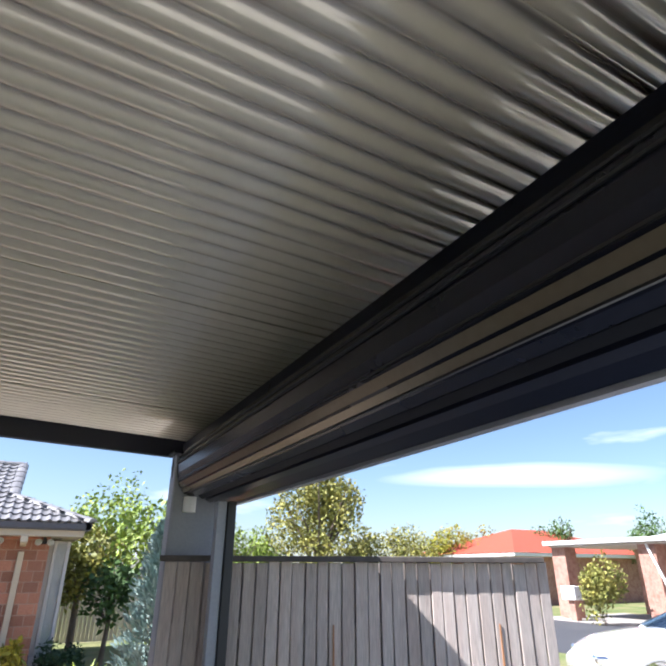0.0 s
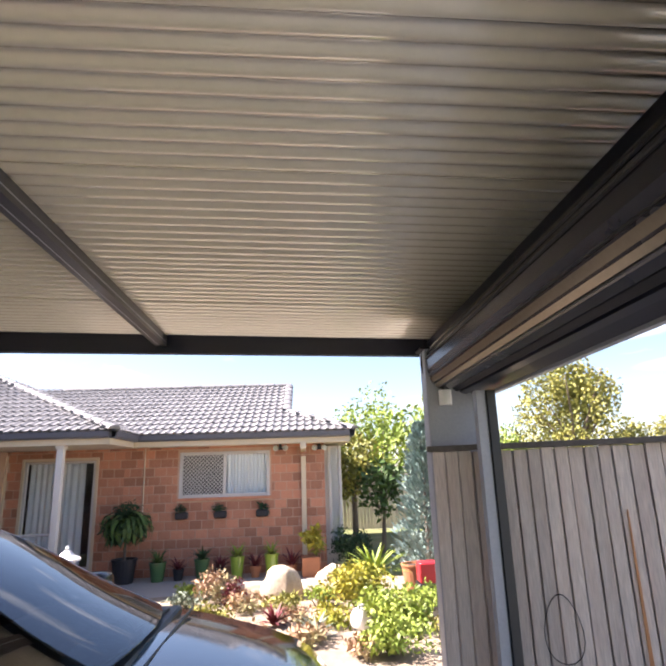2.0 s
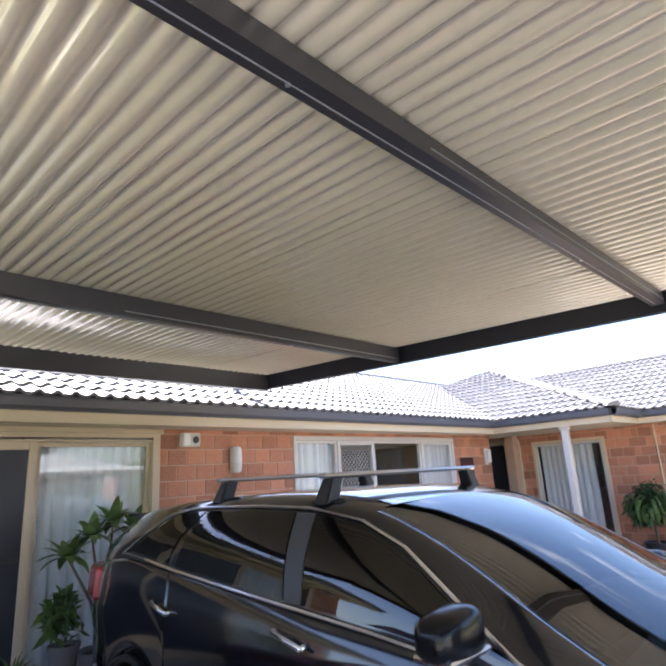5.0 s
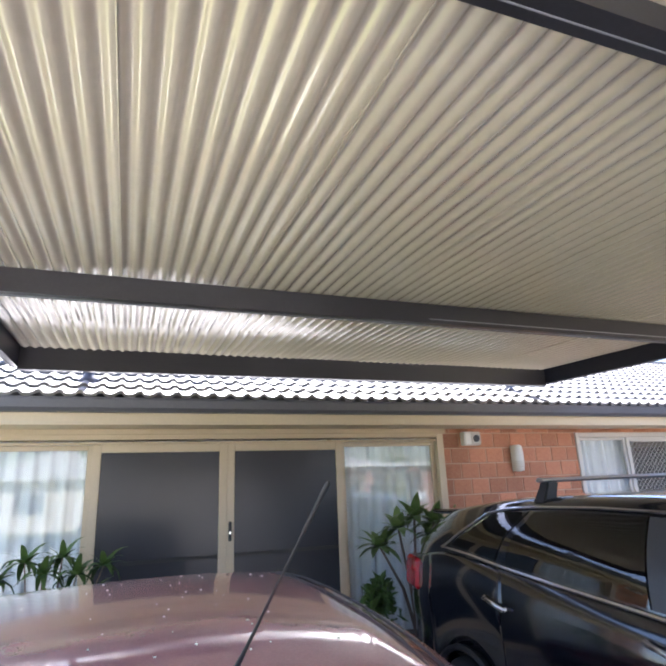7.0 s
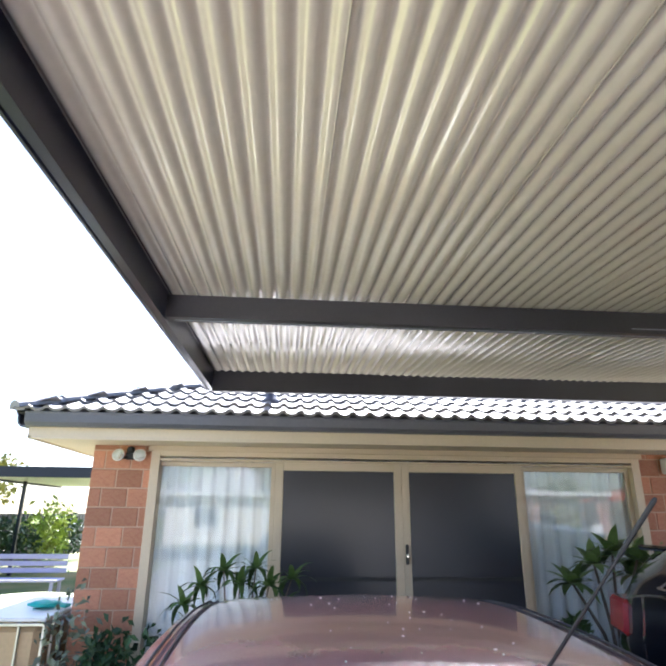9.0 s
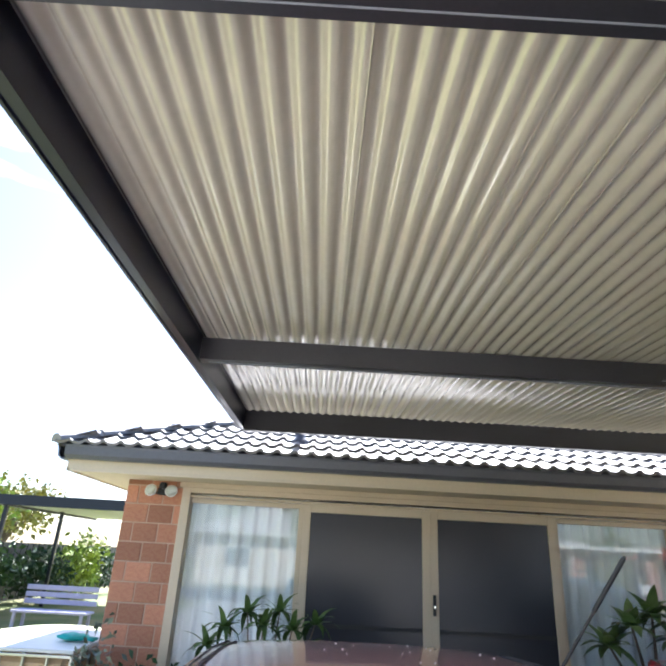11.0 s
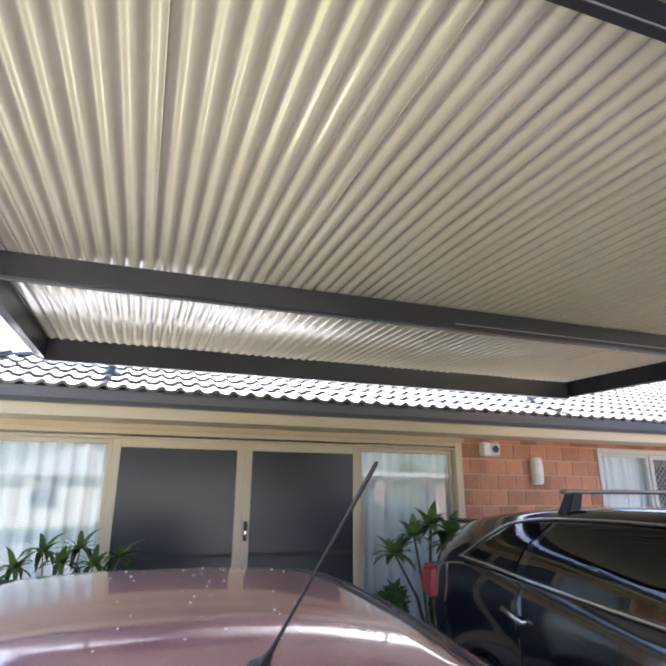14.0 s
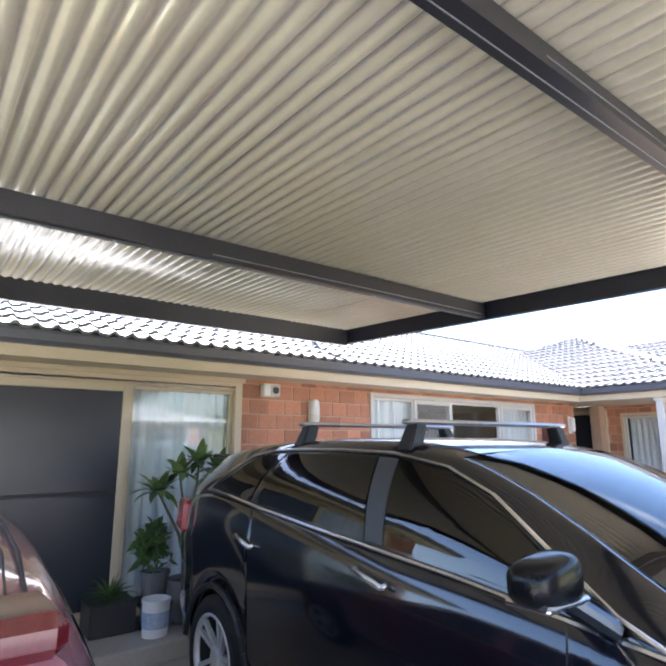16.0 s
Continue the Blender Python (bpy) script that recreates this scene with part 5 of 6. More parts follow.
for bz in (0.7, 1.7):
    part("strap", box((-0.06, -0.079, bz), (0.06, -0.018, bz + 0.03), 0.003), CREAM, dp)
dp2 = empty("cable_cover", -3.05, YB, 0, "thin cream conduit on the brick wall", "conduit")
part("conduit", box((-0.012, -0.034, 0.9), (0.012, -0.013, HEAD - 0.02), 0.003), CREAM, dp2)


# ---- fixtures on the walls ----
def flood_light(x, y, z, rz, label):
    """Twin adjustable spot lamps on a dark bracket."""
    g = empty("spot_light", x, y, z, label, "lamp", "twin spot lights on the walls", rz=rz)
    part("bracket", box((0.0, -0.06, -0.035), (0.035, 0.06, 0.035), 0.012), PLASTIC, g)
    part("sensor", box((0.03, -0.03, 0.02), (0.11, 0.03, 0.08), 0.015), PLASTIC, g, "dark motion sensor")
    for s in (-1, 1):
        part("arm", tube((0.02, 0.02 * s, -0.01), (0.06, 0.09 * s, -0.025), 0.011), PLASTIC, g)
        lamp = part("lamp_head", lathe([(0.018, 0.0), (0.03, 0.03), (0.055, 0.075), (0.058, 0.09), (0.05, 0.094)], 16), WHITE_PAINT, g, "white reflector lamp", smooth=True, m=Matrix.Translation((0.04, 0.085 * s, -0.02)) @ Matrix.Rotation(radians(s * -35), 4, "X") @ Matrix.Rotation(radians(75), 4, "Y"))
        part("lens", lathe([(0.05, 0.0), (0.04, 0.012), (0.01, 0.018)], 16), PANE, lamp, smooth=True, m=Matrix.Translation((0, 0, 0.095)))
    return g


flood_light(XA + 0.013, -0.50, 2.35, 0, "pair of clear spot lamps on a dark bracket on brick")
flood_light(-0.33, YB - 0.013, 2.37, -90, "pair of white spot lamps on a dark bracket under the eave")
flood_light(0.46, YB - 0.013, 2.36, -90, "dark twin spot lamp at the brick corner")
camb = empty("security_camera", XA + 0.012, 4.90, 2.33, "white box camera with a dark lens on the brick wall", "camera")
part("housing", box((0.0, -0.115, -0.075), (0.11, 0.105, 0.08), 0.014), WHITE_PAINT, camb)
part("face", box((0.11, -0.03, -0.06), (0.118, 0.095, 0.065), 0.004), WHITE_FRAME, camb)
part("lens", tube((0.117, 0.032, 0.0), (0.128, 0.032, 0.0), 0.040, n=18), PLASTIC, camb, "dark glass lens")
wl_ob = empty("wall_light", XA + 0.012, 5.53, 2.10, "white half-round ribbed wall light on brick", "lamp")
part("back_plate", box((0.0, -0.055, -0.15), (0.012, 0.055, 0.15), 0.006), WHITE_PAINT, wl_ob)
part("shade", lathe([(0.03, -0.155), (0.06, -0.14), (0.068, -0.06), (0.07, 0.06), (0.06, 0.14), (0.035, 0.155)], 20), WHITE_PAINT, wl_ob, "white ribbed shade", smooth=True, m=Matrix.Translation((0.055, 0, 0)))
for k in range(4):
    part("rib", lathe([(0.070, -0.004), (0.074, 0), (0.070, 0.004)], 20), WHITE_FRAME, wl_ob, m=Matrix.Translation((0.055, 0, -0.10 + 0.02 * k)))
el = empty("entry_light", XA + 0.012, 11.55, 2.05, "white lantern beside the entry on brick", "lamp")
part("back_plate", box((0.0, -0.06, -0.16), (0.015, 0.06, 0.16), 0.006), WHITE_PAINT, el)
part("lantern", box((0.015, -0.05, -0.13), (0.10, 0.05, 0.13), 0.02), WHITE_PAINT, el)
pan = empty("wall_plaque", XA + 0.012, 10.80, 1.78, "dark red patterned metal wall panel on brick", "plaque")
part("panel", box((0.0, -0.21, -0.26), (0.02, 0.21, 0.26), 0.006), material("dark_red_metal", (0.10, 0.035, 0.03), 0.5, 0.3, size=8, grain=40, amount=0.4), pan)
part("border", frame_rect("y", 0.02, -0.21, 0.21, -0.26, 0.26, 0.025, 0.0, 0.01), PLASTIC, pan)


# ---- plants ----
def leaf_mat(name, a, b, rough=0.55):
    return material(name, a, rough, spots=b, size=1.8, grain=9, amount=0.22, island=0.38, spec=0.35)


L_GREEN = leaf_mat("green_leaf", (0.085, 0.15, 0.035), (0.055, 0.10, 0.03))
L_FRANGI = leaf_mat("frangipani_leaf", (0.17, 0.25, 0.08), (0.11, 0.18, 0.055), 0.4)
L_DARK = leaf_mat("dark_leaf", (0.035, 0.075, 0.028), (0.022, 0.05, 0.02))
L_LIME = leaf_mat("lime_leaf", (0.27, 0.33, 0.05), (0.18, 0.26, 0.045))
L_YELLOW = leaf_mat("yellow_green_leaf", (0.34, 0.30, 0.03), (0.20, 0.22, 0.03))
L_BLUE = leaf_mat("blue_green_needle", (0.22, 0.29, 0.26), (0.16, 0.225, 0.20))
L_RED = leaf_mat("dark_red_leaf", (0.17, 0.025, 0.03), (0.09, 0.02, 0.025))
L_PINK = leaf_mat("pinkish_succulent", (0.42, 0.26, 0.16), (0.30, 0.27, 0.13))
L_OLIVE = leaf_mat("olive_tree_leaf", (0.30, 0.27, 0.06), (0.19, 0.20, 0.05))
L_GREY = leaf_mat("grey_green_leaf", (0.20, 0.23, 0.17), (0.13, 0.16, 0.11))
BARK = material("grey_brown_bark", (0.16, 0.12, 0.09), 0.9, size=6, grain=40, amount=0.3, bump=0.006, stretch=(3, 3, 0.6))
SOIL = material("dark_potting_soil", (0.05, 0.035, 0.025), 0.95, size=8, grain=60, amount=0.3, bump=0.005)
POT_LIME = material("lime_glazed_pot", (0.30, 0.42, 0.05), 0.3, size=4, grain=60, amount=0.1, coat=0.5)
POT_GREEN = material("green_glazed_pot", (0.06, 0.14, 0.05), 0.3, size=4, grain=60, amount=0.12, coat=0.5)
POT_BLACK = material("black_plastic_pot", (0.02, 0.02, 0.024), 0.45, size=4, grain=60, amount=0.15)
POT_CLAY = material("terracotta_pot", (0.42, 0.17, 0.08), 0.85, size=5, grain=70, amount=0.2, bump=0.001)
POT_GREY = material("grey_pot", (0.16, 0.15, 0.15), 0.7, size=5, grain=70, amount=0.15)
STONE = material("cream_boulder", (0.47, 0.38, 0.28), 0.9, spots=(0.37, 0.29, 0.21), size=3, grain=22, amount=0.25, bump=0.012)


def leaves(name, parent, mat, pts, size, aspect=0.5, seed=1, up=0.3, aim=None, label="", kind=""):
    """Many folded leaves at the points; aim: the way each one points."""
    r = np.random.RandomState(seed)
    n = len(pts)
    d = r.normal(size=(n, 3)) if aim is None else aim + 0.35 * r.normal(size=(n, 3))
    d[:, 2] += up
    d /= np.linalg.norm(d, axis=1)[:, None] + 1e-9
    s = np.cross(d, r.normal(size=(n, 3)))
    s /= np.linalg.norm(s, axis=1)[:, None] + 1e-9
    nn = np.cross(d, s)
    L = (size * r.uniform(0.6, 1.3, n))[:, None]
    W = L * aspect * 0.5
    base, tip = pts, pts + d * L - np.array([0, 0, 1]) * L * 0.12
    mid = pts + d * L * 0.5 + nn * L * 0.06
    verts = np.stack([base, mid + s * W, tip, mid - s * W], 1).reshape(-1, 3)
    faces = [(4 * k, 4 * k + 1, 4 * k + 2, 4 * k + 3) for k in range(n)]
    return from_data(name, verts.tolist(), faces, mat, parent, label, kind=kind)


def cloud_points(n, centre, radii, seed, clumps=9, spread=0.42, floor=None):
    """Points in uneven clumps that fill an ellipsoid."""
    r = np.random.RandomState(seed)
    c = r.normal(size=(clumps, 3))
    c /= np.linalg.norm(c, axis=1)[:, None]
    c *= r.uniform(0.25, 0.75, clumps)[:, None]
    k = r.randint(0, clumps, n)
    p = r.normal(size=(n, 3))
    p /= np.linalg.norm(p, axis=1)[:, None]
    p *= (r.uniform(0.3, 1, n) ** 0.5 * spread * r.uniform(0.7, 1.2, clumps)[k])[:, None]
    q = (c[k] + p) * np.array(radii) + np.array(centre)
    if floor is not None:
        q[:, 2] = np.maximum(q[:, 2], floor)
    return q


def bush(name, x, y, z, rx, rz, n, leaf, mat, label, seed=1, aspect=0.5, category="shrub", group="", stem=True):
    g = empty(name, x, y, z, label, category, group)
    leaves("foliage", g, mat, cloud_points(n, (0, 0, rz * 0.95), (rx, rx, rz), seed, 12, 0.5, 0.02), leaf, aspect, seed)
    if stem:
        bm = bmesh.new()
        r = random.Random(seed)
        for k in range(5):
            a = r.uniform(0, 6.28)
            add_tube(bm, (0.03 * math.cos(a), 0.03 * math.sin(a), -0.02), (rx * 0.5 * math.cos(a), rx * 0.5 * math.sin(a), rz * 1.1), 0.012, 0.004, 5)
        part("stems", bm, BARK, g)
    return g


def blades(parent, mat, n, length, width, lean, seed, z=0.0, droop=0.5, name="leaf_rosette", label=""):
    """Strap leaves that rise from one crown and arch over."""
    r = random.Random(seed)
    verts, faces = [], []
    for k in range(n):
        a = 2.4 * k + r.uniform(-0.3, 0.3)
        tilt = lean * (0.25 + 0.75 * (k / n)) + r.uniform(-0.08, 0.08)
        L = length * r.uniform(0.75, 1.1)
        px, pz, th = 0.012, z, math.pi / 2 - tilt
        o = len(verts)
        for j in range(5):
            w = width * 0.5 * (1.0, 1.15, 0.95, 0.6, 0.05)[j]
            for s in (-1, 1):
                verts.append((px * math.cos(a) - s * w * math.sin(a), px * math.sin(a) + s * w * math.cos(a), pz + abs(s) * 0.0))
            px += L / 4 * math.cos(th)
            pz += L / 4 * math.sin(th)
            th -= droop * 0.25 * (1 + tilt)
        for j in range(4):
            faces.append((o + 2 * j, o + 2 * j + 1, o + 2 * j + 3, o + 2 * j + 2))
    return from_data(name, verts, faces, mat, parent, label)


def pot(parent, mat, r0, r1, h, label=""):
    part("pot", lathe([(r0, 0.0), (r0 * 1.02, 0.01), (r1, h - 0.03), (r1 * 1.06, h - 0.03), (r1 * 1.06, h), (r1 * 0.93, h), (r1 * 0.9, h - 0.035)], 20), mat, parent, label, smooth=False)
    part("soil", lathe([(r1 * 0.4, h - 0.06), (r1 * 0.9, h - 0.05), (r1 * 0.9, h - 0.034)], 16), SOIL, parent)


def potted_rosette(x, y, potmat, leafmat, label, h=0.34, r=0.12, n=22, length=0.34, seed=1, droop=0.7, width=0.04, lean=0.9):
    g = empty("potted_plant", x, y, 0.015, label, "potted plant", "pots along the brick wall")
    pot(g, potmat, r * 0.72, r, h)
    blades(g, leafmat, n, length, width, lean, seed, h - 0.04, droop)
    return g


def tree(name, x, y, h, crown_r, crown_z, n, leaf, mat, label, seed=1, trunk=0.2, category="tree", flat=1.0):
    g = empty(name, x, y, -0.03, label, category)
    r = random.Random(seed)
    bm = bmesh.new()
    top = crown_z * 0.9
    add_tube(bm, (0, 0, 0), (r.uniform(-0.1, 0.1), r.uniform(-0.1, 0.1), top), trunk, trunk * 0.55, 10)
    for k in range(9):
        a = k * 0.75 + r.uniform(-0.3, 0.3)
        zz = top * r.uniform(0.6, 1.0)
        add_tube(bm, (0, 0, zz), (crown_r * 0.7 * math.cos(a), crown_r * 0.7 * math.sin(a), zz + (h - zz) * r.uniform(0.3, 0.8)), trunk * 0.4, trunk * 0.08, 6)
    part("trunk", bm, BARK, g)
    hz = (h - crown_z * 0.55) / 2
    pts = cloud_points(n, (0, 0, crown_z * 0.55 + hz), (crown_r * 1.15, crown_r * 1.15, hz * 1.15 * flat), seed, 26, 0.36)
    leaves("crown", g, mat, pts, leaf, 0.6, seed, 0.1)
    return g


# garden in front of the sunlit wall
fern = empty("potted_fern", -3.2, 12.5, 0.015, "bushy dark green fern in a black pot", "potted plant")
pot(fern, POT_BLACK, 0.17, 0.22, 0.42)
part("stake", tube((0, 0, 0.35), (0, 0, 0.95), 0.025), BARK, fern)
blades(fern, L_GREEN, 90, 0.80, 0.075, 1.45, 3, 0.98, 1.9, "fronds")
leaves("foliage", fern, L_DARK, cloud_points(900, (0, 0, 0.98), (0.48, 0.48, 0.42), 5, 16), 0.15, 0.3, 4, -0.6)
for k, (px, pm, lm, lab, hh, rr, ln) in enumerate([
        (-2.60, POT_GREEN, L_GREEN, "green glazed pot with a leafy green plant", 0.33, 0.15, 0.36),
        (-2.22, POT_BLACK, L_RED, "small black pot with dark red leaves", 0.2, 0.1, 0.3),
        (-1.79, POT_GREEN, L_DARK, "green glazed pot with dark strappy leaves", 0.36, 0.14, 0.36),
        (-1.45, POT_BLACK, L_RED, "small black pot with dark red leaves", 0.2, 0.1, 0.32),
        (-1.14, POT_LIME, L_LIME, "lime glazed pot with a bright bromeliad", 0.38, 0.13, 0.36),
        (-0.80, POT_CLAY, L_RED, "clay pot with dark red leaves", 0.2, 0.1, 0.36),
        (-0.50, POT_LIME, L_LIME, "lime glazed pot with a bright bromeliad", 0.40, 0.13, 0.32),
        (-0.12, POT_CLAY, L_RED, "clay pot with dark red leaves", 0.2, 0.1, 0.40)]):
    potted_rosette(px, 12.55, pm, lm, lab, hh, rr, 24, ln, 20 + k)
croton = empty("potted_croton", 0.24, 12.45, 0.015, "yellow and red croton in a square clay pot", "potted plant")
part("pot", box((-0.17, -0.17, 0.0), (0.17, 0.17, 0.34), 0.015), POT_CLAY, croton)
leaves("foliage", croton, L_YELLOW, cloud_points(260, (0, 0, 0.62), (0.33, 0.33, 0.30), 6, 10), 0.14, 0.4, 7)
for k, px in enumerate((-2.27, -1.52, -0.70)):
    g = empty("wall_planter", px, YB - 0.013, 1.06, "small dark wall planter with a sparse green plant", "planter", "planters on the brick wall")
    part("basket", box((-0.12, -0.15, 0.0), (0.12, 0.0, 0.13), 0.02), POT_BLACK, g)
    leaves("foliage", g, L_DARK, cloud_points(60, (0, -0.08, 0.17), (0.16, 0.12, 0.10), 30 + k, 6), 0.10, 0.3, 31 + k, 0.4)


def boulder(name, x, y, z, sx, sy, sz, label, seed, mat=None):
    bm = bmesh.new()
    bmesh.ops.create_icosphere(bm, subdivisions=4, radius=1.0)
    for v in bm.verts:
        n1 = noise.noise(v.co * 1.3 + Vector((seed, 0, 0)))
        n2 = noise.noise(v.co * 4.0 + Vector((0, seed, 0)))
        v.co *= 1 + 0.22 * n1 + 0.05 * n2
        v.co = Vector((v.co.x * sx, v.co.y * sy, max(v.co.z, -0.5) * sz))
    return tagged(part(name, bm, mat or STONE, None, "", True, Matrix.Translation((x, y, z))), label, "boulder")


boulder("boulder", -0.25, 10.6, 0.17, 0.30, 0.26, 0.36, "large smooth cream sandstone boulder in the garden bed", 2)
boulder("boulder", -0.75, 10.95, 0.08, 0.30, 0.2, 0.14, "low flat cream stone in the garden bed", 5)
boulder("boulder", 0.22, 10.9, 0.09, 0.22, 0.2, 0.14, "low rounded cream stone in the garden bed", 8)
boulder("boulder", 0.78, 8.75, 0.12, 0.12, 0.10, 0.17, "white upright garden stone", 11, WHITE_PAINT)
boulder("boulder", 0.55, 10.5, 0.2, 0.28, 0.24, 0.30, "pinkish rough stone beside the yellow shrub", 14)
boulder("boulder", -3.62, 11.3, 0.12, 0.22, 0.12, 0.16, "white garden stone beside the porch post", 17, WHITE_PAINT)
lantern = empty("garden_lantern", -3.36, 10.3, 0.0, "small white pagoda-shaped garden lantern standing in the bed", "lantern")
part("base", lathe([(0.13, 0.0), (0.13, 0.05), (0.075, 0.09), (0.06, 0.12)], 8), WHITE_PAINT, lantern)
part("column", lathe([(0.055, 0.11), (0.05, 0.42), (0.085, 0.50), (0.12, 0.53), (0.12, 0.56)], 8), WHITE_PAINT, lantern)
for k in range(4):
    px, py = 0.075 * (1 if k % 2 else -1), 0.075 * (1 if k < 2 else -1)
    part("corner_post", box((px - 0.018, py - 0.018, 0.555), (px + 0.018, py + 0.018, 0.735), 0.004), WHITE_PAINT, lantern)
part("roof", lathe([(0.19, 0.745), (0.20, 0.73), (0.20, 0.755), (0.12, 0.80), (0.055, 0.86), (0.03, 0.875), (0.035, 0.90), (0.012, 0.935)], 8), WHITE_PAINT, lantern, "flared white roof")
bush("yellow_shrub", 0.85, 9.55, 0.03, 0.62, 0.40, 2200, 0.07, L_YELLOW, "bright yellow-green rounded shrub in sun", 3)
bush("lime_shrub", 1.25, 8.55, 0.03, 0.55, 0.28, 1500, 0.08, L_LIME, "bright lime low shrub in sun", 4)
bush("lime_shrub", 1.0, 7.75, 0.03, 0.42, 0.18, 1100, 0.07, L_LIME, "low fresh green ground cover in sun", 5)
bush("lime_shrub", 0.3, 10.0, 0.03, 0.30, 0.16, 500, 0.06, L_LIME, "low fresh green ground cover in sun", 6)
for k, (px, py, rr, hz, mm, nn) in enumerate([(-1.25, 10.55, 0.42, 0.24, L_PINK, 900), (-0.92, 10.25, 0.22, 0.20, L_RED, 260), (-0.75, 9.9, 0.35, 0.14, L_PINK, 500), (-0.15, 9.75, 0.34, 0.12, L_OLIVE, 500), (0.42, 8.9, 0.32, 0.13, L_YELLOW, 420), (0.15, 8.25, 0.30, 0.12, L_PINK, 420), (-0.55, 8.4, 0.30, 0.12, L_PINK, 420), (0.75, 7.7, 0.3, 0.12, L_PINK, 380), (-1.65, 11.0, 0.35, 0.10, L_LIME, 500), (-1.6, 10.2, 0.3, 0.12, L_GREY, 350), (0.0, 9.2, 0.25, 0.1, L_PINK, 260), (-1.1, 9.3, 0.3, 0.12, L_OLIVE, 400), (1.7, 9.5, 0.4, 0.16, L_LIME, 700), (1.9, 8.0, 0.4, 0.2, L_OLIVE, 600)]):
    bush("succulent", px, py, 0.03, rr, hz, nn, 0.075, mm, "low mixed succulents and ground cover in sun", 40 + k, 0.45, "succulent", "succulents in the garden bed", stem=False)
for px, py, mm, lab, nn, ln, wd in ((-0.28, 9.05, L_RED, "dark red spiky rosette plant", 40, 0.26, 0.045), (0.22, 8.45, L_GREY, "grey-green spiky rosette plant", 46, 0.30, 0.03), (1.15, 10.2, L_LIME, "lime spiky agave above the yellow shrub", 60, 0.62, 0.06)):
    g = empty("rosette_plant", px, py, 0.03, lab, "plant")
    blades(g, mm, nn, ln, wd, 1.2, int(nn), 0.30 if ln > 0.5 else 0.02, 0.5)
    if ln > 0.5:
        part("stem", tube((0, 0, -0.02), (0, 0, 0.34), 0.05), BARK, g)
conifer = empty("blue_conifer", 2.25, 11.4, 0.0, "blue-green feathery conifer, taller than the fence", "tree")
part("trunk", tube((0, 0, 0), (0, 0, 2.3), 0.06, 0.015), BARK, conifer)
rs = np.random.RandomState(9)
nn = 5200
hz = rs.uniform(0, 1, nn) ** 0.8
ang = rs.uniform(0, 6.28, nn)
tier = 0.72 + 0.28 * np.sin(hz * 42 + 3 * np.sin(ang * 3))
rad = (0.70 * (1 - hz) ** 0.75 + 0.04) * np.sqrt(rs.uniform(0.2, 1, nn)) * tier
cp = np.stack([rad * np.cos(ang), rad * np.sin(ang), 0.15 + 2.5 * hz], 1)
leaves("foliage", conifer, L_BLUE, cp, 0.13, 0.32, 9, 0.5, np.stack([np.cos(ang), np.sin(ang), 0.6 * np.ones(nn)], 1))
bush("dark_shrub", 1.05, 12.9, 0.0, 0.5, 0.48, 1500, 0.08, L_DARK, "dark green dense shrub beside the bay window", 61)
tree("garden_tree", 2.0, 15.2, 2.3, 0.65, 1.5, 700, 0.16, L_GREEN, "small broad-leaved garden tree", 62, 0.06)
tree("garden_tree", 3.6, 17.5, 4.0, 1.5, 2.4, 2400, 0.18, L_LIME, "bright green garden tree behind the shrubs", 63, 0.1)
tree("garden_tree", 1.7, 19.0, 3.2, 1.2, 2.0, 1600, 0.18, L_OLIVE, "olive green garden tree behind the shrubs", 64, 0.1)
bush("garden_shrub", 2.9, 12.6, 0.0, 0.6, 0.6, 1200, 0.10, L_GREEN, "leafy green shrub behind the conifer", 65)
crate = empty("red_toolbox", 1.95, 10.15, 0.03, "red metal box on a dark stand among the plants", "box")
part("box", box((-0.16, -0.14, 0.22), (0.16, 0.14, 0.50), 0.015), material("red_painted_metal", (0.45, 0.02, 0.03), 0.4, size=5, grain=60, amount=0.1), crate)
part("stand", box((-0.18, -0.16, 0.0), (0.18, 0.16, 0.22), 0.01), POT_BLACK, crate)
claypot = empty("clay_pot", 1.85, 10.75, 0.0, "empty orange clay pot in the garden", "pot")
pot(claypot, POT_CLAY, 0.15, 0.20, 0.42)
back_fence = empty("garden_fence", 0, 20.5, 0, "weathered paling fence behind the garden", "fence")
for k in range(60):
    part("paling", box((0.9 + 0.11 * k, -0.01, 0.0), (1.0 + 0.11 * k, 0.01, 1.75), 0.0), TIMBER, back_fence)
part("rail", box((0.9, 0.011, 1.4), (7.6, 0.06, 1.48)), TIMBER, back_fence)

# plants by the sliding doors
tagged(part("doorstep", box((XA + 0.11, 2.55, 0.0), (-4.80, 4.62, 0.15), 0.01), CONCRETE), "low concrete step beside the sliding doors", "step", kind="structure")
fr = empty("frangipani", -5.25, 3.80, 0.15, "tall potted frangipani with long glossy leaves", "potted plant")
pot(fr, POT_GREY, 0.15, 0.19, 0.36)
bm = bmesh.new()
tips = [(-0.05, -0.32, 1.14), (0.05, -0.16, 1.30), (0.0, 0.05, 1.40), (0.08, 0.22, 1.34), (0.12, 0.36, 1.27), (-0.08, 0.28, 1.20)]
for k, tp in enumerate(tips):
    fork = (tp[0] * 0.3, tp[1] * 0.35, 0.75 + 0.05 * k)
    add_tube(bm, (0, 0, 0.32), fork, 0.020, 0.015, 7)
    add_tube(bm, fork, tp, 0.015, 0.010, 7)
part("stems", bm, BARK, fr)
for k, tp in enumerate(tips):
    ob = blades(fr, L_FRANGI, 18, 0.28, 0.085, 1.75, 70 + k, 0.0, 0.45)
    ob.matrix_basis = Matrix.Translation(tp)
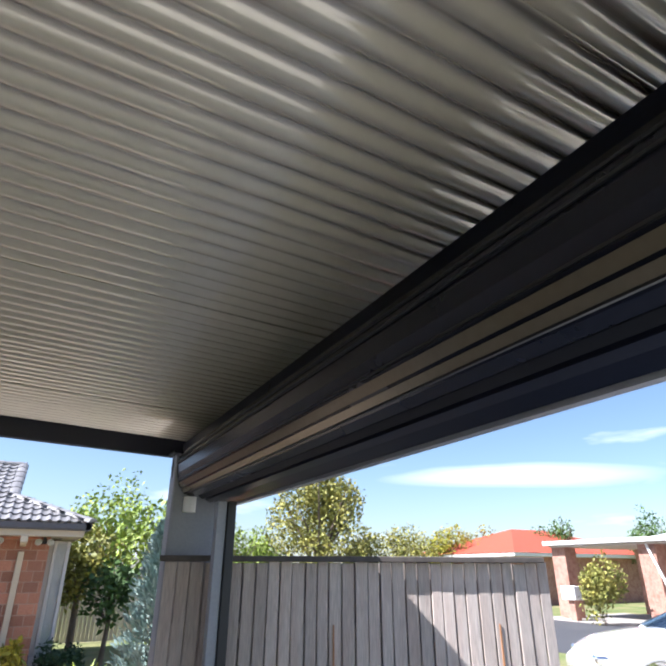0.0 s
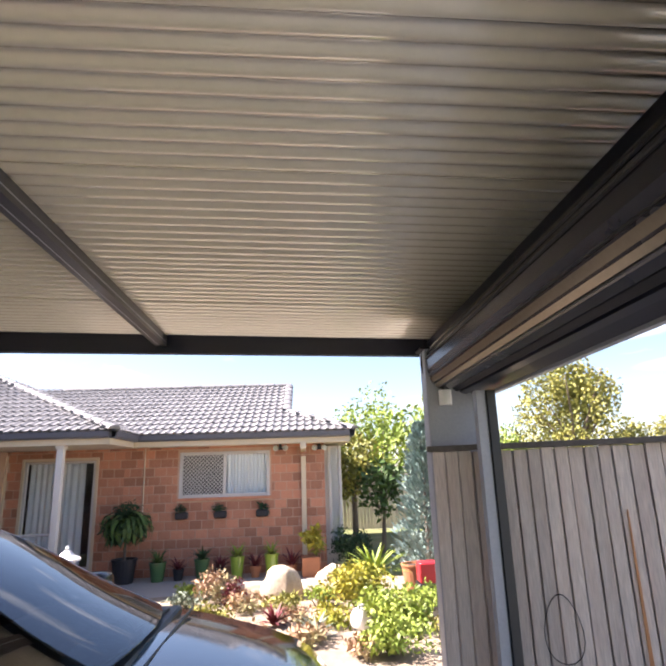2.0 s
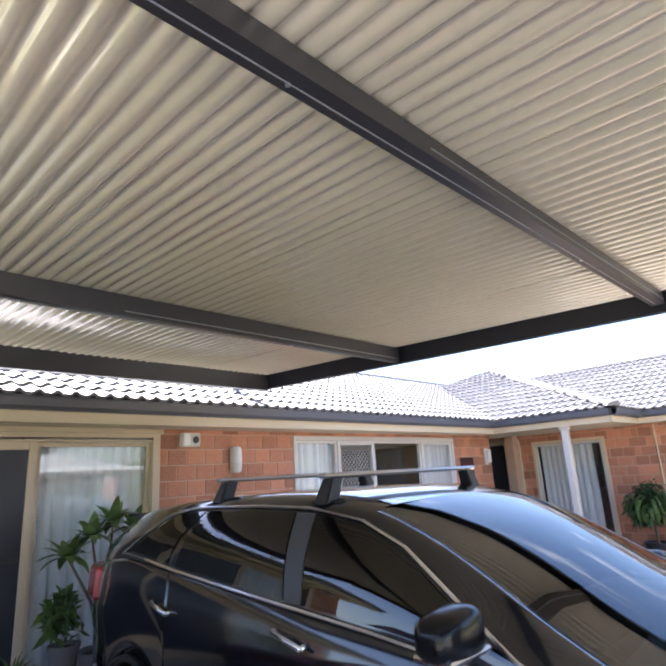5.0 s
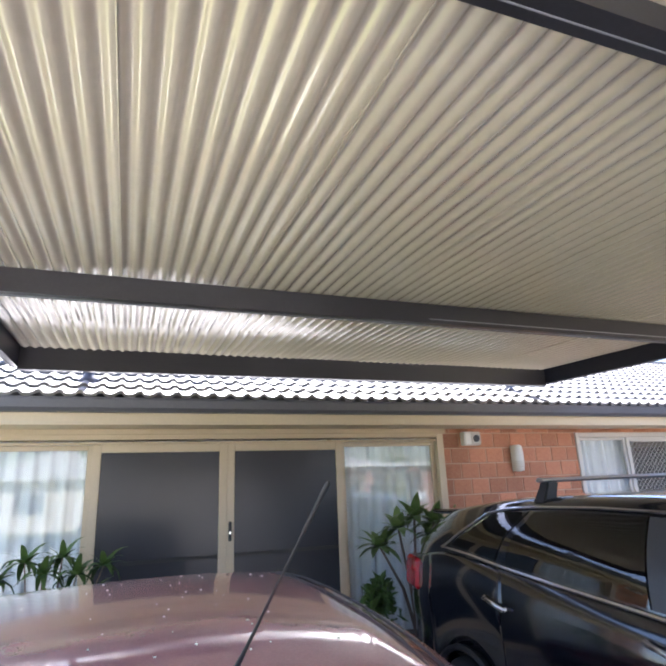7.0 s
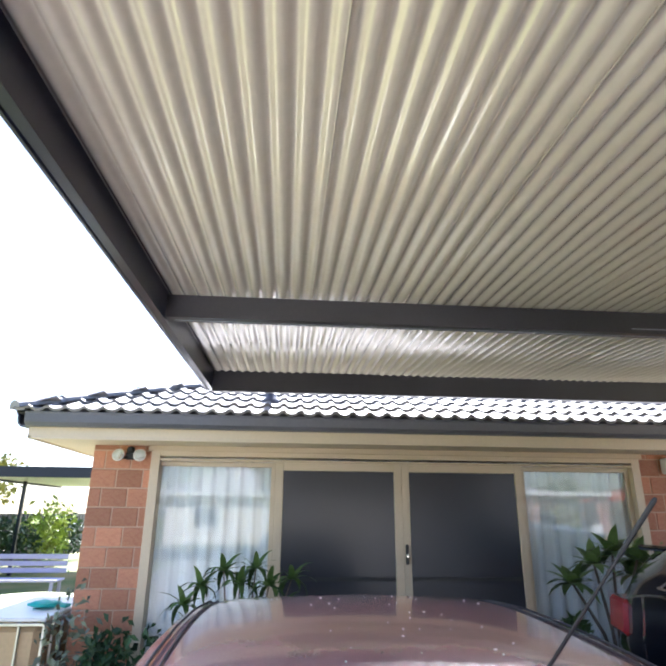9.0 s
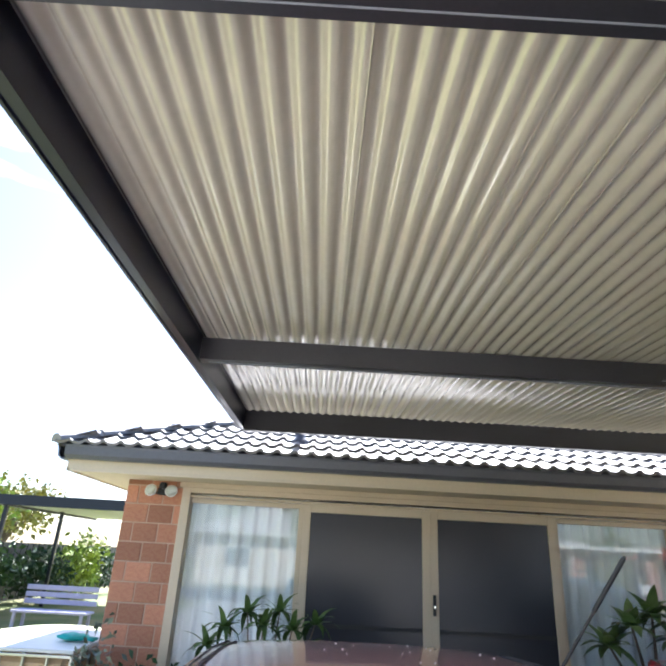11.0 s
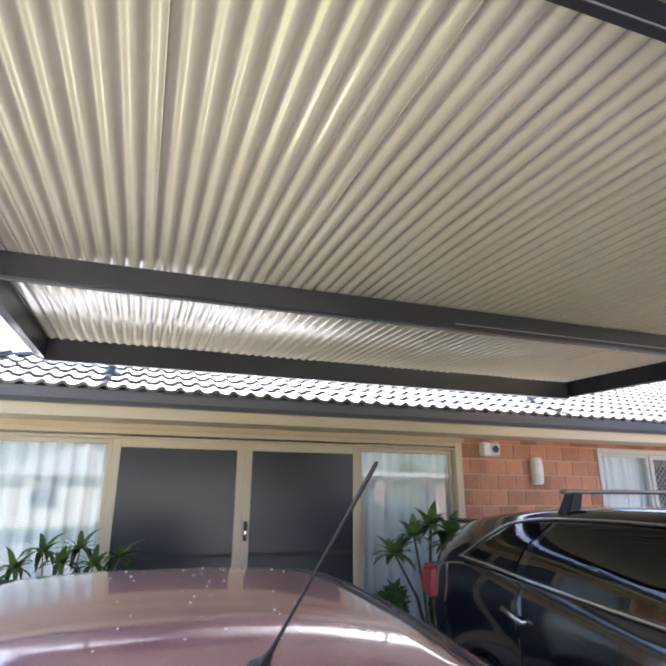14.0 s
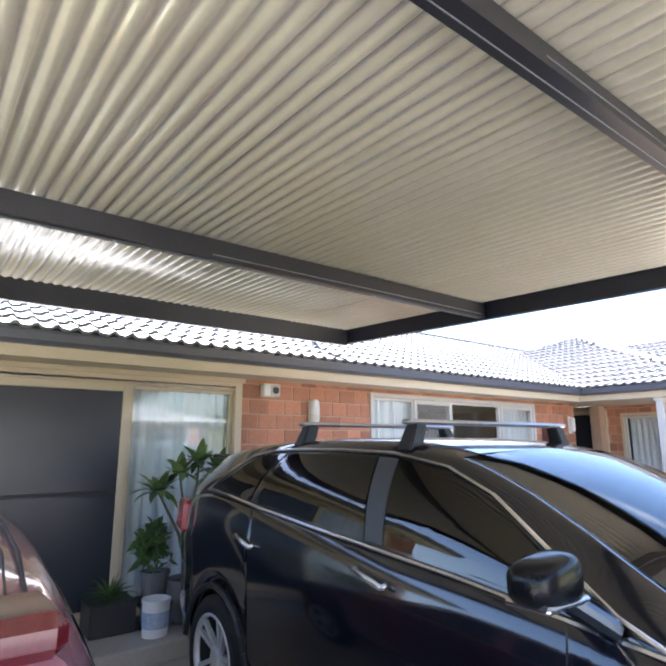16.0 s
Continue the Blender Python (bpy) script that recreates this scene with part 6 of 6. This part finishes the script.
stand = empty("plant_stand", -5.36, 3.52, 0.15, "small dark slatted plant stand on the step", "stand")
part("top", box((-0.17, -0.17, 0.17), (0.17, 0.17, 0.20), 0.006), POT_BLACK, stand)
for sx in (-0.16, 0.13):
    for sy in (-0.16, 0.13):
        part("leg", box((sx, sy, 0.0), (sx + 0.03, sy + 0.03, 0.17)), POT_BLACK, stand)
small = empty("potted_shrub", -5.36, 3.52, 0.35, "leafy green shrub in a grey pot", "potted plant")
pot(small, POT_GREY, 0.10, 0.125, 0.24)
leaves("foliage", small, L_GREEN, cloud_points(320, (0, 0, 0.46), (0.22, 0.22, 0.25), 81, 10), 0.13, 0.36, 82, 0.5)
low = empty("planter_box", -5.36, 3.13, 0.15, "low dark planter box with grassy leaves", "planter")
part("trough", box((-0.16, -0.19, 0.0), (0.16, 0.19, 0.26), 0.01), POT_BLACK, low)
blades(low, L_GREEN, 70, 0.26, 0.018, 1.0, 83, 0.24, 0.8)
bucket = empty("paint_bucket", -5.02, 3.42, 0.15, "white plastic bucket with a faded label", "bucket")
part("pail", lathe([(0.100, 0.0), (0.104, 0.01), (0.115, 0.27), (0.121, 0.27), (0.121, 0.29), (0.108, 0.29), (0.104, 0.25)], 24), WHITE_PAINT, bucket)
part("label_band", lathe([(0.1080, 0.07), (0.1145, 0.20)], 24), material("faded_blue_label", (0.35, 0.42, 0.55), 0.6, size=6, grain=30, amount=0.3), bucket, "faded blue label")
ornament = empty("garden_ornament", -5.0, 3.98, 0.15, "small purple and white round garden ornament", "ornament")
part("stake", tube((0, 0, 0), (0, 0, 0.62), 0.008, n=6), ALUMINIUM, ornament)
part("disc", lathe([(0.07, -0.012), (0.075, 0.0), (0.07, 0.012), (0.03, 0.02)], 20), material("purple_glaze", (0.22, 0.12, 0.40), 0.3, size=6, grain=30, amount=0.2), ornament, m=Matrix.Translation((0, 0, 0.68)) @ Matrix.Rotation(math.pi / 2, 4, "Y"))
rp = empty("rhapis_palm", -5.15, 0.63, 0.0, "potted lady palm with fingered dark green leaves", "potted plant")
pot(rp, POT_BLACK, 0.17, 0.22, 0.38)
bm = bmesh.new()
heads = [(0.05, -0.43, 1.16), (0.1, -0.3, 1.3), (0.0, -0.14, 1.4), (0.1, 0.0, 1.32), (0.05, 0.12, 1.42), (0.1, 0.23, 1.3), (0.0, 0.41, 1.34), (0.08, -0.35, 1.02), (0.1, 0.31, 1.12), (0.1, 0.04, 1.12)]
for hd in heads:
    add_tube(bm, (0, hd[1] * 0.15, 0.33), hd, 0.012, 0.005, 6)
part("stems", bm, BARK, rp)
for k, hd in enumerate(heads):
    ob = blades(rp, L_GREEN, 13, 0.25, 0.045, 1.9, 90 + k, 0.0, 0.7)
    ob.matrix_basis = Matrix.Translation(hd)
bush("corner_shrub", -5.25, -0.35, 0.0, 0.36, 0.62, 900, 0.09, L_DARK, "dark straggly shrub at the foot of the brick pier", 95)
bush("corner_shrub", -5.2, 0.0, 0.0, 0.3, 0.45, 600, 0.09, L_DARK, "dark straggly shrub under the window", 96)
bush("corner_shrub", -5.3, -0.75, 0.0, 0.25, 0.66, 320, 0.08, L_GREY, "thin pale-leaved climber against the brick pier", 97)

# ---- yard at the end of the wing ----
tank = empty("bulk_tank", -5.98, -1.42, 0.0, "white plastic bulk liquid tank in a metal cage", "tank")
TANK = material("translucent_white_plastic", (0.55, 0.38, 0.22), 0.5, size=2, grain=40, amount=0.1)
part("bottle", box((-0.56, -0.46, 0.12), (0.56, 0.46, 0.98), 0.06), TANK, tank, "stained cream plastic bottle")
part("lid_board", box((-0.60, -0.50, 1.0), (0.60, 0.50, 1.03), 0.006), WHITE_PAINT, tank)
part("pallet", box((-0.60, -0.50, 0.0), (0.60, 0.50, 0.12), 0.01), TIMBER, tank)
for k in range(7):
    bx = -0.585 + 0.195 * k
    part("cage_bar", box((bx - 0.010, 0.475, 0.10), (bx + 0.010, 0.497, 1.0), 0.004), ALUMINIUM, tank)
for k in range(6):
    by = -0.49 + 0.196 * k
    part("cage_bar", box((0.575, by - 0.010, 0.10), (0.598, by + 0.010, 1.0), 0.004), ALUMINIUM, tank)
for bz in (0.35, 0.65, 0.97):
    part("cage_ring", box((0.598, -0.50, bz), (0.612, 0.50, bz + 0.022), 0.003), ALUMINIUM, tank)
    part("cage_ring", box((-0.60, 0.497, bz), (0.60, 0.512, bz + 0.022), 0.003), ALUMINIUM, tank)
TEAL = material("teal_rubber", (0.03, 0.42, 0.36), 0.45, size=10, grain=60, amount=0.2)
gl = empty("rubber_glove", -5.85, -1.12, 1.035, "crumpled teal rubber glove on the tank", "glove")
bm = bmesh.new()
bmesh.ops.create_icosphere(bm, subdivisions=3, radius=1.0)
for v in bm.verts:
    k1 = 1 + 0.35 * noise.noise(v.co * 2.1) + 0.15 * noise.noise(v.co * 6)
    v.co = Vector((v.co.x * 0.10 * k1, v.co.y * 0.14 * k1, (v.co.z + 0.9) * 0.032 * k1))
part("palm", bm, TEAL, gl, smooth=True)
for k in range(4):
    part("finger", tube((0.02 * k - 0.03, 0.10, 0.025), (0.035 * k - 0.05, 0.20, 0.015), 0.015, 0.011), TEAL, gl, smooth=True)
cover = empty("tarpaulin", -7.6, -2.0, 0.0, "sagging pale green cover over a low frame", "tarpaulin")
part("cover", lathe([(0.9, 0.75), (0.85, 0.82), (0.5, 0.88), (0.1, 0.90)], 24), material("pale_green_cover", (0.42, 0.44, 0.28), 0.7, size=2, grain=20, amount=0.25), cover)
part("frame", lathe([(0.85, 0.0), (0.85, 0.76)], 16), POT_GREEN, cover)
dfence = empty("dark_fence", -19.0, -9.0, 0.0, "dark slatted boundary fence half hidden by climbers", "fence")
for k in range(60):
    part("slat", box((-12 + 0.40 * k, -0.02, 0.0), (-12 + 0.40 * k + 0.34, 0.02, 1.75)), PLASTIC, dfence)
for k, (px, py, rr, hh, mm) in enumerate([(-14, -8.2, 1.0, 0.9, L_DARK), (-17, -8.3, 1.2, 1.1, L_GREEN), (-20, -8.2, 1.2, 0.9, L_DARK), (-22.5, -8.0, 1.3, 1.3, L_LIME), (-25, -8.2, 1.3, 1.0, L_DARK), (-13, -6.5, 0.9, 0.7, L_DARK)]):
    bush("boundary_shrub", px, py, 0.0, rr, hh, 900, 0.22, mm, "leafy shrub against the dark boundary fence", 100 + k, group="shrubs at the boundary")
bench = empty("garden_bench", -13.5, -4.6, 0.0, "pale lilac slatted garden bench on the lawn", "bench")
LILAC = material("lilac_paint", (0.45, 0.42, 0.58), 0.6, size=3, grain=40, amount=0.12)
part("seat", box((-0.25, -0.8, 0.42), (0.25, 0.8, 0.47), 0.01), LILAC, bench)
for k in range(3):
    part("back_slat", box((-0.30, -0.8, 0.56 + 0.14 * k), (-0.26, 0.8, 0.66 + 0.14 * k), 0.008), LILAC, bench)
for sx in (-0.24, 0.2):
    for sy in (-0.74, 0.68):
        part("leg", box((sx, sy, 0.0), (sx + 0.05, sy + 0.06, 0.42), 0.005), LILAC, bench)
patio = empty("patio_roof", -19.5, -4.6, 0.0, "white-ceilinged patio roof with a dark fascia on posts", "patio")
part("roof_slab", box((-3.2, -3.0, 2.75), (4.0, 2.4, 2.82)), WHITE_PAINT, patio)
part("fascia", box((4.0, -3.0, 2.68), (4.08, 2.4, 2.95)), DARK_STEEL, patio)
part("fascia", box((-3.2, -3.08, 2.68), (4.08, -3.0, 2.95)), DARK_STEEL, patio)
for px, py in ((3.8, -2.8), (3.8, 2.1), (0.4, -2.8)):
    part("post", box((px, py, -0.03), (px + 0.1, py + 0.1, 2.75), 0.006), DARK_STEEL, patio)
tree("yard_tree", -24, -14, 5.0, 2.6, 2.6, 1500, 0.32, L_LIME, "yellow-green tree beyond the boundary", 120, 0.2)
tree("yard_tree", -32, -16, 5.5, 3.0, 2.6, 1500, 0.35, L_OLIVE, "olive tree beyond the boundary", 121, 0.2)

# ---- beyond the fence: street, trees, neighbours ----
tree("street_tree", 16.13, 33.09, 8.4, 3.4, 3.0, 9000, 0.24, L_OLIVE, "large olive-yellow rounded tree over the fence", 130, 0.28)
for k, (px, py, hh, rr, mm) in enumerate([(10.3, 31.74, 4.3, 1.7, L_LIME), (12.98, 33.91, 4.04, 1.6, L_LIME), (20.26, 34.34, 4.48, 1.9, L_OLIVE), (23.66, 34.54, 5.5, 2.3, L_OLIVE), (27.15, 34.75, 5.13, 2.1, L_YELLOW), (30.15, 34.93, 4.95, 1.8, L_OLIVE), (34.87, 31.2, 5.96, 1.8, L_GREEN), (39.16, 26.45, 6.37, 1.8, L_GREEN), (6.6, 26.51, 4.73, 2.0, L_LIME), (3.49, 28.33, 5.94, 2.2, L_LIME), (45.75, 16.82, 8.08, 2.2, L_GREEN)]):
    tree("street_tree", px, py, hh, rr, hh * 0.45, 2600, 0.20, mm, "rounded tree in the street behind the fence", 140 + k, 0.15)


def hip_house(name, x0, y0, x1, y1, eave_z, rise, wall_mat, roof_mat, label, inset=0.6):
    """A plain neighbouring house under a hip roof, with windows, fascia and gutter."""
    g = empty(name, (x0 + x1) / 2, (y0 + y1) / 2, -0.03, label, "house")
    hx, hy = (x1 - x0) / 2, (y1 - y0) / 2
    part("wall", box((-hx + inset, -hy + inset, 0.0), (hx - inset, hy - inset, eave_z)), wall_mat, g)
    part("fascia", box((-hx, -hy, eave_z - 0.06), (hx, hy, eave_z + 0.16), 0.01), WHITE_PAINT, g)
    u = min(hx, hy)
    z = eave_z + 0.164
    bm = bmesh.new()
    b = [bm.verts.new((sx * (hx + 0.05), sy * (hy + 0.05), z)) for sx, sy in ((-1, -1), (1, -1), (1, 1), (-1, 1))]
    if hx > hy:
        r0, r1 = bm.verts.new((-hx + u, 0, z + rise * u)), bm.verts.new((hx - u, 0, z + rise * u))
        for f in ((b[0], b[1], r1, r0), (b[1], b[2], r1), (b[2], b[3], r0, r1), (b[3], b[0], r0)):
            bm.faces.new(f)
    else:
        r0, r1 = bm.verts.new((0, -hy + u, z + rise * u)), bm.verts.new((0, hy - u, z + rise * u))
        for f in ((b[0], b[1], r0), (b[1], b[2], r1, r0), (b[2], b[3], r1), (b[3], b[0], r0, r1)):
            bm.faces.new(f)
    bm.faces.new(b[::-1])
    part("roof", bm, roof_mat, g)
    for k in range(3):
        yy = -hy + inset + (hy - inset) * 2 * (k + 0.5) / 3
        w = part("window", frame_rect("y", -hx + inset, yy - 0.8, yy + 0.8, 1.0, 2.2, 0.06, -0.04, 0.02), WHITE_FRAME, g)
        part("pane", box((-hx + inset - 0.012, yy - 0.74, 1.06), (-hx + inset - 0.004, yy + 0.74, 2.14)), MESH, w)
    return g


RED_ROOF = material("red_tile_roof", (0.38, 0.07, 0.035), 0.8, size=3, grain=30, amount=0.15)
PINK_BRICK = material("mottled_pink_brick", (0.45, 0.25, 0.19), 0.9, spots=(0.30, 0.15, 0.11), size=4, grain=12, amount=0.3)
GREY_ROOF = material("pale_grey_roof", (0.42, 0.42, 0.43), 0.6, size=3, grain=30, amount=0.12)
PALE_WALL = material("pale_rendered_wall", (0.62, 0.56, 0.48), 0.85, size=2, grain=20, amount=0.1)
hip_house("neighbour_house", 26.77, 27.64, 40.77, 38.14, 2.85, 0.34, PINK_BRICK, RED_ROOF, "house with a bright red tiled roof across the street")
hip_house("neighbour_house", 24.65, -7.1, 36.65, 9.4, 2.95, 0.40, PALE_WALL, GREY_ROOF, "pale rendered house with a light grey roof across the street")
hip_house("neighbour_house", 27.27, 11.06, 38.77, 21.06, 3.05, 0.30, PINK_BRICK, GREY_ROOF, "pink brick house with a pale roof across the street")
nb = empty("neighbour_carport", 22.32, 16.63, -0.03, "flat white-edged carport on mottled brick piers across the street", "carport")
part("roof_slab", box((-0.4, -6.5, 3.04), (5.0, 4.4, 3.22), 0.02), WHITE_PAINT, nb)
part("ceiling", box((-0.2, -6.3, 2.96), (4.8, 4.2, 3.035)), TIMBER, nb)
for py in (-6.0, -0.9, 3.5):
    part("pier", box((0.0, py, 0.0), (0.75, py + 0.75, 2.96), 0.01), PINK_BRICK, nb, "mottled pink brick pier")
part("downpipe", tube((-0.1, -0.6, 3.0), (-0.15, -1.7, 0.0), 0.05), WHITE_PAINT, nb)
tagged(part("neighbour_drive", box((21.0, 9.0, -0.05), (27.5, 21.5, -0.012)), PAVING), "tan concrete driveway across the street", "driveway", kind="structure")
bush("neighbour_shrub", 20.58, 17.23, 0.0, 0.95, 1.40, 2200, 0.16, L_OLIVE, "tall green and yellow shrub in front of the carport", 160)
mb = empty("letter_box", 21.55, 19.39, -0.02, "white pillar letter box across the street", "letter box")
part("post", box((-0.15, -0.15, 0.0), (0.15, 0.15, 0.8), 0.01), PINK_BRICK, mb)
part("box", box((-0.3, -0.35, 0.8), (0.3, 0.35, 1.35), 0.02), WHITE_PAINT, mb)

SEDAN = dict(
    x0=-0.85, x1=3.55, axles=(0.0, 2.62), arch_r=0.36, tyre_r=0.315, screen_x=1.40, top_x=(-0.35, 2.35),
    sill_z=[(-0.85, 0.40), (-0.5, 0.28), (3.1, 0.25), (3.55, 0.34)],
    belt_w=[(-0.85, 0.66), (-0.6, 0.80), (0.4, 0.88), (2.2, 0.88), (3.0, 0.82), (3.55, 0.55)],
    belt_z=[(-0.85, 0.80), (-0.75, 0.98), (0.4, 0.96), (2.0, 0.93), (2.9, 0.84), (3.3, 0.74), (3.55, 0.58)],
    deck_z=[(-0.85, 0.82), (-0.75, 1.02), (0.4, 1.0), (2.2, 1.0), (2.9, 0.92), (3.3, 0.80), (3.55, 0.62)],
    roof_w=[(-0.35, 0.62), (0.5, 0.60), (1.3, 0.60), (2.35, 0.76)],
    roof_z=[(-0.35, 1.15), (0.3, 1.42), (0.9, 1.47), (1.3, 1.45), (1.8, 1.25), (2.35, 0.99)],
    body_label="white body panels", roof_label="white roof and pillars")
sedan_root = empty("white_car", 10.33, 5.57, 0.15, "white car parked on the driveway beyond the fence", "car", rz=142)
sedan = Car(sedan_root, WHITE_CAR, SEDAN)
sedan.build_body()
sedan.build_top()
for s in (-1, 1):
    sedan.side_pane("front_window", [(0.95, 0.08), (2.0, 0.08), (1.65, 0.62), (1.30, 0.88), (0.97, 0.90)], TINT, s)
    sedan.side_pane("rear_window", [(0.0, 0.15), (0.87, 0.08), (0.87, 0.90), (0.35, 0.86)], TINT, s)
    part("wing_mirror", lathe([(0.02, -0.09), (0.065, -0.06), (0.075, 0.0), (0.06, 0.06), (0.02, 0.09)], 14), WHITE_CAR, sedan_root, smooth=True, m=Matrix.Translation((1.95, s * 0.98, 1.02)) @ Matrix.Rotation(math.pi / 2, 4, "X"))
    part("head_lamp", box((3.15, min(s * 0.45, s * 0.74), 0.62), (3.42, max(s * 0.45, s * 0.74), 0.72), 0.03), CHROME, sedan_root)
    for ax in (0.0, 2.62):
        wheel(sedan_root, ax, s * 0.79, 0.315, 0.21, 0.2)
sedan.slab("windscreen", [(2.33, 0.70, 1.01), (2.33, -0.70, 1.01), (1.36, -0.55, 1.44), (1.36, 0.55, 1.44)], SCREEN_GLASS, bulge=0.05)


# ---- bricks, pieces of the walls ----
wall_blocks(wall_a, "y", XA, -0.86, A_END, 0.0, HEAD, [(DOOR_Y0 - 0.0, DOOR_Y1, -0.1, HEAD), (W2_Y0, W2_Y1, W2_Z0 - 0.05, W2_Z1)], 1.0)
wall_blocks(wall_b, "x", YB, -3.45, 0.56, 0.0, HEAD, [(-2.40, -0.52, 1.40, 2.34)], 1.0)
wall_blocks(porch_wall, "x", 13.0, -7.6, -3.45, 0.0, HEAD, [(-5.45, -3.95, 0.0, 2.3), (-6.75, -5.72, 0.0, 2.36)], 1.0)
